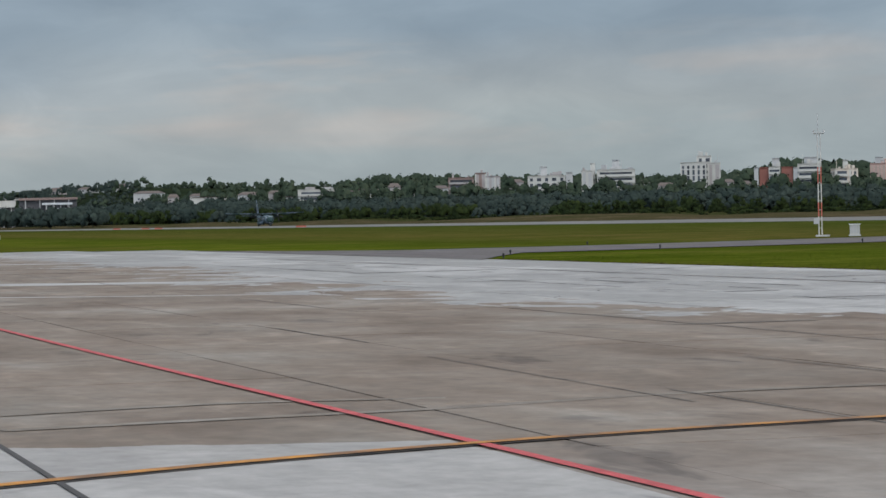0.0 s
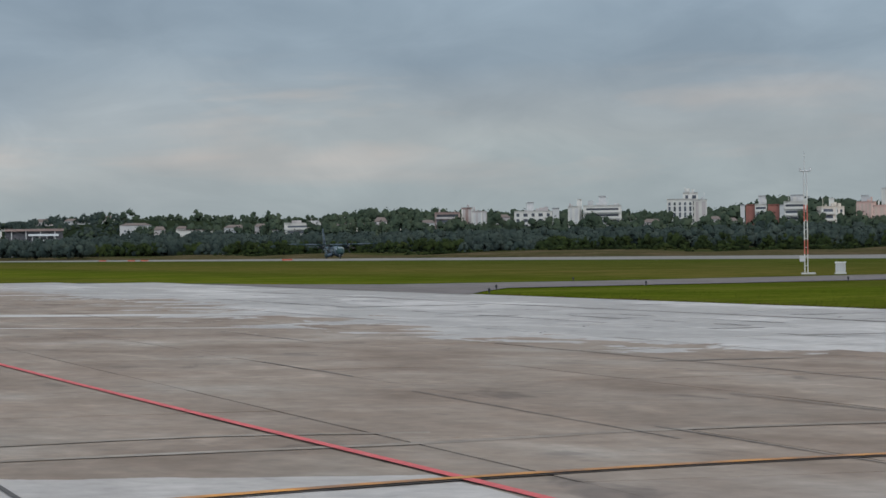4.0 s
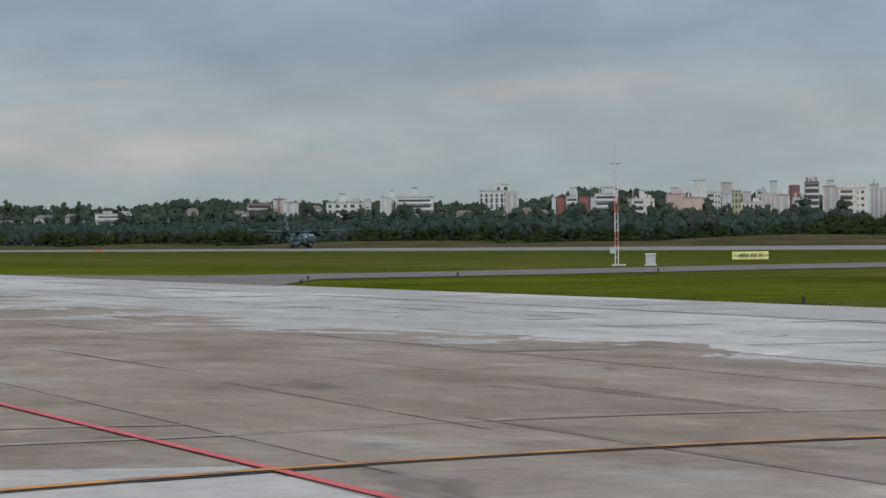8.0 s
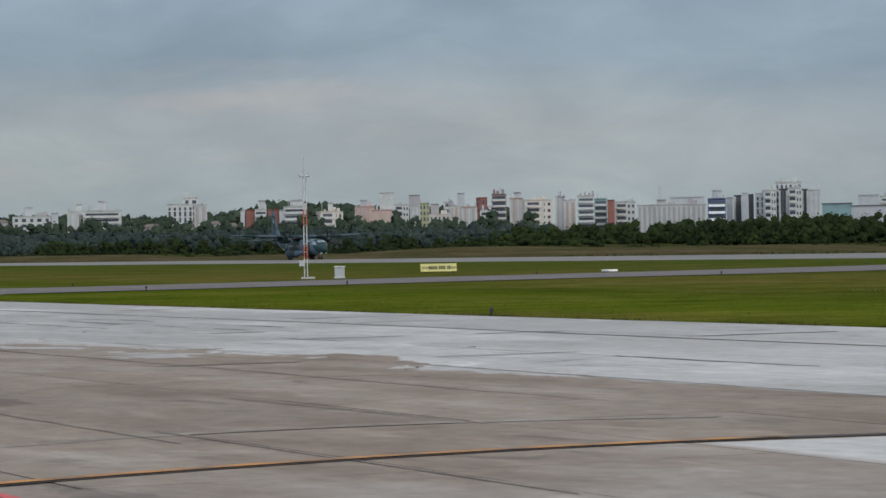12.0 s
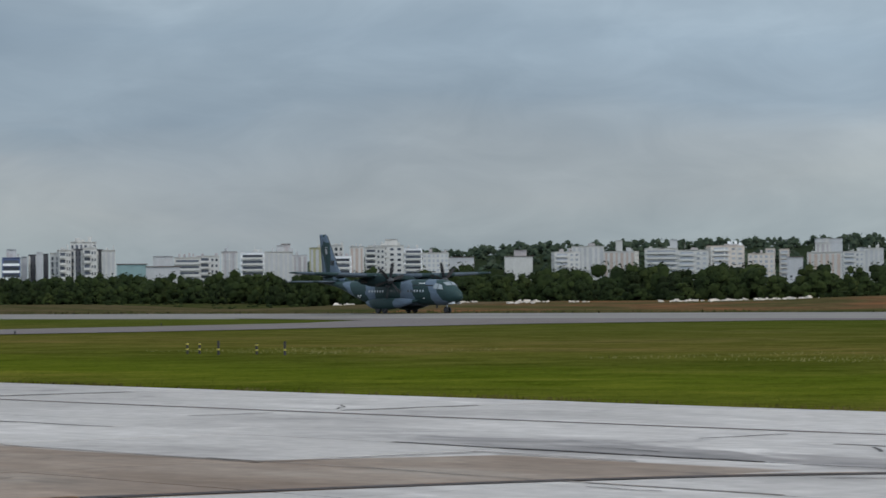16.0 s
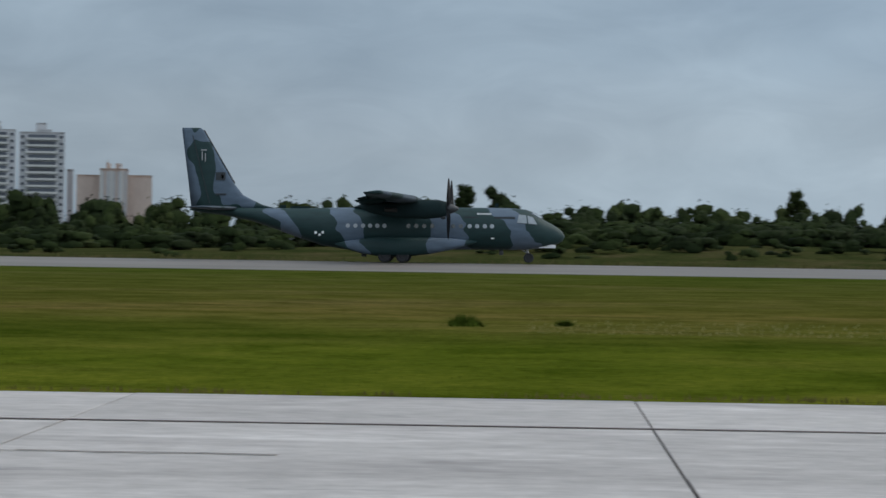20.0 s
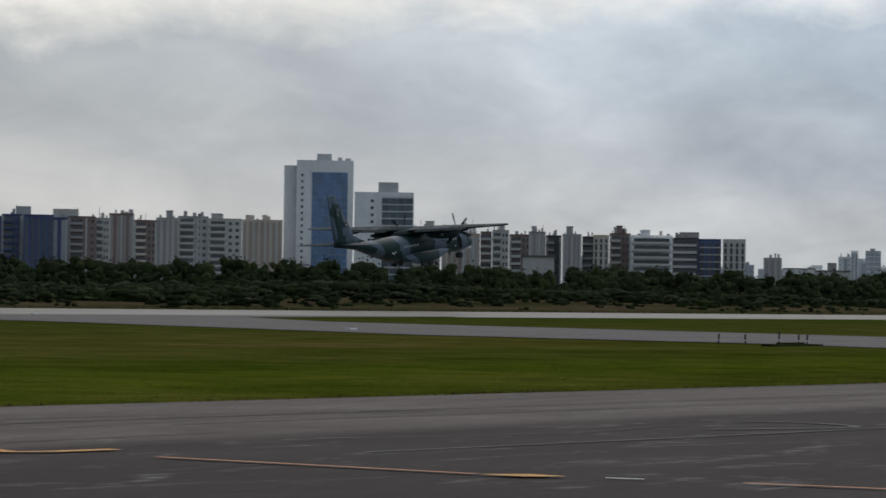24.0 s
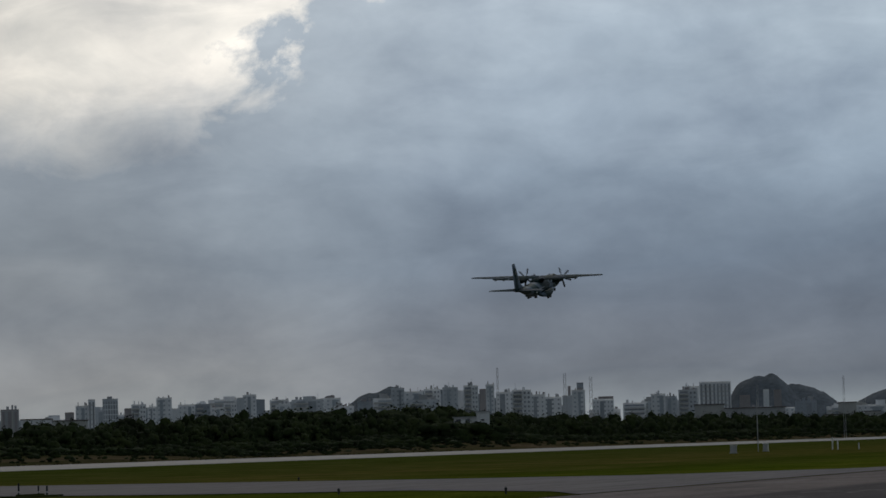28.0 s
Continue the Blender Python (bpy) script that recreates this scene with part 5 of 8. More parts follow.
# ---------------- the two office towers ----------------
def glass_tower():
    r = 1400.0
    x, y = r * math.sin(radians(51.38)), r * math.cos(radians(51.38))
    ob = empty("office_tower", pose(x, y, 1.0, 0, 0, -51.38))
    k = r * math.tan(radians(1.0))
    w = 1.10 * k
    h = 2.69 * k
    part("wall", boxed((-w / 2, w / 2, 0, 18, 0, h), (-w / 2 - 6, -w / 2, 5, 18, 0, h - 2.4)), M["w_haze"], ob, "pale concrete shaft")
    part("tank_house", boxed((-4, 3, 4, 12, h, h + 3.2), (6, 8, 4, 8, h, h + 1.6), (9.5, 12, 4, 8, h, h + 1.2)), M["w_grey"], ob)
    gx0, gx1 = -w / 2 + 0.27 * w, w / 2 - 0.10 * w
    top = 2.46 * k
    n, c = 18, 6
    me = unit_mesh("curtain_pane", M["curtain_blue"])
    for i in range(n):
        for j in range(c):
            piece("curtain_pane", me, ob, gx0 + (gx1 - gx0) * (j + 0.5) / c, -0.02, top - (i + 0.5) * 3.0, (gx1 - gx0) / c - 0.10, 0.4, 2.88)
    for i in range(n):
        piece("window", WINDOW, ob, -w / 2 + 0.10 * w, 0, top - (i + 0.5) * 3.0, 1.0, 0.3, 1.2)
    tagged(ob, "tall pale office tower with a blue glass front", "building", "city beyond the airfield")
    r = 1330.0
    x, y = r * math.sin(radians(52.53)), r * math.cos(radians(52.53))
    ob = empty("office_tower", pose(x, y, 1.0, 0, 0, -52.53))
    k = r * math.tan(radians(1.0))
    w, h = 1.15 * k, 2.09 * k
    part("wall", boxed((-w / 2, w / 2, 0.4, 16, 0, h), (-w / 2 + 0.40 * w, w / 2, 0, 0.4, h - 2.2, h), (-w / 2 + 0.40 * w, -w / 2 + 0.46 * w, 0, 0.4, 0, h - 2.2)), M["w_haze"], ob, "pale concrete shaft")
    part("tank_house", boxed((-w * 0.10, w * 0.24, 4, 12, h, h + 4.6)), M["w_grey"], ob)
    me = unit_mesh("curtain_band", M["curtain_dark"])
    sl = slab_of("w_haze")
    for i in range(14):
        z = h - 2.4 - (i + 0.5) * 3.15
        for j in range(4):
            piece("curtain_pane", me, ob, w * (-0.035 + 0.131 * (j + 0.5)), 0.25, z, w * 0.127, 0.4, 2.5)
        piece("spandrel", sl, ob, w * 0.228, 0.2, z - 1.5, w * 0.53, 0.5, 0.28)
        piece("window", WINDOW, ob, -w * 0.2, 0.4, z, 1.3, 0.3, 1.3)
    tagged(ob, "pale office tower with dark banded glazing", "building", "city beyond the airfield")


glass_tower()


# ---------------- trees ----------------
def ball():
    """A twenty-sided ball as a pair of arrays."""
    bm = bmesh.new()
    bmesh.ops.create_icosphere(bm, subdivisions=1, radius=1.0)
    v = np.array([p.co[:] for p in bm.verts])
    f = np.array([[p.index for p in q.verts] for q in bm.faces])
    bm.free()
    return v, f


CORE_V, CORE_F = ball()


def blob_leaves(r, centre, radius, count, size):
    """A lump of the crown: an uneven dense heart, and sprays of leaves standing off it at all angles."""
    d = r.normal(size=(count, 3))
    d /= np.linalg.norm(d, axis=1)[:, None]
    c = centre + d * radius * r.uniform(0.72, 1.12, (count, 1))
    a = r.normal(size=(count, 3))
    a -= d * (a * d).sum(1)[:, None] * 0.85
    a /= np.linalg.norm(a, axis=1)[:, None]
    b = np.cross(d + 0.3 * r.normal(size=(count, 3)), a)
    b /= np.linalg.norm(b, axis=1)[:, None] + 1e-6
    s = size * r.uniform(0.6, 1.4, (count, 1))
    v = np.stack([c - a * s * 0.6 - b * s * 0.35, c + a * s * 0.6 - b * s * 0.35, c + b * s * 0.75], 1).reshape(-1, 3)
    f = np.arange(count * 3).reshape(-1, 3)
    o = CORE_V * radius * r.uniform(0.62, 1.0, (len(CORE_V), 1)) * (1, 1, 0.85) + centre
    return np.concatenate([v, o]), np.concatenate([f, CORE_F + len(v)])


def join_arrays(items):
    vs, fs, k = [], [], 0
    for v, f in items:
        vs.append(v)
        fs.append(f + k)
        k += len(v)
    return np.concatenate(vs), np.concatenate(fs)


def unit(v):
    return v / (np.linalg.norm(v, axis=1)[:, None] + 1e-9)


def crown_kind(seed, lumps, spread, low, count, size, fat=1.0):
    """A crown about one unit high: small lumps heaped into a dome that hangs low at the sides, uneven in outline."""
    r = np.random.default_rng(seed)
    items, ways = [], []
    for k in range(lumps):
        a = r.uniform(0, 2 * math.pi)
        q = math.sqrt((k + r.uniform(0, 1)) / lumps) * spread
        z = low + (0.86 - low) * (1 - (q / spread) ** 2) ** 0.7 * (1 - 0.75 * r.uniform() ** 2)
        items.append(blob_leaves(r, np.array((q * math.cos(a), q * math.sin(a), z)), fat * r.uniform(0.12, 0.22) * (0.6 + spread) * (12 / lumps) ** 0.35, count, size))
        ways.append(unit(items[-1][0] - (q * math.cos(a), q * math.sin(a), z)))
    v, f = join_arrays(items)
    # the sprays face outwards from the crown more than from their lump
    n = unit(unit(v - (0, 0, 0.15)) * 0.7 + np.concatenate(ways) * 0.3)
    v[:, 2] /= v[:, 2].max()
    return v, f, n


KINDS = [crown_kind(11 + k, 20, (0.44, 0.56, 0.38, 0.64, 0.50, 0.54)[k], 0.10, 24, 0.040) for k in range(6)]
BACK_KINDS = [crown_kind(31 + k, 11, 0.55, 0.2, 14, 0.05) for k in range(4)]
FAR_KINDS = [crown_kind(41 + k, 6, 0.5, 0.2, 8, 0.10) for k in range(5)]
LOW_KINDS = [crown_kind(61 + k, 6, 0.75, 0.06, 12, 0.09) for k in range(5)]
TALL_KINDS = [crown_kind(81 + k, 9, (0.2, 0.24, 0.17, 0.28, 0.22)[k], 0.2, 9, 0.05, 0.7) for k in range(5)]


def woods(name, places, kinds, mat, label, seed, wide=(0.75, 1.15)):
    """Trees too many to count, as one mesh; places are rows of x, y, foot, height."""
    r = np.random.default_rng(seed)
    items, ways = [], []
    for x, y, z, h in places:
        v, f, n = kinds[r.integers(len(kinds))]
        a = r.uniform(0, 2 * math.pi)
        c, s = math.cos(a), math.sin(a)
        reach = h * r.uniform(*wide)
        w = np.stack([(v[:, 0] * c - v[:, 1] * s) * reach + x, (v[:, 0] * s + v[:, 1] * c) * reach + y, v[:, 2] * h + z], 1)
        items.append((w, f))
        ways.append(np.stack([n[:, 0] * c - n[:, 1] * s, n[:, 0] * s + n[:, 1] * c, n[:, 2]], 1))
    v, f = join_arrays(items)
    me = mesh_from(name, v, f, mat)
    me.shade_smooth()
    me.normals_split_custom_set_from_vertices(np.concatenate(ways).tolist())
    return tagged(new(name, me), label, "trees", kind="stuff")


AZ_TOP = ([-84, -80, -77, -70, -63, -54, -48, -43, -39, -35, -30, -21, -14, -8, 6, 33, 43, 54, 60, 65, 68, 70, 76],
          [16, 17, 12, 9.2, 7.2, 7.2, 7.2, 6.4, 4.8, 5.2, 6.6, 6.6, 6.6, 6.1, 6.1, 6.6, 7.2, 8.4, 8.0, 11.0, 12.6, 10.4, 10.4])


CREST = ([-86, -84, -82, -80.5, -79, -78.3, -77.2, -76.4, -75.4, -74.5, -72.4, -71.3, -70.7, -69.4, -68.3, -67.4, -66, -63], [0.74, 0.74, 0.71, 0.79, 0.82, 0.73, 0.79, 0.90, 0.91, 0.86, 0.82, 0.83, 0.76, 0.85, 1.06, 0.98, 0.90, 0.8])


def polar(az, r):
    return r * math.sin(radians(az)), r * math.cos(radians(az))


def tree_top(x, y):
    return np.interp(np.degrees(np.arctan2(x, y)), *AZ_TOP) * y / 295.0


def plant_woods():
    r = np.random.default_rng(3)
    dark, back, grey, low = [], [], [], []
    for row, (y0, step) in enumerate(((286, 5.2), (294, 5.6), (304, 6.0), (318, 7.0), (338, 9.0))):
        x = -2700.0
        while x < 1700:
            far = abs(x) > 900
            x += step * r.uniform(0.5, 1.5) * ((0.85 if -90 < x < 200 and row > 0 else 1.0) if not far else (1.6 if x > -1500 else 2.6))
            y = y0 + r.uniform(-4, 4)
            foot = float(land(np.array(x), np.array(y)))
            top = tree_top(x, y) - foot
            swell = 0.5 * math.sin(x * 0.045 + 2 * row) + 0.5 * math.sin(x * 0.121 + row)
            h = max(1.8, top * (0.62, 0.80, 0.95, 0.99, 0.99)[row] * (1 + (0.12 if row < 2 else 0.05) * swell) * r.uniform(0.80, 1.06))
            # far western trees go to the foliage with haze in its colour
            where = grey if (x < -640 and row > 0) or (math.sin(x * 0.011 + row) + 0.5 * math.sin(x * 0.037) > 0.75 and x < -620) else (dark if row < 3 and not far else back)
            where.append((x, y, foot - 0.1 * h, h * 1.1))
    x = -1400.0
    while x < 1400:
        x += r.uniform(1.2, 4.5)
        y = r.uniform(262, 284)
        az = math.degrees(math.atan2(x, y))
        bare = -62 < az < -13
        if bare and r.uniform() < 0.35:
            continue
        low.append((x, y, float(land(np.array(x), np.array(y))) - 0.15, r.uniform(0.35, 1.1) if bare else r.uniform(0.7, 1.9)))
    x = -900.0
    while x < 1250:
        x += r.uniform(3.0, 5.5)
        y = 309 + r.uniform(-3, 3)
        low.append((x, y, float(land(np.array(x), np.array(y))) - 0.15, r.uniform(2.2, 3.0)))
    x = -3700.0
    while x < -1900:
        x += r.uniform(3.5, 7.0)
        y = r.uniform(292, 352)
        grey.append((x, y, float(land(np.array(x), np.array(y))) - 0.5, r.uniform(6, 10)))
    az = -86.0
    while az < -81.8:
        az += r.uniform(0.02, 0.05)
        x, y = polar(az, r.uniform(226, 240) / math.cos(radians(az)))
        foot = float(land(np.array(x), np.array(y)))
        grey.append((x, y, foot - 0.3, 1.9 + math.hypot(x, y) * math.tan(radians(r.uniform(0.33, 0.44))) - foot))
    bushes = []
    for k in range(2500):
        x, y = (r.uniform(-70, 420) if k % 2 else r.uniform(420, 1250)), 222 + 62 * r.uniform() ** 0.6
        if x < 10 and r.uniform() > (x + 70) / 80:
            continue
        bushes.append((x, y, float(land(np.array(x), np.array(y))) - 0.2, r.uniform(0.5, 1.2) + 1.8 * (y - 222) / 62))
    for k in range(16):
        x, y = 657.0 + 1.9 * k + r.uniform(-0.5, 0.5), 259 + r.uniform(-3, 3)
        bushes.append((x, y, float(land(np.array(x), np.array(y))) - 0.2, r.uniform(4.6, 5.6)))
    woods("scrub", bushes, LOW_KINDS, M["leaf"], "rough green scrub on the bank below the trees", 18, (1.3, 2.3))
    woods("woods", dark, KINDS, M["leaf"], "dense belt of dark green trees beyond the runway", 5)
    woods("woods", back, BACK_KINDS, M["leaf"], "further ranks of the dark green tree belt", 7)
    woods("woods", grey, BACK_KINDS, M["leaf_hazed"], "grey-green trees beyond the runway with haze in their colour", 6)
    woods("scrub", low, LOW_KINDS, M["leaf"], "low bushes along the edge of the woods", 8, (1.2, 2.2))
    hill = []
    for k in range(1700):
        az = r.choice((-39, -46, -51, -57, -73, -81)) + r.normal() * 5.0
        rr = r.uniform(2080, 2500) if az > -75 else r.uniform(1950, 3600)
        x, y = polar(az, rr)
        if y < 318:
            continue
        hill.append((x, y, float(land(np.array(x), np.array(y))) - 1, r.uniform(6, 11)))
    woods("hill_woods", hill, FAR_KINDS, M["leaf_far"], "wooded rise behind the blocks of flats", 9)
    crest, slope = [], []
    az = -86.0
    while az < -63.5:
        az += r.uniform(0.025, 0.06)
        # the crest behind the houses, and gardens and groves among them
        dist = max(r.uniform(2360, 2600), 352 / math.cos(radians(az)))
        x, y = polar(az, dist)
        foot = float(land(np.array(x), np.array(y)))
        top = 1.6 + dist * math.tan(radians(np.interp(az, *CREST) * r.uniform(0.86, 1.0)))
        crest.append((x, y, foot, max(4.0, top - foot)))
        dist = max(r.uniform(1230, 1390), 346 / math.cos(radians(az)))
        x, y = polar(az, dist)
        lift = 0.5 * math.sin(az * 7.3) + 0.5 * math.sin(az * 17.1 + 1)
        top = min(24.0, 1.6 + dist * math.tan(radians(0.58 + 0.12 * lift + r.uniform(-0.10, 0.10))))
        foot = float(land(np.array(x), np.array(y)))
        slope.append((x, y, foot, max(4.0, top - foot)))
        if r.uniform() < 0.35:
            dist = max(r.uniform(1650, 1950), 400 / math.cos(radians(az)))
            x, y = polar(az, dist)
            foot = float(land(np.array(x), np.array(y)))
            slope.append((x, y, foot, max(5.0, min(27.0, 1.6 + dist * math.tan(radians(np.interp(az, *CREST) * r.uniform(0.78, 0.95))) - foot))))
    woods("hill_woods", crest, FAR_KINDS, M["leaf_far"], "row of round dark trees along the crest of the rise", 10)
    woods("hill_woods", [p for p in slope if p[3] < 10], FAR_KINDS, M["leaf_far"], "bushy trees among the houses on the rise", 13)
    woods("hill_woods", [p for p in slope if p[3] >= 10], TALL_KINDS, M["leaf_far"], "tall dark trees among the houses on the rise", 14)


plant_woods()


def tall_tree(az, r0, top, kind="round", label=""):
    """A single tree that stands over the belt: tapered trunk, limbs and an open crown."""
    x, y = r0 * math.sin(radians(az)), r0 * math.cos(radians(az))
    foot = float(land(np.array(x), np.array(y)))
    h = top - foot
    rr = np.random.default_rng(int(abs(az) * 100) + 5)
    ob = empty("tree", pose(x, y, foot - 0.1))
    bm = bmesh.new()
    add_tube(bm, (0, 0, 0), (0.1, 0, h * 0.55), 0.16, 0.10)
    add_tube(bm, (0.1, 0, h * 0.55), (0, 0.1, h * 0.95), 0.10, 0.03)
    items = []
    tiers = 6
    for k in range(tiers):
        z = h * (0.5 + 0.47 * k / (tiers - 1))
        reach = h * (0.20 if kind == "round" else 0.13) * (1.0 - 0.6 * k / tiers if kind != "flat" else 0.7 + 0.3 * k / tiers)
        for j in range(4 if k < tiers - 1 else 2):
            a = rr.uniform(0, 2 * math.pi)
            tip = np.array((reach * math.cos(a), reach * math.sin(a), z + rr.uniform(-0.03, 0.05) * h))
            add_tube(bm, (0, 0, z - 0.06 * h), tuple(tip), 0.05, 0.015, 5)
            items.append(blob_leaves(rr, tip, h * rr.uniform(0.075, 0.115), 60, h * 0.03))
        items.append(blob_leaves(rr, np.array((rr.normal() * 0.02 * h, rr.normal() * 0.02 * h, z)), h * 0.085, 50, h * 0.03))
    part("trunk", bm, M["bark"], ob)
    v, f = join_arrays(items)
    crown = new("crown", mesh_from("crown", v, f, M["leaf"]))
    crown.parent = ob
    return tagged(ob, label or "slim tree with tiered open crown above the woods", "tree", "single trees over the belt")


for az, top, kind in ((37.43, 9.6, "round"), (38.96, 9.5, "round"), (37.3, 8.8, "round"), (32.75, 9.4, "round"), (34.75, 9.6, "slim"), (34.18, 8.4, "slim"), (35.23, 8.3, "slim"), (36.3, 8.0, "slim"), (5.1, 6.8, "round"), (7.76, 8.3, "slim"), (-1.3, 7.0, "flat"), (-0.7, 6.8, "flat"),
                      (9.6, 6.6, "flat"), (10.2, 6.5, "flat"), (33.2, 8.8, "round"), (-12.9, 6.9, "round")):
    tall_tree(az, 335.0 if az < 20 else 385.0, top * (1.12 if az < 20 else 1.0), kind)


def mountain(name, az, half, el, r, seed, label):
    """A bare far hill: a ridge with an uneven crest."""
    k = r * math.tan(radians(1.0))
    x, y = r * math.sin(radians(az)), r * math.cos(radians(az))
    n, m = 40, 10
    bm = bmesh.new()
    grid = []
    for i in range(n + 1):
        u = i / n * 2 - 1
        crest = el * k * max(0.0, 1 - abs(u) ** 2.2) ** 0.8 * (1 + 0.08 * noise.noise((u * 2, seed, 0)) + 0.025 * noise.noise((u * 9, seed, 2)))
        grid.append([bm.verts.new((u * half * k, (j - m / 2) * 22, crest * max(0.0, 1 - abs(j - m / 2) / (m / 2)) ** 0.7 + 3 * noise.noise((u * 9, j * 0.7, seed)))) for j in range(m + 1)])
    for i in range(n):
        for j in range(m):
            bm.faces.new((grid[i][j], grid[i + 1][j], grid[i + 1][j + 1], grid[i][j + 1]))
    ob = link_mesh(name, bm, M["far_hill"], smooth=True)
    ob.matrix_basis = pose(x, y, -2, 0, 0, -az)
    return tagged(ob, label, "hill", kind="structure")


# blue-grey of the woods is distance haze put into the hill colour
M["far_hill"] = material("hazed_far_hill", [(0.3, (0.075, 0.09, 0.105)), (0.7, (0.115, 0.13, 0.145))], 0.02, 0.95, 0.25, spec=0.1)
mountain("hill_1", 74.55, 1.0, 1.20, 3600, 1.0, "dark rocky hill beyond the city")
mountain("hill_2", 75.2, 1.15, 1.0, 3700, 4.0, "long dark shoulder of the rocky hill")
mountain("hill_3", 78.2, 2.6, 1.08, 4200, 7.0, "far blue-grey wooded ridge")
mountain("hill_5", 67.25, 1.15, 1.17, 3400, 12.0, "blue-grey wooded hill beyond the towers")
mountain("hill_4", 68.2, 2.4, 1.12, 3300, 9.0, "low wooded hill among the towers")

# ---------------- apron ----------------
APRON = sheet("apron", [(-245, -40), (6.3, -40), (6.3, 30.9), (-100, 30.7), (-172, 30.5), (-187, 27.8), (-200, 20.3), (-213, 9), (-226, -4)], -0.014, M["joint"], "concrete apron of square slabs with dark joints", "apron")
X_JOINTS = [6.3 - 5.2 * k for k in range(63)]
Y_JOINTS = [30.75, 26.1, 20.6, 17.2, 14.5, 11.9, 9.0, 6.3, 2.4, -1.5, -6.0]


def lay_slabs():
    slab = unit_mesh("slab", M["concrete"])
    r = random.Random(4)
    far = bmesh.new()
    for i in range(len(X_JOINTS) - 1):
        x1, x0 = X_JOINTS[i], X_JOINTS[i + 1]
        cx = (x0 + x1) / 2
        for j in range(len(Y_JOINTS) - 1):
            y1, y0, x0 = Y_JOINTS[j], Y_JOINTS[j + 1], X_JOINTS[i + 1]
            cy = (y0 + y1) / 2
            g, gy = (r.uniform(0.008, 0.017) if cx > -8 else 0.003), r.uniform(0.006, 0.016)
            lift = r.uniform(-0.003, 0.003)
            if cx > -74:
                piece("slab", slab, APRON, cx, cy, -0.06 + lift, x1 - x0 - 2 * g, y1 - y0 - 2 * gy, 0.12)
            else:
                x0 = max(x0, float(np.interp(cy, [-40, -4, 9, 20.3, 27.8, 30.5], [-245, -226, -213, -200, -187, -172])))
                if x0 > x1 - 0.5:
                    continue
                add_box(far, x0 + g, x1 - g, y0 + gy, y1 - gy, -0.10, lift)
    p = part("slab_field", far, M["concrete"], APRON)
    p["kind"] = "stuff"


lay_slabs()
sheet("apron_asphalt", [(6.34, -40), (170, -40), (170, 28.6), (60, 28.9), (34, 29.9), (19, 30.6), (6.34, 31.3)], 0.0, M["asphalt"], "worn grey asphalt apron", "apron")


def stripe(name, points, width, mat, z, label, category="marking"):
    """A painted line along the points."""
    bm = bmesh.new()
    prev = None
    pts = [Vector((*p, 0)) for p in points]
    for i, p in enumerate(pts):
        d = (pts[min(i + 1, len(pts) - 1)] - pts[max(i - 1, 0)]).normalized()
        s = Vector((-d.y, d.x, 0)) * width / 2
        cur = [bm.verts.new((*(p + s).xy, z)), bm.verts.new((*(p - s).xy, z))]
        if prev:
            bm.faces.new((prev[0], prev[1], cur[1], cur[0]))
        prev = cur
    for f in bm.faces:
        f.normal_update()
        if f.normal.z < 0:
            f.normal_flip()
    return tagged(link_mesh(name, bm, mat), label, category, kind="structure")


def arrow_shape(tip, tail, wide):
    """A long solid painted arrowhead."""
    p, q = Vector((*tip, 0.02)), Vector((*tail, 0.02))
    d = (q - p).normalized()
    side = Vector((-d.y, d.x, 0)) * wide / 2
    bm = bmesh.new()
    f = bm.faces.new([bm.verts.new(v) for v in (p, p.lerp(q, 0.55) + side, q, p.lerp(q, 0.55) - side)])
    f.normal_update()
    if f.normal.z < 0:
        f.normal_flip()
    return bm


def curve(points, n=12):
    """Points strung on a smooth curve through those given."""
    out = []
    p = [Vector(q) for q in points]
    p = [p[0] * 2 - p[1]] + p + [p[-1] * 2 - p[-2]]
    for i in range(1, len(p) - 2):
        for k in range(n):
            t = k / n
            a, b, c, d = p[i - 1], p[i], p[i + 1], p[i + 2]
            out.append(0.5 * ((2 * b) + (c - a) * t + (2 * a - 5 * b + 4 * c - d) * t * t + (3 * b - a - 3 * c + d) * t ** 3))
    out.append(p[-2])
    return [tuple(q) for q in out]


M["scuff"] = material("pale_tyre_scuff", [(0.35, (0.05, 0.043, 0.04)), (0.6, (0.12, 0.108, 0.102))], 1.3, 0.85, 0.25)
stripe("red_line", [(-75, 5.05), (-47, 5.2), (-38, 5.3), (-29, 5.45), (-20.3, 5.62), (-12, 5.75), (8, 5.9)], 0.105, M["red_paint"], 0.0135, "faded red painted boundary line on the concrete")
M["line_edge"] = plain("dark_line_edge", (0.075, 0.062, 0.058), 0.8, fine=0.3)
M["worn_orange"] = material("worn_orange_paint", [(0.4, (0.10, 0.085, 0.08)), (0.6, (0.26, 0.13, 0.06))], 1.2, 0.8, 0.2)
LEAD = curve([(-14.5, -5), (-17.2, -0.2), (-18.6, 2.1), (-19.5, 3.7), (-20.3, 5.6), (-20.9, 7.7), (-21.25, 10.0), (-21.2, 12.4), (-20.6, 15.4), (-19.5, 18.7), (-17.6, 21.5), (-15.6, 23.8), (-14.2, 25.9)])
FRESH = [p for p in LEAD if p[1] < 13.0]
stripe("lead_line_border", LEAD, 0.26, M["line_edge"], 0.009, "dark border under a taxi lead-in line")
stripe("lead_line", FRESH, 0.17, M["orange_paint"], 0.0175, "worn orange curved taxi lead-in line")
stripe("lead_line", [p for p in LEAD if p[1] >= 12.6], 0.055, M["worn_orange"], 0.0175, "almost worn-off orange end of a taxi lead-in line")
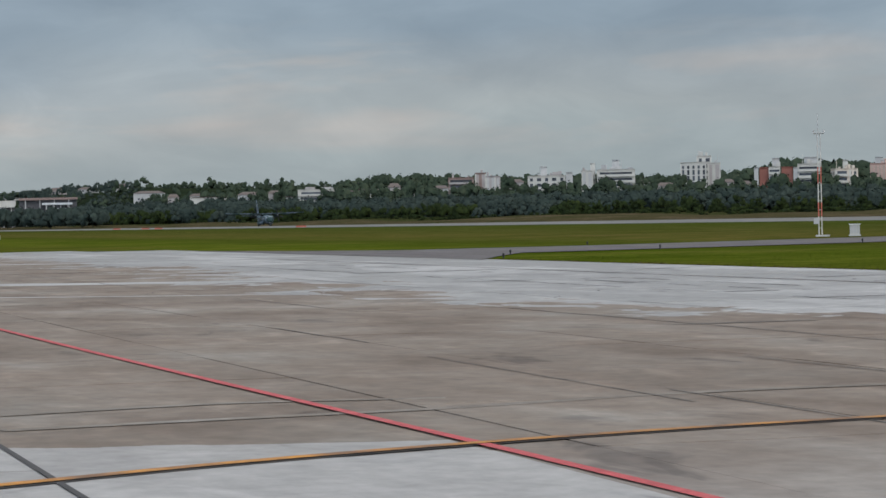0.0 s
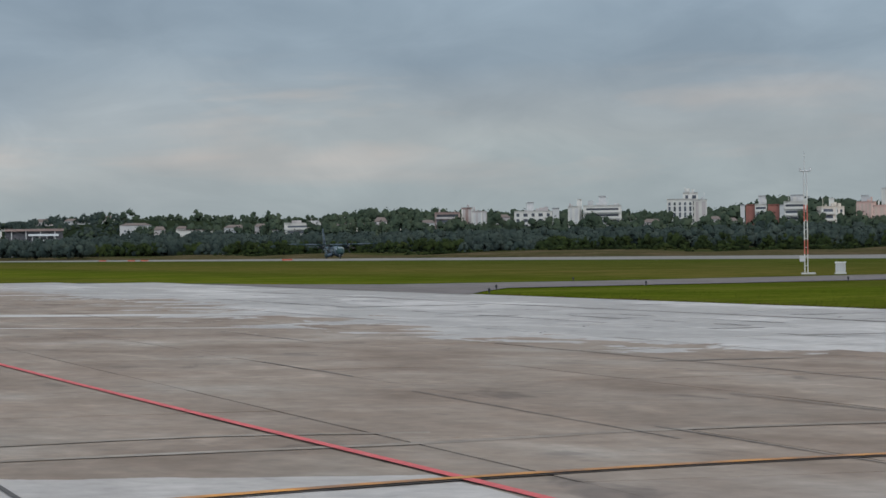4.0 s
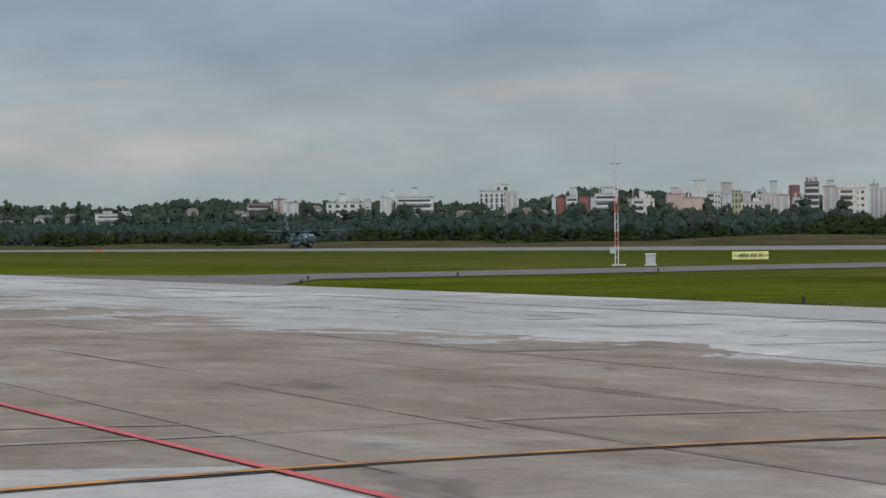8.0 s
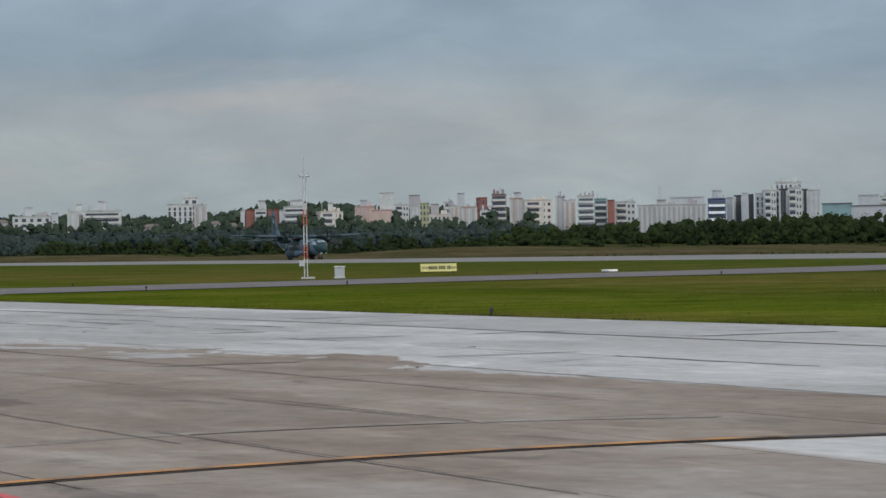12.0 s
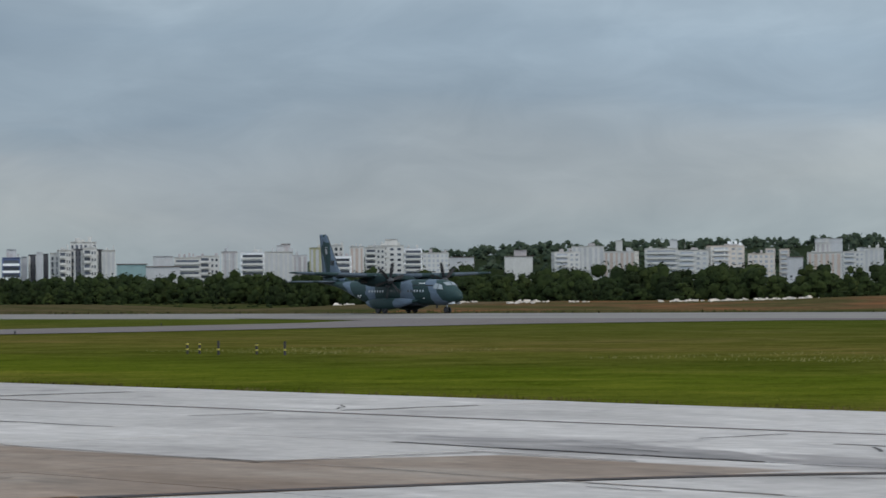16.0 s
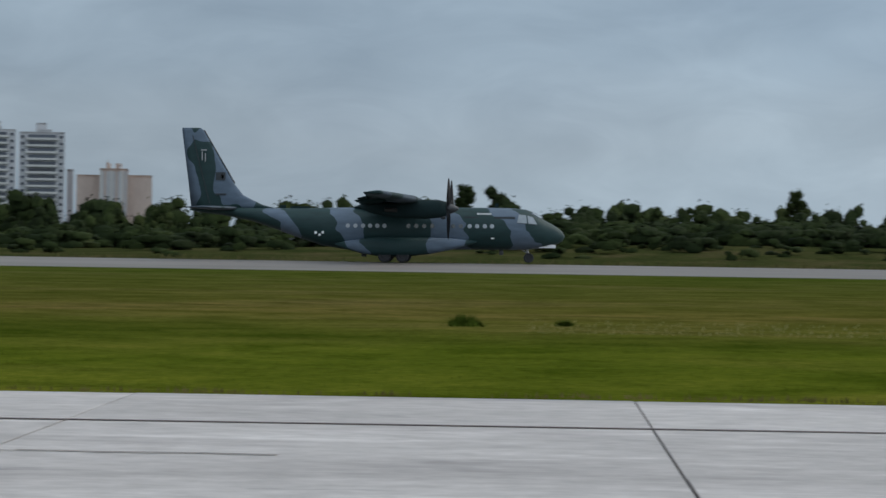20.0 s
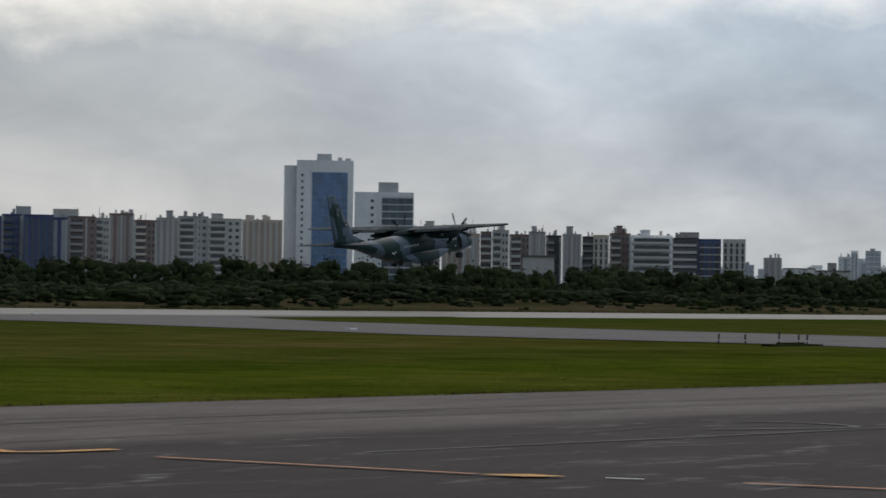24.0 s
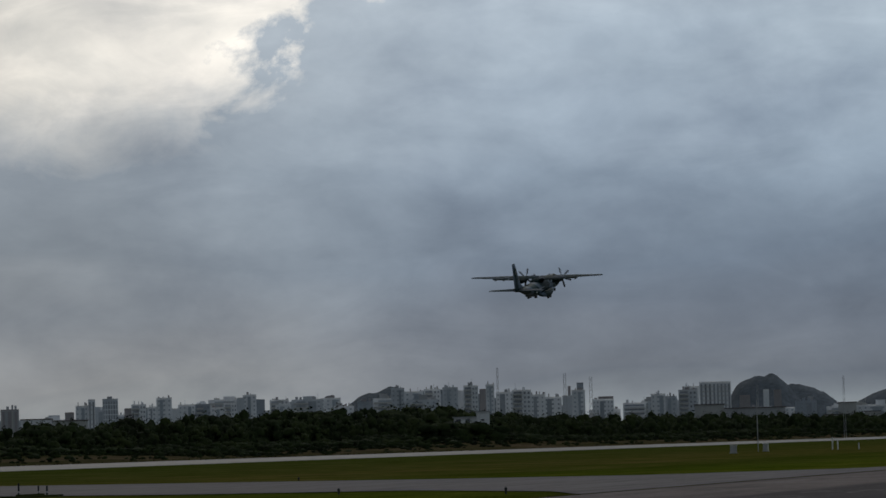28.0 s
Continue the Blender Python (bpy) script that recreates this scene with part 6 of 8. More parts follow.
stripe("lead_line", [(-14.65, 25.7), (-14.2, 26.15)], 0.12, M["orange_paint"], 0.0215, "short bright orange end of a taxi lead-in line")
def seal_joints():
    r = random.Random(12)
    for y, chance in ((23.6, 0.28), (22.2, 0.22), (20.6, 0.45), (17.2, 0.55), (14.5, 0.4), (11.9, 0.4), (9.0, 0.35)):
        x = -120.0
        while x < 5.5:
            n = r.uniform(2.0, 9.0) if y not in (20.6, 23.6, 22.2) else r.uniform(1.2, 4.5)
            if r.random() < chance:
                pts = [(x + n * k / 6, y + 0.03 * math.sin(x * 3 + k * 1.7) + r.uniform(-0.012, 0.012)) for k in range(7) if x + n * k / 6 < 6.2]
                if len(pts) > 2:
                    ob = stripe("crack", pts, r.uniform(0.035, 0.07) if y < 20 or x > -14 else r.uniform(0.05, 0.12), M["faint_joint"] if x > -14 or y < 20 else M["joint"], 0.0065, "dark sealed crack along a slab joint", "crack")
                    ob.parent = APRON
                    for key in ("label", "category", "kind"):
                        del ob[key]
            x += n
    for k in range(40):
        x, y = r.uniform(-95, -12), r.uniform(9, 29)
        pts, a = [(x, y)], r.uniform(-0.5, 0.5) + (math.pi / 2 if r.random() < 0.3 else 0)
        for j in range(r.randint(3, 7)):
            a += r.uniform(-0.5, 0.5)
            pts.append((pts[-1][0] + 0.3 * math.cos(a), pts[-1][1] + 0.3 * math.sin(a)))
        ob = stripe("crack", pts, r.uniform(0.02, 0.05), M["joint"], 0.0068, "", "crack")
        ob.parent = APRON
        for key in ("category", "kind"):
            del ob[key]


def cross_stains():
    """Broken dark dirt along the joints that run away from the runway."""
    r = random.Random(19)
    for x in X_JOINTS[6:20]:
        y = r.uniform(11, 14)
        while y < 30:
            n = r.uniform(0.8, 3.2)
            if r.random() < 0.22:
                pts = [(x + r.uniform(-0.07, 0.07), y + n * k / 5) for k in range(6) if y + n * k / 5 < 30.6]
                if len(pts) > 2:
                    ob = stripe("crack", pts, r.uniform(0.08, 0.26) * (1 if x < -30 else 0.4), M["faint_joint"] if y < 19 else M["joint"], 0.0072, "", "crack")
                    ob.parent = APRON
                    for key in ("category", "kind"):
                        del ob[key]
            y += n


M["faint_joint"] = material("dusty_joint", [(0.40, (0.07, 0.058, 0.05)), (0.50, (0.12, 0.10, 0.085)), (0.62, (0.20, 0.165, 0.14))], 0.8, 0.85, 0.3)
M["asphalt_seam"] = material("worn_asphalt_seam", [(0.36, (0.030, 0.024, 0.022)), (0.5, (0.065, 0.05, 0.046)), (0.62, (0.115, 0.09, 0.082))], 0.35, 0.9, 0.3)
M["seal"] = plain("reddish_joint_seal", (0.075, 0.05, 0.045), 0.8, fine=0.2)
seal_joints()
cross_stains()
stripe("joint_seal", curve([(-125, 25.7), (-79, 25.5), (-62, 25.6), (-45, 25.3), (-30, 25.45), (-20, 25.75), (-5, 26.06), (5.9, 26.1)]), 0.13, M["seal"], 0.0065, "long reddish-brown sealed joint along the apron", "joint")
for pts, w in ((((-46, 14.55), (-28, 14.5)), 0.06), (((-31, 11.65), (-24.6, 11.8)), 0.05), (((-25.6, 8.9), (-17.2, 8.9)), 0.045), (((-33.5, 8.65), (-23.8, 8.5)), 0.04), (((-52, 17.3), (-24.5, 17.05)), 0.06), (((-24.6, 17.0), (-24.5, 19.9)), 0.10), (((-24.6, 19.9), (-21.9, 19.8)), 0.08)):
    stripe("joint_seal", pts, w * 0.7, M["faint_joint"], 0.0078, "black sealed joint between apron slabs", "joint")
M["pale_wear"] = material("pale_rubbed_concrete", [(0.42, (0.175, 0.138, 0.108)), (0.55, (0.215, 0.178, 0.147)), (0.7, (0.255, 0.222, 0.192))], 0.9, 0.8, 0.25, stretch=(0.6, 0.6, 1))
for pts, w in (([(-23.7, 2.6), (-24.0, 4.3), (-24.3, 6.4), (-25.0, 8.5), (-25.2, 10.3), (-25.0, 11.9), (-24.2, 14.0)], 0.26), ([(-25.2, 1.6), (-25.6, 2.8), (-26.1, 4.9), (-25.7, 6.8)], 0.20)):
    stripe("rubbed_track", curve(pts), w, M["pale_wear"], 0.0045, "pale rubbed wheel track across stained concrete")
M["pale_slab"] = material("pale_rubbed_slab", [(0.36, (0.21, 0.19, 0.172)), (0.46, (0.36, 0.335, 0.315)), (0.6, (0.44, 0.41, 0.39))], 0.35, 0.6, 0.25, stretch=(1.4, 0.25, 1))
for pts, w in (([(-92, 1.5), (-85.6, 8.3), (-82.7, 11.0), (-80.2, 14.5), (-79.2, 16.3)], 2.6), ([(-131, 13.5), (-124.5, 21.6), (-115.1, 25.2)], 1.8), ([(-70, 6.5), (-66.5, 10.5), (-64.5, 13.5)], 0.5)):
    stripe("rubbed_track", curve(pts), w, M["pale_slab"], 0.0045, "broad pale rubbed track across stained concrete")
stripe("crack_line", [(-40, 2.32), (-21.5, 2.4), (-17.6, 2.4), (-9, 2.5)], 0.05, M["joint"], 0.0095, "black sealed joint in the concrete", "joint")
for a, b in (((-13.65, 25.95), (-12.75, 24.4)), ((-12.3, 23.6), (-11.9, 22.75)), ((-11.5, 22.0), (-10.9, 20.75)), ((-10.6, 20.0), (-10.1, 19.0)), ((-9.8, 18.3), (-9.35, 17.3)), ((-9.1, 16.5), (-8.7, 15.5))):
    stripe("dash_border", [a, b], 0.36, M["black_paint"], 0.009, "black border of a painted dash")
    stripe("dash", [a, b], 0.14, M["yellow_paint"], 0.0175, "yellow painted dash of a curved lane line")
stripe("arrow_body", [(-14.3, 21.7), (-14.2, 22.5), (-13.98, 23.3)], 0.36, M["yellow_paint"], 0.0095, "broad yellow body of a painted arrow on pale concrete")
for pts, w, z in (([(-14.75, 20.75), (-13.85, 21.25), (-13.75, 22.4), (-13.8, 23.5)], 0.13, 0.0175), ([(-14.6, 23.25), (-13.85, 23.5)], 0.13, 0.0215), ([(-14.55, 23.15), (-13.95, 21.6)], 0.2, 0.0255), ([(-14.8, 21.2), (-14.72, 22.1), (-14.55, 23.2)], 0.06, 0.0135)):
    stripe("arrow_mark", pts, w, M["yellow_paint"], z, "stroke of a yellow painted figure on pale concrete")
for pts, w in (([(6.6, 25.2), (16.6, 25.5), (24.2, 26.0), (31, 26.0), (60, 25.2), (90, 24.6)], 0.13), ([(12.5, 23.6), (15.2, 23.3), (18.3, 22.9), (21.1, 22.8), (27, 22.9)], 0.08), ([(28, 24.7), (37.7, 24.4), (46.4, 24.0), (58.2, 23.8), (80, 23.2)], 0.11),
               ([(11.7, 20.5), (11.9, 18.1), (12.2, 15.9), (12.3, 14.3), (12.4, 10.0)], 0.09), ([(14.9, 21.9), (15.3, 18.0), (15.5, 14.0), (16.3, 10.0)], 0.05), ([(26.0, 21.3), (30.1, 20.2), (33.0, 20.5), (36, 20.3)], 0.06)):
    stripe("seam_line", curve(pts), w * 0.75, M["asphalt_seam"], 0.013, "dark sealed seam on grey asphalt")
for pts, w in (([(32.5, 19.6), (34.6, 18.7), (35.4, 19.8), (34.9, 21.2)], 0.16), ([(43.0, 21.6), (45.2, 20.4), (48.0, 20.2)], 0.15), ([(24.5, 19.0), (30.5, 18.6), (38, 18.2)], 0.10), ([(9.4, 17.2), (10.4, 16.2), (10.7, 15.0), (10.5, 13.9)], 0.12)):
    stripe("tyre_scuff", curve(pts), w, M["scuff"], 0.011, "pale curved tyre scuff on dark asphalt")
stripe("vee_mark", [(22.3, 23.25), (21.9, 22.15), (21.6, 21.3), (22.0, 21.05), (22.8, 20.95)], 0.23, M["yellow_paint"], 0.017, "yellow painted vee on dark asphalt")
stripe("thin_line", [(22.05, 19.7), (22.15, 17.6), (22.2, 15.9)], 0.10, M["line_orange"], 0.017, "thin red-orange line on dark asphalt")
tagged(link_mesh("arrow_head", arrow_shape((22.12, 15.85), (22.5, 15.08), 0.42), M["yellow_paint"]), "solid yellow arrowhead on dark asphalt", "marking", kind="structure")
stripe("thin_line", [(22.95, 13.5), (23.3, 11.6), (23.7, 9.6), (24.6, 5.0)], 0.10, M["line_orange"], 0.017, "thin red-orange line on dark asphalt")
stripe("white_dash", [(22.62, 14.75), (22.72, 14.4)], 0.07, M["white"], 0.017, "short white dash on dark asphalt")

# ---------------- aircraft ----------------
def camo(name, kind):
    """Two-tone camouflage: wavy-edged bands of dark green and blue-grey."""
    m = bpy.data.materials.new(name)
    m.use_nodes = True
    t = m.node_tree
    b = t.nodes["Principled BSDF"]
    vec = t.nodes.new("ShaderNodeTexCoord").outputs["Object"]
    sep = t.nodes.new("ShaderNodeSeparateXYZ")
    t.links.new(vec, sep.inputs[0])
    wav = noise_tex(t, vec, 0.55, 2.0, 0.4)
    green, blue = (0.015, 0.038, 0.038), (0.094, 0.128, 0.170)
    if kind == "body":
        pos = calc(t, "ADD", calc(t, "MULTIPLY", calc(t, "ADD", calc(t, "ADD", sep.outputs["X"], calc(t, "MULTIPLY", sep.outputs["Z"], 0.45)), 12.9), 1 / 26.0), calc(t, "MULTIPLY", calc(t, "SUBTRACT", wav, 0.5), 0.12))
        # the long dark band amidships is camouflage and painted under-wing shade in one
        fac = ramp(t, pos, [(0.0, (0, 0, 0)), (0.238, (1, 1, 1)), (0.285, (0, 0, 0)), (0.402, (1, 1, 1)), (0.448, (0, 0, 0)), (0.612, (1, 1, 1)), (0.70, (0, 0, 0)), (0.787, (1, 1, 1)), (0.85, (0, 0, 0))])
        t.nodes[-1].color_ramp.interpolation = "CONSTANT"
    else:
        pos = noise_tex(t, vec, 0.5, 1.5, 0.4, (1, 1, 0.7), (3.1, 0.4, 1.9))
        fac = ramp(t, pos, [(0.0, (0, 0, 0)), (0.5, (1, 1, 1))])
        t.nodes[-1].color_ramp.interpolation = "CONSTANT"
    if kind == "wing":
        green, blue = (0.016, 0.034, 0.036), (0.060, 0.080, 0.102)
    col = mixc(t, fac, green, blue)
    grime = noise_tex(t, vec, 2.2, 5.0, 0.6, (0.4, 1, 1.6))
    col = mixc(t, 1.0, col, ramp(t, grime, [(0.3, (0.82, 0.82, 0.82)), (0.7, (1.12, 1.12, 1.12))]), "MULTIPLY")
    t.links.new(col, b.inputs["Base Color"])
    b.inputs["Roughness"].default_value, b.inputs["Specular IOR Level"].default_value = (0.75, 0.18) if kind == "wing" else (0.55, 0.25)
    return m


M["camo"] = camo("camouflage_paint", "body")
M["camo_fin"] = camo("camouflage_paint_tail", "fin")
M["camo_wing"] = camo("camouflage_paint_wing", "wing")
# cockpit glass colour is lightened to stand for reflected sky
M["pilot_pane"] = material("cockpit_side_glass", [(0.3, (0.16, 0.19, 0.21)), (0.7, (0.26, 0.29, 0.31))], 1.5, 0.15, spec=0.6)
M["hull_dark"] = plain("dark_green_paint", (0.012, 0.024, 0.025), 0.8, spec=0.1)
M["exhaust"] = plain("sooty_metal", (0.04, 0.038, 0.036), 0.5, 0.5)
# pale cabin glass, the sky's reflection put into its colour
M["cabin_pane"] = material("cabin_window", [(0.3, (0.30, 0.33, 0.36)), (0.7, (0.42, 0.45, 0.48))], 2.0, 0.2, spec=0.6)
M["screen"] = material("cockpit_glass", [(0.3, (0.03, 0.04, 0.05)), (0.7, (0.06, 0.07, 0.08))], 1.0, 0.07, spec=0.8)
M["bar_dark"] = plain("dark_lettering_paint", (0.02, 0.025, 0.03), 0.5)
M["blade_paint"] = plain("propeller_blade_paint", (0.018, 0.018, 0.02), 0.6, spec=0.15)


def loft(sections, mat, name, parent, n=28, power=2.4, smooth=True, label="", cap=True):
    """A body through rounded sections of (x, centre y, centre z, half width, half height)."""
    bm = bmesh.new()
    rings = []
    for x, cy, cz, w, h in sections:
        ring = []
        for k in range(n):
            a = 2 * math.pi * k / n
            c, s = math.cos(a), math.sin(a)
            ring.append(bm.verts.new((x, cy + w * math.copysign(abs(c) ** (2 / power), c), cz + h * math.copysign(abs(s) ** (2 / power), s))))
        rings.append(ring)
    for a, b in zip(rings, rings[1:]):
        for k in range(n):
            bm.faces.new((a[k], a[(k + 1) % n], b[(k + 1) % n], b[k]))
    if cap:
        bm.faces.new(rings[0])
        bm.faces.new(rings[-1][::-1])
    bmesh.ops.recalc_face_normals(bm, faces=bm.faces)
    return part(name, bm, mat, parent, label, smooth)


def foil(sections, name, mat, parent, label="", upright=False):
    """A wing through aerofoil sections of (span, leading x, trailing x, z, thickness); upright makes it a fin."""
    shape = [(0, 0), (0.03, 0.32), (0.12, 0.46), (0.3, 0.5), (0.55, 0.36), (0.8, 0.16), (1, 0.02), (0.8, -0.14), (0.55, -0.3), (0.3, -0.42), (0.12, -0.38), (0.03, -0.24)]
    bm = bmesh.new()
    rings = []
    for sp, le, te, z, th in sections:
        ring = []
        for u, v in shape:
            x = le + (te - le) * u
            ring.append(bm.verts.new((x, v * th, sp) if upright else (x, sp, z + v * th)))
        rings.append(ring)
    n = len(shape)
    for a, b in zip(rings, rings[1:]):
        for k in range(n):
            bm.faces.new((a[k], a[(k + 1) % n], b[(k + 1) % n], b[k]))
    bm.faces.new(rings[0])
    bm.faces.new(rings[-1][::-1])
    bmesh.ops.recalc_face_normals(bm, faces=bm.faces)
    return part(name, bm, mat, parent, label, True)


def ring_wheel(r, w, parent, name="wheel"):
    """A wheel about the y axis: rounded tyre with a hub on each side."""
    bm = bmesh.new()
    prof = [(0.55 * r, -w / 2), (0.86 * r, -w / 2), (0.97 * r, -w * 0.36), (r, -w * 0.12), (r, w * 0.12), (0.97 * r, w * 0.36), (0.86 * r, w / 2), (0.55 * r, w / 2)]
    n = 24
    rings = [[bm.verts.new((q * math.cos(2 * math.pi * k / n), y, q * math.sin(2 * math.pi * k / n))) for k in range(n)] for q, y in prof]
    for a, b in zip(rings, rings[1:] + rings[:1]):
        for k in range(n):
            bm.faces.new((a[k], a[(k + 1) % n], b[(k + 1) % n], b[k]))
    bmesh.ops.recalc_face_normals(bm, faces=bm.faces)
    tyre = part(name, bm, M["rubber"], parent, "black rubber tyre", True)
    bm = bmesh.new()
    add_tube(bm, (0, -w * 0.42, 0), (0, w * 0.42, 0), 0.56 * r, n=16)
    for k in range(5):
        a = 2 * math.pi * k / 5
        add_tube(bm, (0.33 * r * math.cos(a), -w * 0.47, 0.33 * r * math.sin(a)), (0.33 * r * math.cos(a), w * 0.47, 0.33 * r * math.sin(a)), 0.08 * r, n=6)
    part("rim", bm, M["rubber"], tyre, "dark metal rim")
    return tyre


SPINNERS, WHEELS = [], []
NOSE = [6.8, 7.6, 8.3, 8.75, 9.1, 9.45]


def build_aircraft():
    air = tagged(empty("transport_aircraft", pose(0, 0, 0)), "twin-propeller military transport aircraft in green and blue-grey camouflage", "aircraft")
    loft([(-13.0, 0, 3.30, 0.05, 0.05), (-12.6, 0, 3.28, 0.22, 0.13), (-10.8, 0, 3.18, 0.52, 0.26), (-9.0, 0, 2.98, 0.84, 0.42), (-7.5, 0, 2.72, 1.08, 0.67), (-6.0, 0, 2.45, 1.23, 0.95), (-4.6, 0, 2.24, 1.31, 1.18),
          (-3.2, 0, 2.13, 1.35, 1.32), (0, 0, 2.13, 1.36, 1.34), (5.5, 0, 2.15, 1.36, 1.33), (6.8, 0, 2.14, 1.35, 1.32), (7.6, 0, 2.13, 1.33, 1.31), (8.3, 0, 2.10, 1.25, 1.26), (8.75, 0, 2.04, 1.15, 1.16), (9.1, 0, 1.95, 1.04, 1.02), (9.45, 0, 1.84, 0.90, 0.86),
          (9.95, 0, 1.76, 0.72, 0.68), (10.35, 0, 1.70, 0.50, 0.48), (10.6, 0, 1.68, 0.26, 0.26), (10.72, 0, 1.68, 0.04, 0.04)], M["camo"], "fuselage", air, n=40, power=2.25)
    # wing roots, gear fairings
    loft([(-2.6, 0, 3.45, 0.5, 0.05), (-1.7, 0, 3.55, 0.95, 0.28), (0.2, 0, 3.62, 1.1, 0.36), (1.9, 0, 3.55, 0.95, 0.26), (2.7, 0, 3.45, 0.5, 0.05)], M["hull_dark"], "wing_fairing", air, n=20)
    for s, side in ((-1, "right"), (1, "left")):
        # the dark camouflage band on the fairing also paints the wing's shade
        loft([(-3.7, s * 1.22, 1.15, 0.05, 0.05), (-3.0, s * 1.36, 1.08, 0.34, 0.26), (-2.0, s * 1.56, 1.02, 0.54, 0.46), (-0.9, s * 1.68, 0.98, 0.62, 0.60), (0.9, s * 1.68, 0.98, 0.62, 0.60), (2.2, s * 1.58, 1.05, 0.52, 0.52),
              (3.6, s * 1.40, 1.18, 0.34, 0.36), (5.2, s * 1.24, 1.32, 0.05, 0.05)], M["camo"], "gear_fairing", air, n=28, power=2.6, label="camouflaged landing gear fairing")
        foil([(s * 0.2, 1.65, -1.35, 3.84, 0.56), (s * 4.6, 1.62, -1.35, 3.92, 0.54), (s * 8.8, 0.75, -1.34, 4.05, 0.42), (s * 12.6, -0.12, -1.32, 4.20, 0.26), (s * 12.9, -0.3, -1.25, 4.22, 0.18)], "wing", M["camo_wing"], air, "dark camouflaged high wing")
        # flaps and their hinge fairings
        for a, b in ((1.9, 5.2), (5.4, 8.4)):
            za, zb = (float(np.interp(q, [0.2, 4.6, 8.8], [3.80, 3.88, 4.02])) for q in (a, b))
            bm = bmesh.new()
            q = [bm.verts.new((x, s * yy, z)) for x, yy, z in ((-1.30, a, za), (-1.30, b, zb), (-1.92, b, zb - 0.10), (-1.92, a, za - 0.10), (-1.30, a, za + 0.08), (-1.30, b, zb + 0.08), (-1.92, b, zb - 0.08), (-1.92, a, za - 0.08))]
            for f in ((0, 1, 2, 3), (4, 5, 6, 7), (0, 1, 5, 4), (1, 2, 6, 5), (2, 3, 7, 6), (3, 0, 4, 7)):
                bm.faces.new([q[k] for k in f])
            bmesh.ops.recalc_face_normals(bm, faces=bm.faces)
            part("flap", bm, M["hull_dark"], air)
        for yy in (2.9, 6.3, 7.9):
            zf = float(np.interp(yy, [0.2, 4.6, 8.8], [3.84, 3.92, 4.05])) - 0.20
            loft([(-2.1, s * yy, zf - 0.03, 0.03, 0.03), (-1.6, s * yy, zf - 0.06, 0.07, 0.11), (-0.7, s * yy, zf - 0.02, 0.07, 0.11), (-0.2, s * yy, zf + 0.06, 0.02, 0.03)], M["hull_dark"], "hinge_fairing", air, n=8)
        loft([(-2.0, s * 3.55, 3.42, 0.06, 0.08), (-1.2, s * 3.55, 3.38, 0.32, 0.34), (0.4, s * 3.55, 3.33, 0.50, 0.55), (2.0, s * 3.55, 3.32, 0.54, 0.60), (2.9, s * 3.55, 3.34, 0.50, 0.56), (3.34, s * 3.55, 3.36, 0.40, 0.44)],
             M["hull_dark"], "nacelle", air, n=24)
        loft([(3.02, s * 3.55, 2.82, 0.24, 0.10), (3.3, s * 3.55, 2.82, 0.26, 0.12)], M["dark"], "intake", air, n=14)
        part("exhaust", tubes(((0.3, s * 4.0, 3.25), (-0.45, s * 4.2, 3.3), 0.13)), M["exhaust"], air)
        foil([(s * 0.1, -9.9, -12.95, 3.36, 0.30), (s * 4.9, -11.25, -12.75, 3.40, 0.16), (s * 5.3, -11.5, -12.7, 3.40, 0.08)], "tailplane", M["camo_wing"], air, "dark camouflaged tailplane")
        # propellers
        hub = loft([(-0.12, 0, 0, 0.33, 0.33), (0.1, 0, 0, 0.32, 0.32), (0.35, 0, 0, 0.24, 0.24), (0.55, 0, 0, 0.12, 0.12), (0.64, 0, 0, 0.02, 0.02)], M["dark"], "propeller", air, n=16, power=2.0, label="dark six-bladed propeller")
        hub.location = (3.48, s * 3.55, 3.36)
        for k in range(6):
            bm = bmesh.new()
            prev = None
            for q, c, tw in ((0.24, 0.10, 62), (0.55, 0.15, 48), (1.1, 0.19, 34), (1.6, 0.17, 26), (1.85, 0.12, 22), (1.95, 0.05, 20)):
                ca, sa = math.cos(radians(tw)), math.sin(radians(tw))
                cur = [bm.verts.new((u * c * sa + v * ca, u * c * ca - v * sa, q)) for u, v in ((-1, 0), (0, 0.035), (1, 0), (0, -0.02))]
                if prev:
                    for j in range(4):
                        bm.faces.new((prev[j], prev[(j + 1) % 4], cur[(j + 1) % 4], cur[j]))
                else:
                    bm.faces.new(cur)
                prev = cur
            bm.faces.new(prev[::-1])
            bmesh.ops.recalc_face_normals(bm, faces=bm.faces)
            bmesh.ops.rotate(bm, cent=(0, 0, 0), matrix=Matrix.Rotation(radians(60 * k), 3, "X"), verts=bm.verts)
            part("blade", bm, M["blade_paint"], hub)
        SPINNERS.append((hub, s))
        # main gear: two wheels in line on each side
        part("gear_leg", tubes(((-0.53, s * 1.72, 0.42), (0.0, s * 1.55, 0.85), 0.09), ((0.53, s * 1.72, 0.42), (0.0, s * 1.55, 0.85), 0.09), ((-0.53, s * 1.6, 0.42), (-0.53, s * 2.0, 0.42), 0.06), ((0.53, s * 1.6, 0.42), (0.53, s * 2.0, 0.42), 0.06)), M["steel"], air)
        for x in (-0.56, 0.56):
            w = ring_wheel(0.42, 0.30, air)
            w.location = (x, s * 1.97, 0.42)
            WHEELS.append((w, 0.42))
        # cabin windows; dark glass amidships paints the wing's shade on them
        for x in (-2.9, -2.42, -1.95, -1.5, -1.05, -0.6, 0.9, 1.4, 1.9, 2.4, 3.7, 4.2, 4.75, 5.22, 5.7, 6.15):
            bm = bmesh.new()
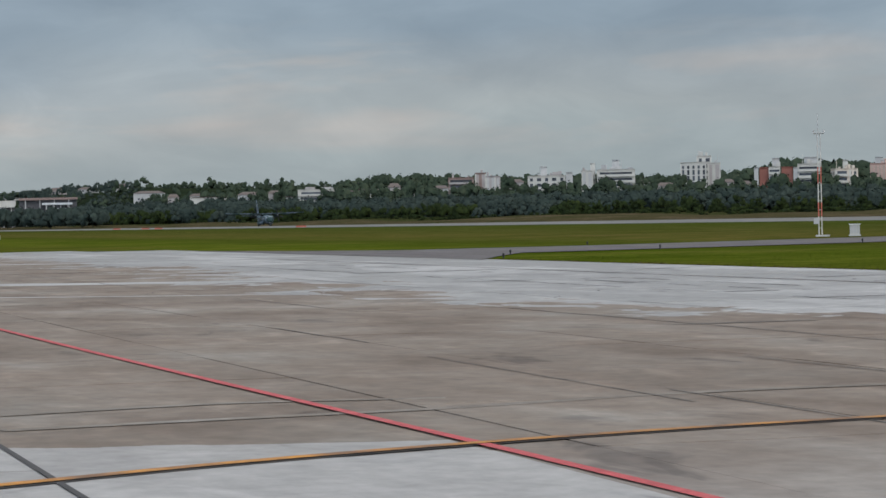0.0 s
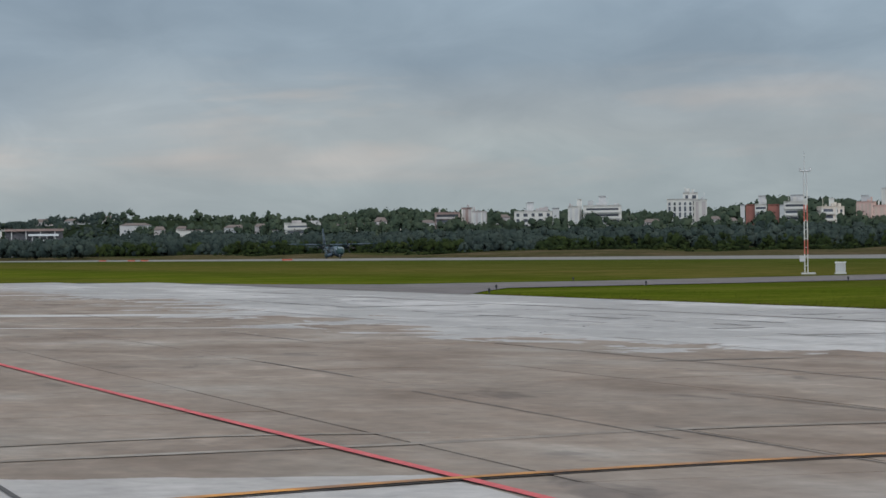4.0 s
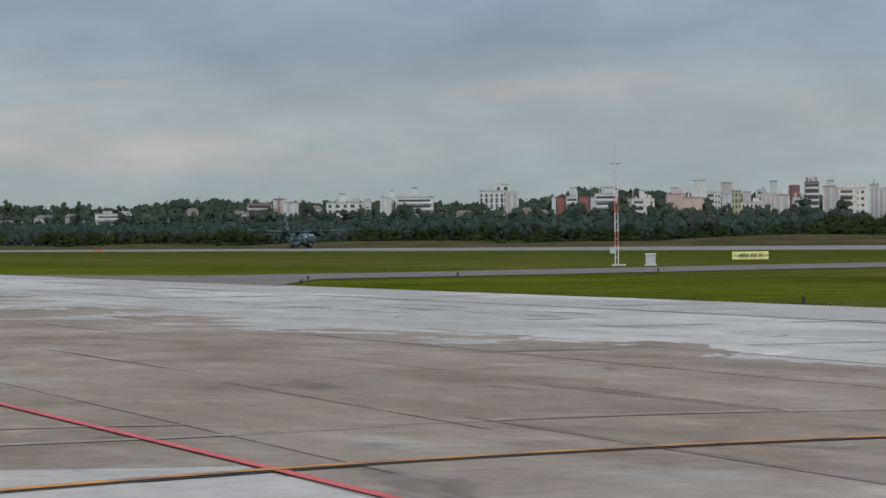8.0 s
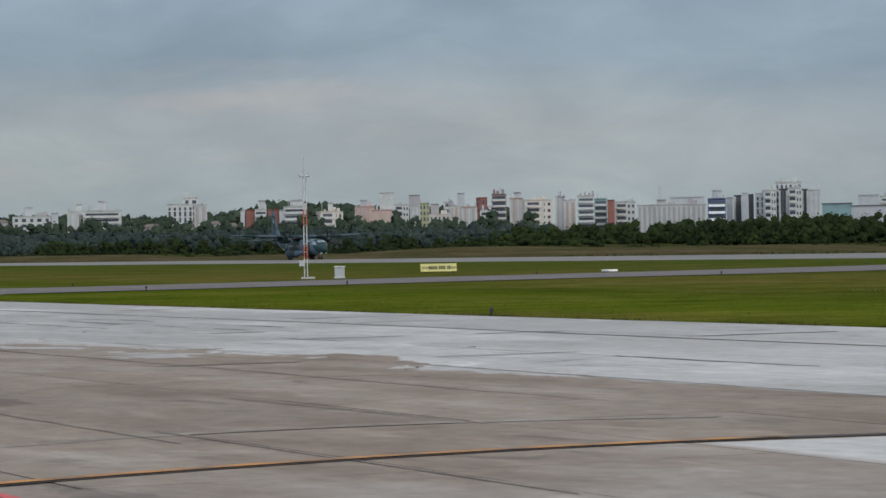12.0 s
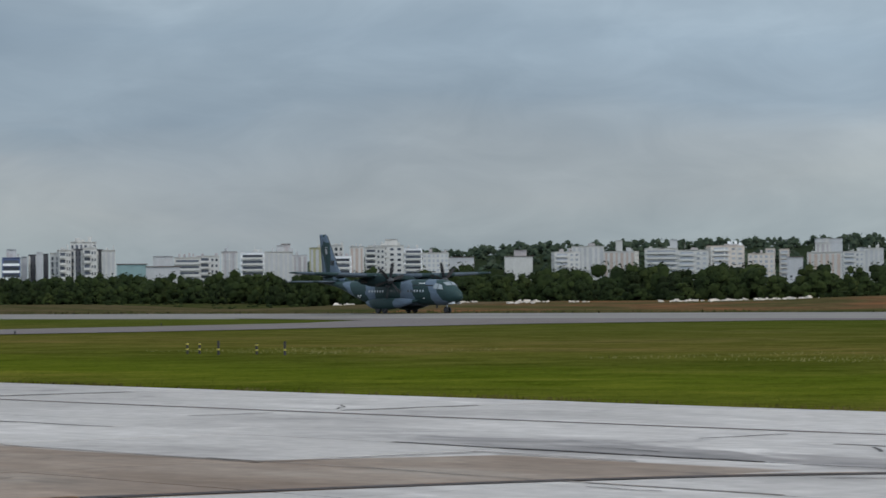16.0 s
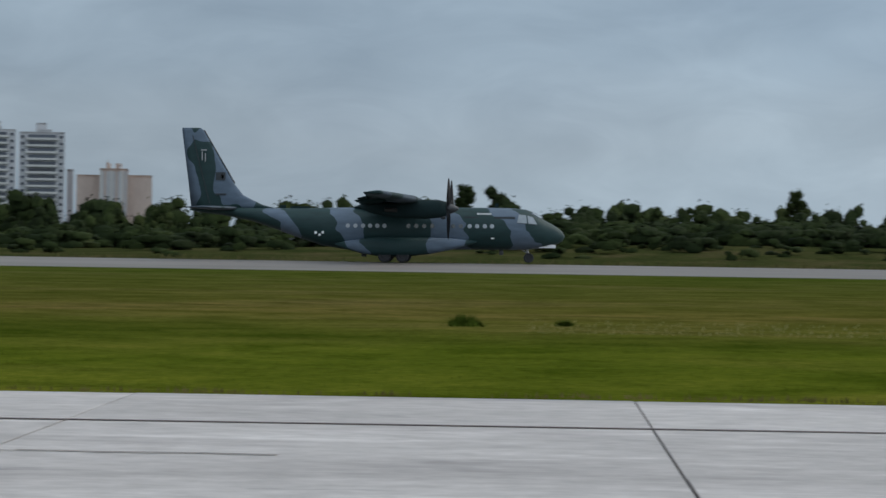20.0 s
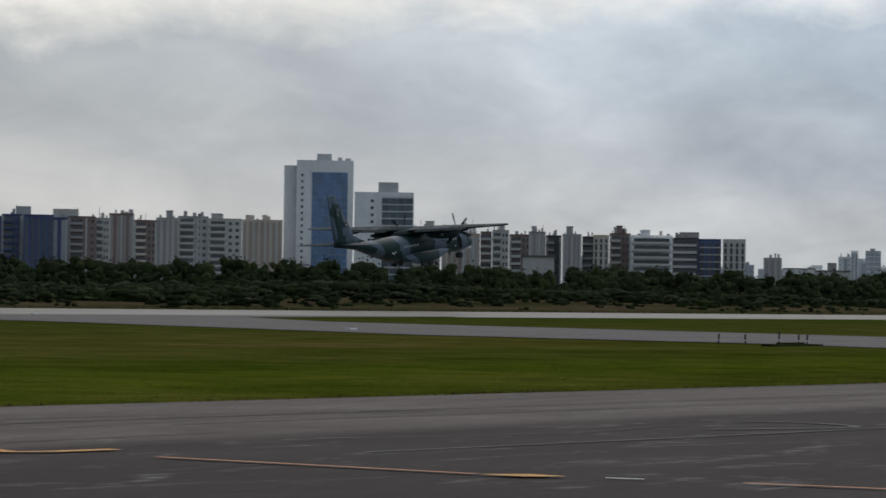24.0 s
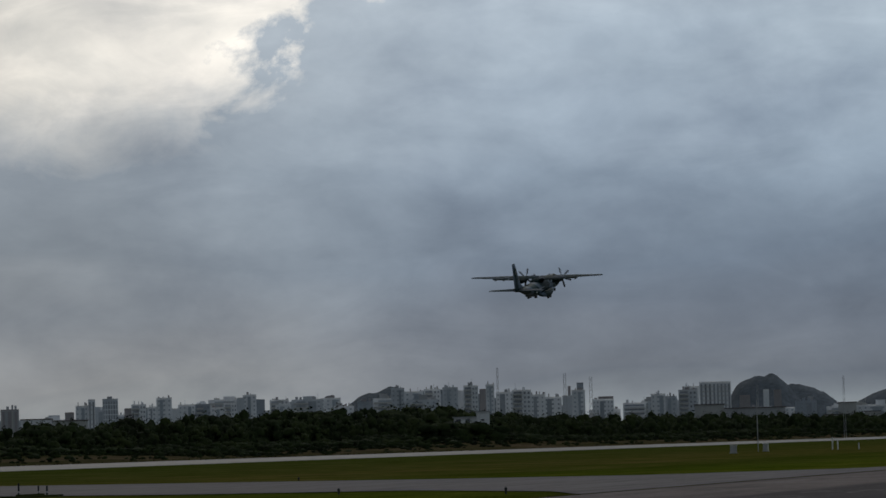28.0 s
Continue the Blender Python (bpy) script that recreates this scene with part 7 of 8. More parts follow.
            add_tube(bm, (x, s * 1.27, 2.30), (x, s * 1.372, 2.30), 0.135, n=14)
            part("cabin_window", bm, M["cabin_pane"] if (x < 0 or x > 4.5) else M["screen"], air)
        # cockpit side panes
        for quad in (((7.72, 2.50), (8.36, 2.46), (8.28, 2.98), (7.84, 3.04)), ((8.43, 2.45), (8.98, 2.40), (8.72, 2.86), (8.36, 2.97))):
            bm = bmesh.new()
            inner, outer = [], []
            for x, z in quad:
                half = float(np.interp(x, NOSE, [1.35, 1.33, 1.25, 1.15, 1.04, 0.90]))
                hh = float(np.interp(x, NOSE, [1.32, 1.31, 1.26, 1.16, 1.02, 0.86]))
                zc = float(np.interp(x, NOSE, [2.14, 2.13, 2.10, 2.04, 1.95, 1.84]))
                v = min(0.97, abs((z - zc) / hh))
                yy = half * (1 - v ** 2.25) ** (1 / 2.25)
                inner.append(bm.verts.new((x, s * (yy - 0.05), z)))
                outer.append(bm.verts.new((x, s * (yy + 0.055), z + 0.02)))
            for j in range(4):
                bm.faces.new((inner[j], inner[(j + 1) % 4], outer[(j + 1) % 4], outer[j]))
            bm.faces.new(outer)
            bmesh.ops.recalc_face_normals(bm, faces=bm.faces)
            part("cockpit_window", bm, M["pilot_pane"], air)
        # windscreen
        bm = bmesh.new()
        q = [(8.62, s * 0.66, 3.10), (9.12, s * 0.62, 2.80), (9.30, s * 0.05, 2.82), (8.80, s * 0.05, 3.17)]
        lo = [bm.verts.new((x - 0.08, y, z - 0.10)) for x, y, z in q]
        hi = [bm.verts.new((x + 0.03, y * 1.02, z + 0.05)) for x, y, z in q]
        for j in range(4):
            bm.faces.new((lo[j], lo[(j + 1) % 4], hi[(j + 1) % 4], hi[j]))
        bm.faces.new(hi)
        bmesh.ops.recalc_face_normals(bm, faces=bm.faces)
        part("windscreen", bm, M["pilot_pane"], air, "grey reflecting windscreen")
        # markings: small bars and dots in place of lettering and badges
        for x0, x1, z0, z1, m in ((4.4, 5.3, 2.78, 2.90, "bar_dark"), (6.3, 7.6, 2.76, 2.90, "bar_dark"), (5.2, 6.1, 2.98, 3.12, "white"), (-5.0, -4.85, 1.78, 1.93, "white"), (-4.75, -4.62, 1.66, 1.78, "white"), (-4.55, -4.42, 1.8, 1.95, "white"),
                                  (6.1, 6.3, 1.5, 1.58, "white")):
            half = 1.375 if x0 > -3 else 1.325
            zz = (z0 + z1) / 2
            v = min(0.97, abs((zz - 2.13) / 1.33))
            yy = half * (1 - v ** 2.25) ** (1 / 2.25)
            part("marking", boxed((x0, x1, min(s * (yy - 0.05), s * (yy + 0.012)), max(s * (yy - 0.05), s * (yy + 0.012)), z0, z1)), M[m], air)
        for x0, x1, z0, z1, m in ((-11.35, -10.75, 5.15, 5.65, "bar_dark"), (-11.0, -10.85, 5.25, 5.5, "white"), (-12.25, -12.21, 6.4, 6.95, "w_grey"), (-12.05, -12.01, 6.3, 6.85, "w_grey"), (-11.35, -10.7, 4.2, 4.3, "bar_dark")):
            part("marking", boxed((x0, x1, min(s * 0.08, s * 0.185), max(s * 0.08, s * 0.185), z0, z1)), M[m], air)
    # fin with its long dorsal fillet
    foil([(3.25, -7.0, -12.9, 0, 0.16), (3.6, -8.4, -12.95, 0, 0.30), (4.2, -9.6, -13.02, 0, 0.34), (4.95, -10.2, -13.1, 0, 0.34), (8.3, -12.12, -13.52, 0, 0.20), (8.46, -12.35, -13.5, 0, 0.08)], "fin", M["camo_fin"], air, "camouflaged tail fin", True)
    part("fin_edge", tubes(((-10.15, 0, 4.95), (-12.1, 0, 8.3), 0.035)), M["dark"], air)
    part("rudder_gap", tubes(((-11.75, 0.155, 3.7), (-12.85, 0.09, 8.0), 0.02), ((-11.75, -0.155, 3.7), (-12.85, -0.09, 8.0), 0.02)), M["dark"], air)
    part("rudder_arm", boxed((-12.3, -11.95, -0.2, 0.2, 7.02, 7.08)), M["w_grey"], air)
    # nose gear
    part("nose_leg", tubes(((8.45, 0, 0.32), (8.35, 0, 1.05), 0.07), ((8.45, -0.22, 0.32), (8.45, 0.22, 0.32), 0.05), ((8.4, 0, 0.6), (7.8, 0, 1.0), 0.04)), M["steel"], air)
    for s in (-1, 1):
        w = ring_wheel(0.32, 0.18, air)
        w.location = (8.45, s * 0.2, 0.32)
        WHEELS.append((w, 0.32))
    for s in (-1, 1):
        part("nose_door", boxed((9.1, 10.15, s * 0.4 - 0.02, s * 0.4 + 0.02, 0.95, 1.16)), M["w_haze"], air, "pale nose gear door")
    part("aerial", boxed((6.3, 6.55, -0.01, 0.01, 3.45, 3.75), (3.4, 3.6, -0.01, 0.01, 3.46, 3.7), (-7.3, -6.9, -0.01, 0.01, 3.38, 3.6)), M["hull_dark"], air)
    part("lower_aerial", boxed((6.6, 6.85, -0.02, 0.02, 0.5, 0.85), (-2.1, -1.8, -0.25, 0.25, 0.35, 0.8)), M["dark"], air)
    part("roof_fairing", boxed((-6.6, -5.4, -0.16, 0.16, 3.36, 3.52)), M["hull_dark"], air)
    return air


AIR = build_aircraft()

# ---------------- grass ----------------
def tufts(name, count, x0, x1, y0, y1, low, high, blades, mat, label, seed, keep=None, wide=0.012):
    r = np.random.default_rng(seed)
    x, y = r.uniform(x0, x1, count), y0 + (y1 - y0) * r.uniform(0, 1, count) ** 1.5
    if keep is not None:
        k = keep(x, y)
        x, y = x[k], y[k]
    x, y = np.repeat(x, blades), np.repeat(y, blades)
    n = len(x)
    x = x + r.normal(0, 0.05, n)
    y = y + r.normal(0, 0.05, n)
    h = r.uniform(low, high, n)
    a = r.uniform(-1.4, 1.4, n)
    lean = r.uniform(0, 0.6, n) * h
    w = h * r.uniform(0.10, 0.2, n) + wide
    dx, dy = np.cos(a), np.sin(a)
    v = np.stack([np.stack([x - dx * w, y - dy * w, np.full(n, -0.02)], 1), np.stack([x + dx * w, y + dy * w, np.full(n, -0.02)], 1), np.stack([x - dy * lean, y + dx * lean, h], 1)], 1).reshape(-1, 3)
    me = mesh_from(name, v, np.arange(3 * n).reshape(-1, 3), mat)
    up = np.tile(np.array([0.0, -0.45, 0.89]), (3 * n, 1))
    me.normals_split_custom_set_from_vertices(up.tolist())
    return tagged(new(name, me), label, "grass", kind="stuff")


def on_grass(x, y):
    """Where the field is grass: beyond the apron's edge and off the taxiways."""
    edge = np.interp(x, [-320, -100, 6, 20, 34, 60, 170], [30.6, 30.8, 31.4, 30.7, 30.0, 29.0, 28.7])
    west = (x > np.interp(y, [30, 37, 48, 70, 110, 166], [-190, -148, -148, -157, -171, -245])) & (x < np.interp(y, [30, 37, 48, 70, 110, 166], [-108, -126, -129, -136.5, -147, -120]))
    east = (x > np.interp(y, [29, 32, 40, 60, 98, 166], [84, 90, 97.5, 104, 116, 120])) & (x < np.interp(y, [29, 32, 40, 60, 98, 166], [160, 132, 125, 131, 146, 232]))
    return (y > edge - 0.05 + 0.12 * np.sin(x * 1.3) * np.sin(x * 0.37)) & ~west & ~east & (y < 165)


tufts("grass", 120000, -112, 92, 30.4, 54, 0.008, 0.024, 1, M["grass"], "short green grass along the paved edge", 21, on_grass, 0.003)
tufts("seed_grass", 9000, -120, 40, 54, 63, 0.02, 0.07, 1, M["seed"], "pale seed heads of tall grass", 23, lambda x, y: (np.sin(x * 0.21) + np.sin(x * 0.083 + 1) + 0.6 * np.sin(x * 0.9) > 0.75), 0.004)


M["verge"] = material("dry_verge_grass", [(0.3, (0.050, 0.048, 0.012)), (0.55, (0.085, 0.072, 0.024)), (0.75, (0.13, 0.098, 0.05))], 0.4, 0.95, 0.25, spec=0.0)


def on_verge(x, y):
    edge = np.interp(x, [-320, -100, 6, 20, 34, 60, 170], [30.6, 30.8, 31.4, 30.7, 30.0, 29.0, 28.7])
    reach = 0.22 + 0.25 * np.sin(x * 0.7) * np.sin(x * 0.23 + 1) + 0.12 * np.sin(x * 2.9)
    return on_grass(x, y) & (y < edge + reach)


tufts("verge_grass", 60000, -112, 92, 28.4, 32.2, 0.015, 0.055, 2, M["verge"], "dry yellowed grass hanging over the paved edge", 25, on_verge, 0.008)


def on_bank(x, y):
    return (np.sin(x * 0.19) + np.sin(x * 0.071 + 1) + np.sin(x * 0.53 + y) > -0.9)


M["bank_weeds"] = material("tall_bank_weeds", [(0.3, (0.028, 0.034, 0.010)), (0.5, (0.050, 0.050, 0.018)), (0.7, (0.085, 0.072, 0.036))], 0.25, 0.95, 0.25, spec=0.0)
tufts("bank_weeds", 30000, -420, 560, 212, 262, 0.15, 0.55, 1, M["bank_weeds"], "tall dry weeds on the bank beyond the runway", 29, on_bank, 0.10)


M["rank"] = material("rank_weeds", [(0.3, (0.035, 0.055, 0.008)), (0.7, (0.06, 0.085, 0.012))], 1.5, 0.9, 0.2, spec=0.0)


def weed_clump(x, y, w, h, seed):
    """A dark rank clump standing out of the mown grass."""
    r = np.random.default_rng(seed)
    n = 260
    px, py = x + r.normal(0, w * 0.4, n), y + r.normal(0, w * 0.4, n)
    top = h * r.uniform(0.4, 1.0, n) * np.exp(-((px - x) / w) ** 2)
    a, lean = r.uniform(0, 2 * math.pi, n), r.uniform(0.05, 0.18, n)
    dx, dy = np.cos(a) * 0.022, np.sin(a) * 0.022
    v = np.stack([np.stack([px - dx, py - dy, np.full(n, -0.03)], 1), np.stack([px + dx, py + dy, np.full(n, -0.03)], 1), np.stack([px - np.sin(a) * lean, py + np.cos(a) * lean, top], 1)], 1).reshape(-1, 3)
    return tagged(new("weed_clump", mesh_from("weed_clump", v, np.arange(3 * n).reshape(-1, 3), M["rank"])), "dark rank weed clump in the mown grass", "weeds", "weed clumps", kind="stuff")


for k, (x, y, w, h) in enumerate(((-1.3, 58.2, 0.42, 0.26), (0.7, 59.2, 0.22, 0.12), (44.0, 52.0, 0.3, 0.07))):
    weed_clump(x, y, w, h, 70 + k)


# ---------------- airfield furniture ----------------
def wind_mast():
    ob = tagged(empty("instrument_mast", pose(-167.5, 68.1, 0, 0, 0, 68)), "slim red and white banded instrument mast on the grass", "mast")
    part("base", boxed((-0.3, 0.55, -0.3, 0.3, -0.02, 0.08)), M["w_grey"], ob)
    for name, z0, z1, m in (("lower_tube", 0.1, 1.2, "w_white"), ("red_band", 1.2, 2.05, "mast_red"), ("white_band", 2.05, 3.2, "w_white"), ("red_band", 3.2, 4.2, "mast_red"), ("white_band", 4.2, 5.1, "w_white"), ("head", 5.1, 6.2, "w_grey")):
        for x in (-0.09, 0.09):
            part(name, tubes(((x, 0, z0), (x, 0, z1), 0.036)), M[m], ob)
    for k in range(10):
        part("rung", tubes(((-0.09, 0, 0.5 + 0.55 * k), (0.09, 0, 0.5 + 0.55 * k), 0.022)), M["w_grey"], ob)
    part("cross_arm", tubes(((-0.32, 0, 6.25), (0.32, 0, 6.25), 0.05)), M["w_grey"], ob)
    for x in (-0.3, 0.3):
        part("cup", tubes(((x, 0, 6.25), (x, 0, 6.45), 0.07, 0.05)), M["w_grey"], ob)
    part("rod", tubes(((-0.05, 0, 6.25), (-0.05, 0, 7.45), 0.03, 0.015)), M["w_grey"], ob)
    part("control_box", boxed((-0.40, -0.05, -0.4, -0.1, 0.75, 1.1)), M["w_grey"], ob)


wind_mast()


def cabinet(x, y, w, h, turn, label):
    ob = tagged(empty("equipment_cabinet", pose(x, y, 0, 0, 0, turn)), label, "cabinet")
    part("plinth", boxed((-w / 2 - 0.06, w / 2 + 0.06, -0.3, 0.3, -0.02, 0.06)), M["w_grey"], ob)
    part("body", boxed((-w / 2, w / 2, -0.25, 0.25, 0.06, h)), M["w_white"], ob)
    for k in range(3):
        part("door", boxed((-w / 2 + w * (k + 0.06) / 3, -w / 2 + w * (k + 0.94) / 3, -0.275, -0.25, 0.12, h - 0.08)), M["w_grey"], ob)
    part("roof", boxed((-w / 2 - 0.05, w / 2 + 0.05, -0.32, 0.32, h, h + 0.05)), M["white"], ob)
    return ob


cabinet(-166.0, 69.7, 0.6, 0.66, 67, "white equipment cabinet standing on the grass")
cabinet(271.6, 78.1, 0.62, 0.72, -74, "small white equipment cabinet on the grass")
cabinet(291.5, 80.5, 0.4, 0.75, -74, "narrow white equipment cabinet on the grass")


def taxi_sign():
    ob = tagged(empty("information_sign", pose(-181.8, 83.6, 0, 0, 0, 65.3)), "low yellow sign board with black lettering on two legs", "sign")
    part("panel", boxed((-1.22, 1.22, -0.06, 0.06, 0.14, 0.66)), M["yellow"], ob)
    for x in (-0.9, 0.9):
        part("leg", tubes(((x, 0, -0.02), (x, 0, 0.16), 0.05)), M["dark"], ob)
    at = -0.63
    for n in (5, 4, 2):
        for k in range(n):
            part("letter_bar", boxed((at, at + 0.075, -0.075, -0.06, 0.28, 0.52)), M["dark"], ob)
            at += 0.115
        at += 0.09
    for body, x in (("VOR", -1.12), ("NM", 0.82)):
        cu = bpy.data.curves.new(body, "FONT")
        cu.body, cu.size, cu.extrude = body, 0.25, 0.006
        me = bpy.data.meshes.new_from_object(bpy.data.objects.new(body, cu))
        me.materials.clear()
        me.materials.append(M["dark"])
        word = new("lettering", me)
        word.parent = ob
        word.matrix_basis = pose(x, -0.068, 0.30, 90, 0, 0)


taxi_sign()


def build_light(x, y):
    ob = tagged(empty("edge_light", pose(x, y, 0)), "small dark taxiway edge light on a stub post", "light", "taxiway edge lights")
    part("stem", tubes(((0, 0, -0.02), (0, 0, 0.09), 0.03)), M["rubber"], ob)
    part("lamp_head", tubes(((0, 0, 0.09), (0, 0, 0.17), 0.05, 0.05), ((0, 0, 0.17), (0, 0, 0.20), 0.05, 0.02)), M["rubber"], ob)
    return ob


first = build_light(-122.3, 35.4)
for x, y in ((-111.2, 31.9), (-64.4, 31.0), (-131.5, 55.6), (-160.6, 80.4), (-137.5, 79.9), (-173.5, 112.5), (-18.7, 31.7), (31.3, 35.8), (69.8, 29.7), (93.5, 41.0), (88.5, 33.0), (132.0, 60.0), (-127.5, 44.0), (-151.0, 48.0)):
    copy_thing(first, pose(x, y, 0))


def marker_post(x, y, h, light, bands, label):
    ob = tagged(empty("marker_post", pose(x, y, 0)), label, "post", "marker posts in the grass")
    part("post", tubes(((0, 0, -0.03), (0, 0, h), 0.036)), M["rubber"], ob)
    for k in range(bands):
        z = h * (0.3 + 0.5 * k / max(1, bands - 1))
        part("band", tubes(((0, 0, z), (0, 0, z + h * 0.13), 0.04)), M[light], ob)
    return ob


for x, y, h in ((-79.3, 52.4, 0.34), (-78.9, 52.6, 0.34), (-76.5, 51.7, 0.42), (-76.0, 52.8, 0.32), (-74.2, 52.6, 0.40)):
    marker_post(x, y, h, "dull_yellow", 2 if h < 0.36 else 1, "short yellow and black banded marker post")
for x, y, h in ((102.0, 61.2, 0.40), (103.4, 60.8, 0.38), (101.6, 58.2, 0.55), (104.4, 58.9, 0.40), (104.2, 58.4, 0.40)):
    marker_post(x, y, h, "w_grey", 1, "short dark banded post beside a culvert")
tagged(link_mesh("culvert", boxed((99.0, 103.0, 57.0, 57.5, -0.05, 0.06), (100.5, 102.4, 57.5, 57.7, -0.05, 0.12)), M["weeds"]), "low dark weed-coloured concrete culvert head in the grass", "culvert")


def flat_marker(x, y, w, label):
    bm = boxed((-w / 2, w / 2, -w / 3, w / 3, -0.02, 0.10 if w > 0.5 else 0.025))
    bmesh.ops.bevel(bm, geom=bm.edges[:], offset=0.008, segments=1)
    ob = link_mesh("runway_light", bm, M["white" if w > 0.5 else "w_grey"])
    ob.location = (x, y, 0)
    return tagged(ob, label, "light", "runway edge lights")


for x in (116.0, 130.5, 149.8, 169.0, 96.0, 76.0, 56.0):
    flat_marker(x, 164.2, 0.52, "low white runway edge light in the grass")
flat_marker(118.7, 93.0, 0.52, "low white taxiway marker on the grass")
flat_marker(33.3, 48.3, 0.22, "small white marker in the grass")
flat_marker(27.0, 31.0, 0.26, "pale concrete cover at the grass edge")
flat_marker(-17.9, 31.4, 0.3, "pale concrete cover at the grass edge")
flat_marker(-173.0, 92.0, 1.0, "low white taxiway marker on the grass")


def rubble():
    r = random.Random(3)
    bm = bmesh.new()
    heaps = [(r.choice((r.uniform(-352, -288), r.uniform(-288, -235), r.uniform(-172, -118), r.uniform(-172, -150))), r.uniform(245, 250)) for k in range(34)]
    for k in range(420):
        x, y = r.choice(heaps)
        x, y = x + r.gauss(0, 1.6), y + r.gauss(0, 0.8)
        z = float(land(np.array(x), np.array(y)))
        s = r.uniform(0.06, 0.30) * r.random() + 0.05
        m = pose(x, y, z + s * 0.2, r.uniform(-25, 25), r.uniform(-25, 25), r.uniform(0, 180)) @ Matrix.Diagonal((s * 1.7, s * 1.1, s * 0.7, 1))
        bmesh.ops.create_cube(bm, size=1.6, matrix=m)
    tagged(link_mesh("rubble", bm, M["w_cream"]), "line of pale broken stone along the bank", "rubble", kind="stuff")


rubble()


def site_shed():
    x, y = polar(-40.08, 345)
    z = float(land(np.array(x), np.array(y)))
    ob = tagged(empty("site_shed", pose(x, y, z, 0, 0, 40.08)), "grey metal site shed on stilts", "shed")
    part("body", boxed((-2.1, 2.1, 0, 4, 0.9, 3.5)), M["w_grey"], ob)
    part("door", boxed((0.15, 1.05, -0.06, 0, 0.9, 2.4)), M["w_haze"], ob)
    for a in (-1.95, -0.6, 0.8, 1.95):
        part("leg", tubes(((a, 0.2, -0.1), (a, 0.2, 0.9), 0.1)), M["dark"], ob)
    part("skirt", boxed((0.3, 2.0, -0.05, 0.0, 0.05, 0.85)), M["w_grey"], ob)
    part("roof", boxed((-2.3, 2.3, -0.3, 4.3, 3.5, 3.62)), M["w_grey"], ob)
    x, y = polar(-40.62, 343)
    z = float(land(np.array(x), np.array(y)))
    ob = tagged(empty("truck", pose(x, y, z, 0, 0, 40.6)), "small white site truck with a blue windscreen", "truck")
    part("cab", boxed((-1.0, 0.2, 0, 1.7, 0.3, 1.5)), M["white"], ob)
    part("bed", boxed((0.2, 1.2, 0, 1.7, 0.3, 0.9)), M["white"], ob)
    part("windscreen", boxed((-0.2, 0.9, -0.04, 0.0, 0.85, 1.25)), M["curtain_blue"], ob)
    for a in (-0.7, 0.8):
        w = ring_wheel(0.3, 0.2, ob)
        w.location = (a, 0.0, 0.3)


site_shed()


def red_frames():
    r = 340.0
    for az0, az1, low in ((-39.0, -36.95, True), (-35.72, -34.2, False)):
        az = (az0 + az1) / 2
        x, y = polar(az, r)
        z = float(land(np.array(x), np.array(y)))
        w = r * radians(az1 - az0)
        ob = tagged(empty("steel_portal", pose(x, y, z, 0, 0, -az)), "bright red steel portal frame on a building site", "steel frame", "red steel frames")
        part("beam", boxed((-w / 2, w / 2, -0.3, 0.3, 2.75, 3.25)), M["red"], ob)
        part("post", boxed((-w / 2, -w / 2 + 0.65, -0.3, 0.3, 0.9, 2.75)), M["red"], ob)
        part("post_foot", boxed((-w / 2, -w / 2 + 0.65, -0.3, 0.3, -0.1, 0.9)), M["w_grey"], ob)
        if low:
            part("lower_beam", boxed((-w / 2 + 4.3, w / 2 + 7.0, 0.5, 1.1, 1.3, 2.6)), M["red"], ob)
            for k in range(7):
                part("support", boxed((-w / 2 + 5 + 2.6 * k, -w / 2 + 5.6 + 2.6 * k, 0.5, 1.1, -0.1, 1.3)), M["w_grey"], ob)
            part("strut", boxed((w / 2 - 3.6, w / 2 - 3.1, -0.3, 0.3, 2.0, 2.75)), M["red"], ob)
        else:
            part("post", boxed((w / 2 - 0.65, w / 2, -0.3, 0.3, -0.1, 2.75)), M["red"], ob)
            part("panel", boxed((w / 2 - 4, w / 2 + 4, 0.6, 0.9, 0.2, 1.25)), M["red"], ob)
            part("panel", boxed((-w / 2 + 1.5, w / 2 - 4.5, 0.6, 0.9, 1.2, 1.9)), M["w_brown"], ob)
    x, y = polar(-36.0, 333)
    z = float(land(np.array(x), np.array(y)))
    ob = tagged(empty("site_roller", pose(x, y, z, 0, 0, 36)), "small yellow site roller on red earth", "machine")
    part("body", boxed((-0.8, 0.8, -0.5, 0.5, 0.35, 0.95)), M["yellow"], ob)
    part("hood", boxed((-0.3, 0.5, -0.45, 0.45, 0.95, 1.2)), M["yellow"], ob)
    for a in (-0.6, 0.6):
        w = ring_wheel(0.38, 0.9, ob, "drum")
        w.location = (a, 0, 0.36)


red_frames()


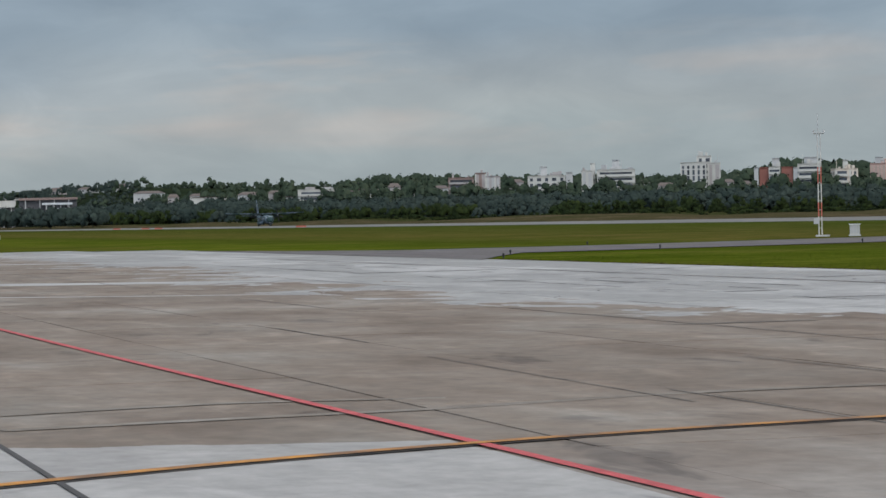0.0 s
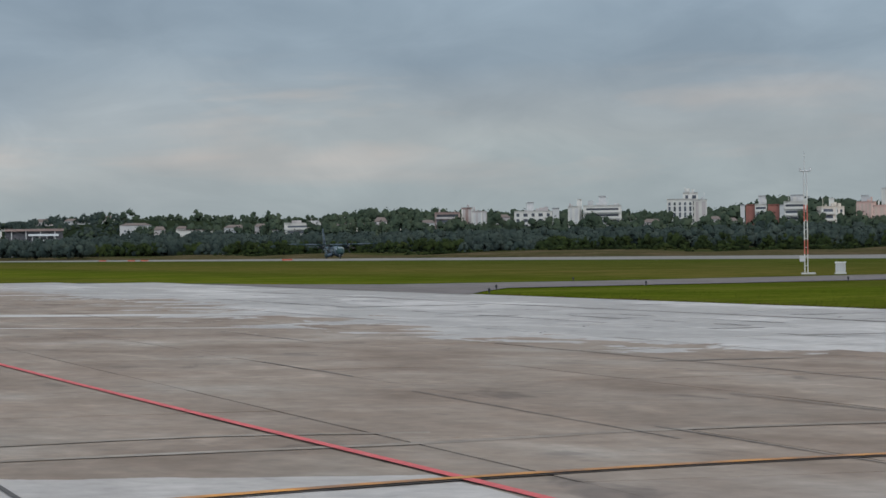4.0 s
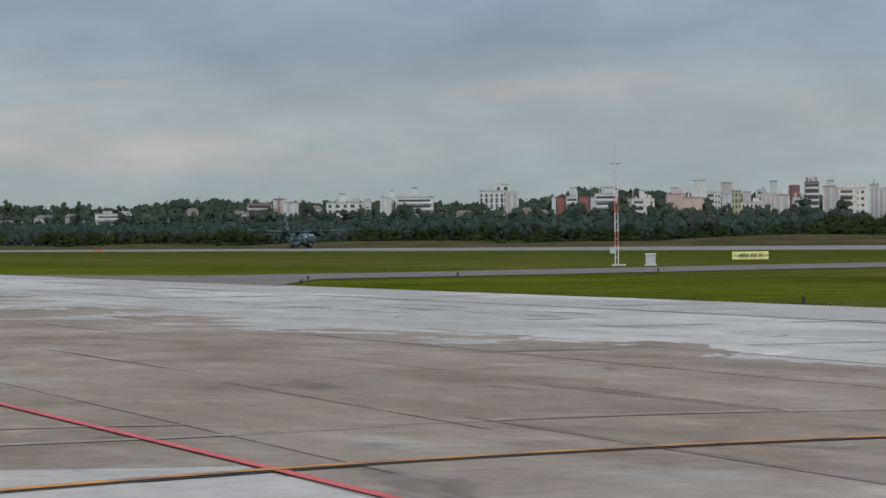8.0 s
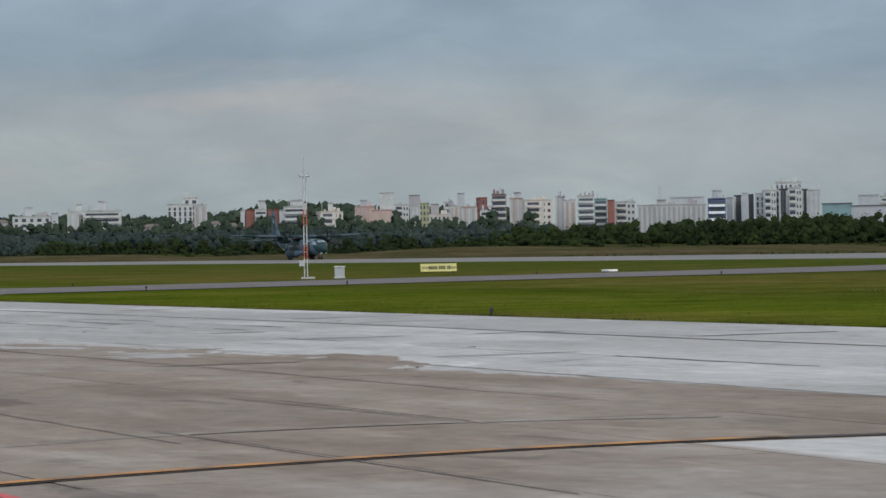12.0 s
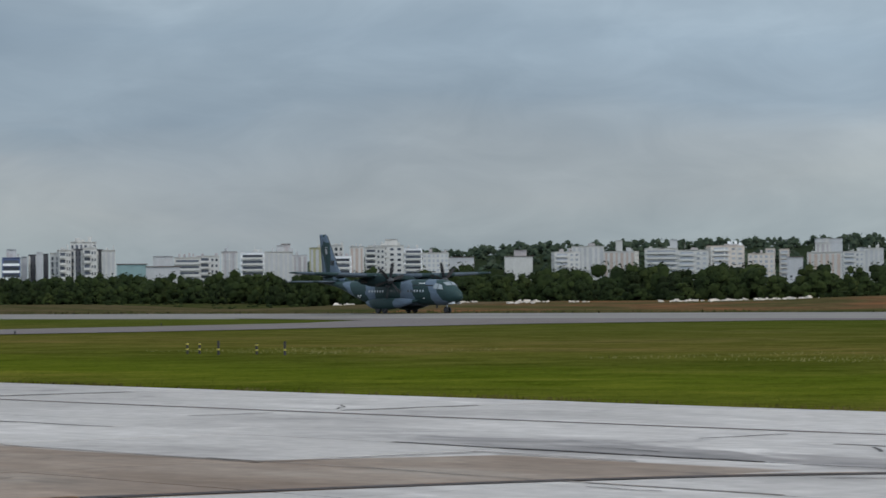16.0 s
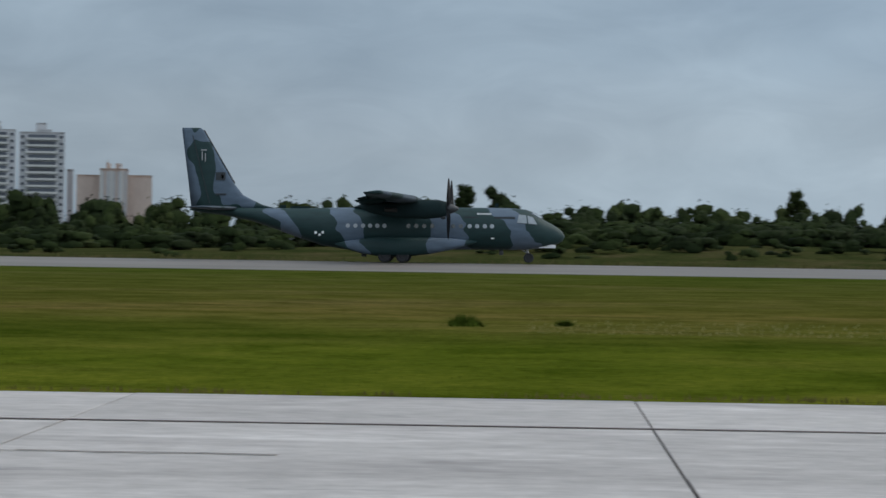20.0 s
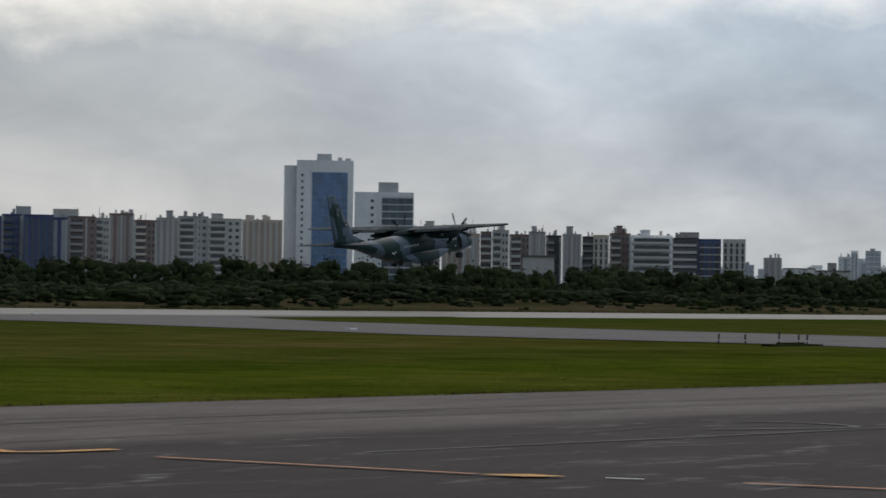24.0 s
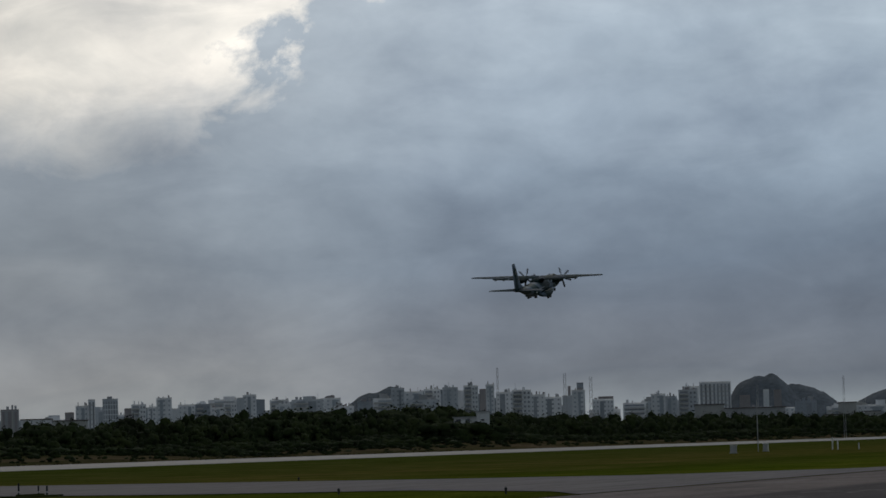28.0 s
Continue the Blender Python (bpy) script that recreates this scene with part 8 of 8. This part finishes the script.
def spectator_platform():
    r = 286.0
    x, y = polar(-3.6, r)
    z = float(land(np.array(x), np.array(y)))
    k = r * math.tan(radians(1.0))
    ob = tagged(empty("covered_platform", pose(x, y, z, 0, 0, 3.6)), "raised grey platform with a flat white canopy", "platform")
    part("deck", boxed((-7.4, 7.4, 0, 3, 1.05, 1.25)), M["w_grey"], ob)
    part("canopy", boxed((-4.4, 4.4, -0.4, 3.2, 2.35, 2.55)), M["white"], ob)
    part("cabin", boxed((-4.1, 4.1, 0.2, 2.8, 1.25, 2.3)), M["w_grey"], ob)
    for i in range(6):
        a = -7.0 + 2.8 * i
        part("post", tubes(((a, 0.2, -0.2), (a, 0.2, 1.05), 0.08)), M["w_grey"], ob)
    for i in range(5):
        a = -7.0 + 2.8 * i
        part("brace", tubes(((a, 0.1, 0.0), (a + 2.8, 0.1, 1.0), 0.05)), M["w_grey"], ob)
        part("brace", tubes(((a + 2.8, 0.1, 0.0), (a, 0.1, 1.0), 0.05)), M["w_grey"], ob)
    ob = tagged(empty("hydrant_box", pose(*polar(-3.66, 281), float(land(*[np.array(v) for v in polar(-3.66, 281)])))), "red and white marked box in the weeds", "box")
    part("red_half", boxed((-0.5, 0.0, -0.3, 0.3, -0.1, 0.85)), M["red"], ob)
    part("white_half", boxed((0.0, 0.5, -0.3, 0.3, -0.1, 0.95)), M["white"], ob)


spectator_platform()


M["heli_red"] = plain("red_aircraft_paint", (0.52, 0.10, 0.055), 0.45)


def helicopter():
    x, y = polar(-85.06, 226)
    ob = tagged(empty("helicopter", pose(x, y, 0, 0, 0, 100)), "parked red and white helicopter at the end of the apron", "helicopter")
    loft([(-2.2, 0, 1.5, 0.3, 0.3), (-1.2, 0, 1.45, 0.8, 0.75), (0.5, 0, 1.4, 0.95, 0.85), (1.9, 0, 1.3, 0.85, 0.75), (2.8, 0, 1.15, 0.6, 0.55), (3.2, 0, 1.05, 0.3, 0.3)], M["heli_red"], "cabin", ob, n=18)
    loft([(-1.4, 0, 0.95, 0.5, 0.3), (0.5, 0, 0.85, 0.97, 0.42), (1.9, 0, 0.8, 0.88, 0.38), (2.9, 0, 0.78, 0.62, 0.3), (3.22, 0, 0.8, 0.34, 0.2)], M["white"], "belly", ob, n=18)
    loft([(-7.2, 0, 1.95, 0.1, 0.12), (-2.0, 0, 1.65, 0.3, 0.32)], M["white"], "tail_boom", ob, n=12)
    part("tail_fin", boxed((-7.5, -6.7, -0.04, 0.04, 1.3, 2.9)), M["heli_red"], ob)
    part("mast", tubes(((0, 0, 2.1), (0, 0, 2.75), 0.12)), M["steel"], ob)
    for k in range(3):
        a = radians((10, 128, -22)[k])
        bm = tubes(((0.2 * math.cos(a), 0.2 * math.sin(a), 2.7), (5.0 * math.cos(a), 5.0 * math.sin(a), 2.2), 0.12, 0.08), n=4)
        part("rotor_blade", bm, M["white"], ob)
    for s in (-1, 1):
        part("skid", tubes(((-1.8, s * 1.0, 0.08), (2.4, s * 1.0, 0.08), 0.06)), M["dark"], ob)
        for q in (-1.0, 1.3):
            part("skid_leg", tubes(((q, s * 0.5, 0.8), (q, s * 1.0, 0.08), 0.05)), M["dark"], ob)
    part("nose_glass", boxed((2.0, 2.95, -0.55, 0.55, 1.2, 1.62)), M["screen"], ob)
    for c in ob.children:
        c.data.transform(Matrix.Diagonal((0.85, 0.85, 0.72, 1)))
    for az, h in ((-84.13, 0.95), (-83.7, 1.1)):
        x, y = polar(az, 426)
        p = tagged(empty("marker_post", pose(x, y, 0)), "white post with a red cap on the grass", "post", "marker posts in the grass")
        part("stem", tubes(((0, 0, -0.02), (0, 0, h * 0.7), 0.17, 0.12)), M["w_white"], p)
        part("cap", tubes(((0, 0, h * 0.7), (0, 0, h), 0.10, 0.09)), M["mast_red"], p)


helicopter()


def far_hangar():
    """White open-fronted sheds standing among the trees at the far end of the field."""
    for az0, az1, top, fascia, roof, wall, label in ((-84.9, -83.38, 0.53, 4.2, "w_white", "w_dark", "long white canopy on slim posts among trees"), (-84.05, -83.72, 0.60, 3.6, "white", "w_grey", "white upper storey of a long shed"),
                                                     (-83.8, -83.4, 0.43, 1.3, "w_white", "w_dark", "low white roof among trees"), (-82.85, -82.3, 0.47, 1.6, "w_veil", "w_dark", "grey shed with a pale roof among trees"),
                                                     (-82.7, -82.4, 0.36, 1.6, "w_veil", "w_dark", "low pale shed roof among trees"), (-83.3, -82.2, 0.57, 1.8, "w_brown", "w_dark", "long brown building behind a shed")):
        r = 2350.0 if top < 0.59 else 2400.0
        x, y = polar((az0 + az1) / 2, r)
        z = float(land(np.array(x), np.array(y)))
        w, h = r * radians(az1 - az0), 1.62 + r * math.tan(radians(top)) - z
        ob = tagged(empty("shed", pose(x, y, z - 0.3, 0, 0, -(az0 + az1) / 2)), label, "shed", "sheds at the far end")
        part("wall", boxed((-w / 2, w / 2, 2, 14, 0, h - fascia)), M[wall], ob)
        part("roof", boxed((-w / 2 - 0.6, w / 2 + 0.6, -1.2, 15, h - fascia, h)), M[roof], ob)
        for k in range(4):
            part("post", boxed((-w / 2 + w * (k + 0.4) / 4, -w / 2 + w * (k + 0.4) / 4 + 0.8, -0.6, 0, 0, h - fascia)), M["w_grey"], ob)


far_hangar()

for az in (-81.45, -80.9, -80.65, -77.9):
    x, y = polar(az, 161.5 / math.cos(radians(az)))
    ob = tagged(empty("marker_board", pose(x, y, 0, 0, 0, -az)), "low faded red marker board beside the runway", "board", "runway marker boards")
    part("panel", boxed((-1.3, 1.3, -0.05, 0.05, 0.1, 0.48)), M["mast_red"], ob)
    for a in (-1.2, 1.2):
        part("leg", tubes(((a, 0, -0.02), (a, 0, 0.12), 0.05)), M["dark"], ob)


def lattice(az, r, foot, top, w, label):
    """A lattice mast on the skyline: four legs with crossed bracing."""
    x, y = polar(az, r)
    z = float(land(np.array(x), np.array(y)))
    ob = tagged(empty("lattice_mast", pose(x, y, z, 0, 0, -az)), label, "mast", "skyline masts")
    h = 1.62 + r * math.tan(radians(top)) - z
    for a in (-w, w):
        for b in (-w, w):
            part("leg", tubes(((a, b, 0), (a * 0.6, b * 0.6, h), 0.15 if r > 1500 else 0.05), n=4), M["w_dark" if az < 0 else "w_grey"], ob)
    n = max(3, int(h / 5))
    for k in range(n):
        z0, z1 = h * k / n, h * (k + 1) / n
        f0, f1 = w * (1 - 0.4 * k / n), w * (1 - 0.4 * (k + 1) / n)
        part("brace", tubes(((-f0, -f0, z0), (f1, -f1, z1), 0.07 if r > 1500 else 0.03), n=4), M["w_grey"], ob)
        part("brace", tubes(((f0, -f0, z0), (-f1, -f1, z1), 0.07 if r > 1500 else 0.03), n=4), M["w_grey"], ob)
    return ob


lattice(-38.95, 1800, 0, 1.716, 1.0, "tall grey lattice mast over the flats")
lattice(-37.68, 1800, 0, 1.675, 1.0, "tall grey lattice mast over the flats")
lattice(-39.33, 1750, 0, 1.42, 2.2, "stout steel tower on the ridge")
lattice(-42.12, 1800, 0, 1.386, 1.4, "small lookout tower on the ridge")
lattice(-61.0, 1500, 0, 1.16, 0.6, "thin aerial mast above the flats")
lattice(-25.85, 1900, 0, 1.52, 0.9, "thin aerial mast above the flats")
lattice(69.45, 2100, 0, 1.45, 0.8, "thin aerial mast on the hill")
lattice(70.75, 2000, 0, 1.30, 1.2, "construction mast among the towers")
lattice(71.25, 2000, 0, 1.22, 1.4, "construction mast among the towers")
lattice(74.45, 1900, 0, 0.98, 0.7, "thin aerial mast beyond the trees")
lattice(76.1, 900, 0, 1.10, 0.35, "red and white aerial mast near the woods")

for az, h in ((74.43, 5.2), (75.85, 1.25), (76.35, 0.6), (75.95, 0.9), (74.62, 0.8)):
    x, y = polar(az, 300)
    p = tagged(empty("aerial_post", pose(x, y, 0)), "thin white post on the airfield grass", "post", "far white posts")
    part("stem", tubes(((0, 0, -0.02), (0, 0, h * 0.85), 0.065 if h < 2 else 0.045)), M["white" if h < 2 else "w_grey"], p)
    part("cap", tubes(((0, 0, h * 0.85), (0, 0, h), 0.08, 0.03)), M["w_grey"], p)


def tower_banner():
    x, y = polar(-18.32, 1346)
    ob = tagged(empty("banner", pose(x, y, 29.1, 0, 0, 18.32)), "long red advertising banner hung on a tower flank", "banner")
    part("cloth", boxed((-1.93, 1.93, -0.1, 0.1, 0, 14.1)), M["banner"], ob)
    for z in (0.0, 14.1):
        part("rail", tubes(((-1.93, -0.15, z), (1.93, -0.15, z), 0.12)), M["w_grey"], ob)
    for k in range(5):
        part("lettering_bar", boxed((-0.9, 0.9, -0.14, -0.1, 2.0 + 2.2 * k, 3.1 + 2.2 * k)), M["white"], ob)


tower_banner()


def far_blocks():
    """The close-packed lower city between the towers."""
    r = random.Random(31)
    az = 56.5
    while az < 77:
        low = math.degrees(math.atan((float(np.interp(az, *AZ_TOP)) - 1.6) * math.cos(radians(az)) / 295.0))
        dist = r.uniform(1980, 2350)
        w = r.uniform(12, 34)
        top = low + r.choice((0.04, 0.08, 0.14, 0.2)) + r.uniform(-0.03, 0.03)
        x, y = polar(az, dist)
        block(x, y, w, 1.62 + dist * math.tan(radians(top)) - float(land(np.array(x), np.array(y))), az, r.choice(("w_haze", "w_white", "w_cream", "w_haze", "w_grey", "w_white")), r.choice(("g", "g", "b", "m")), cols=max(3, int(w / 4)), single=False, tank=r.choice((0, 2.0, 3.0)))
        az += math.degrees(w / dist) * r.uniform(0.75, 1.25)


far_blocks()



def motions():
    rows = []
    for t, x, z, pitch, bank in ((0.0, -926, 0.32, 0, 0), (3.0, -842, 0.32, 0, 0), (8.0, -651, 0.32, 0, 0), (11.0, -510.8, 0.32, 0, 0), (14.0, -356.1, 0.32, 0, 0), (15.5, -271.5, 0.32, 0, 0), (17.0, -186.7, 0.32, 0, 0),
                                 (18.2, -117.2, 0.32, -0.2, 0), (19.0, -69.6, 0.32, -0.1, 0), (19.5, -39.3, 0.32, 0.0, 0), (20.0, -8.6, 0.32, 0.6, 0), (20.5, 22.5, 0.32, 1.2, 0), (21.5, 84.8, 0.45, 4.2, -0.3), (22.0, 116.6, 1.1, 5.6, -0.5),
                                 (22.5, 148.9, 2.09, 6.15, -0.7), (23.5, 215.1, 3.86, 6.3, -1.0), (25.0, 316.3, 8.62, 9.05, -0.2), (26.5, 419.0, 16.9, 10.5, 0.4), (28.0, 521.7, 28.4, 11.4, 1.2)):
        rows.append((t, pose(x, RUN_C, z, bank, -pitch, 0)))
    walk(AIR, rows)
    for hub, s in SPINNERS:
        walk(hub, [(k / 30, pose(3.48, s * 3.55, 3.36, 82 * k + 13 * s, 0, 0)) for k in range(841)])
    for wheel, r in WHEELS:
        x, y, z = wheel.location
        walk(wheel, [(k / 30, pose(x, y, z, 0, 67 * k, 0)) for k in range(841)])


motions()
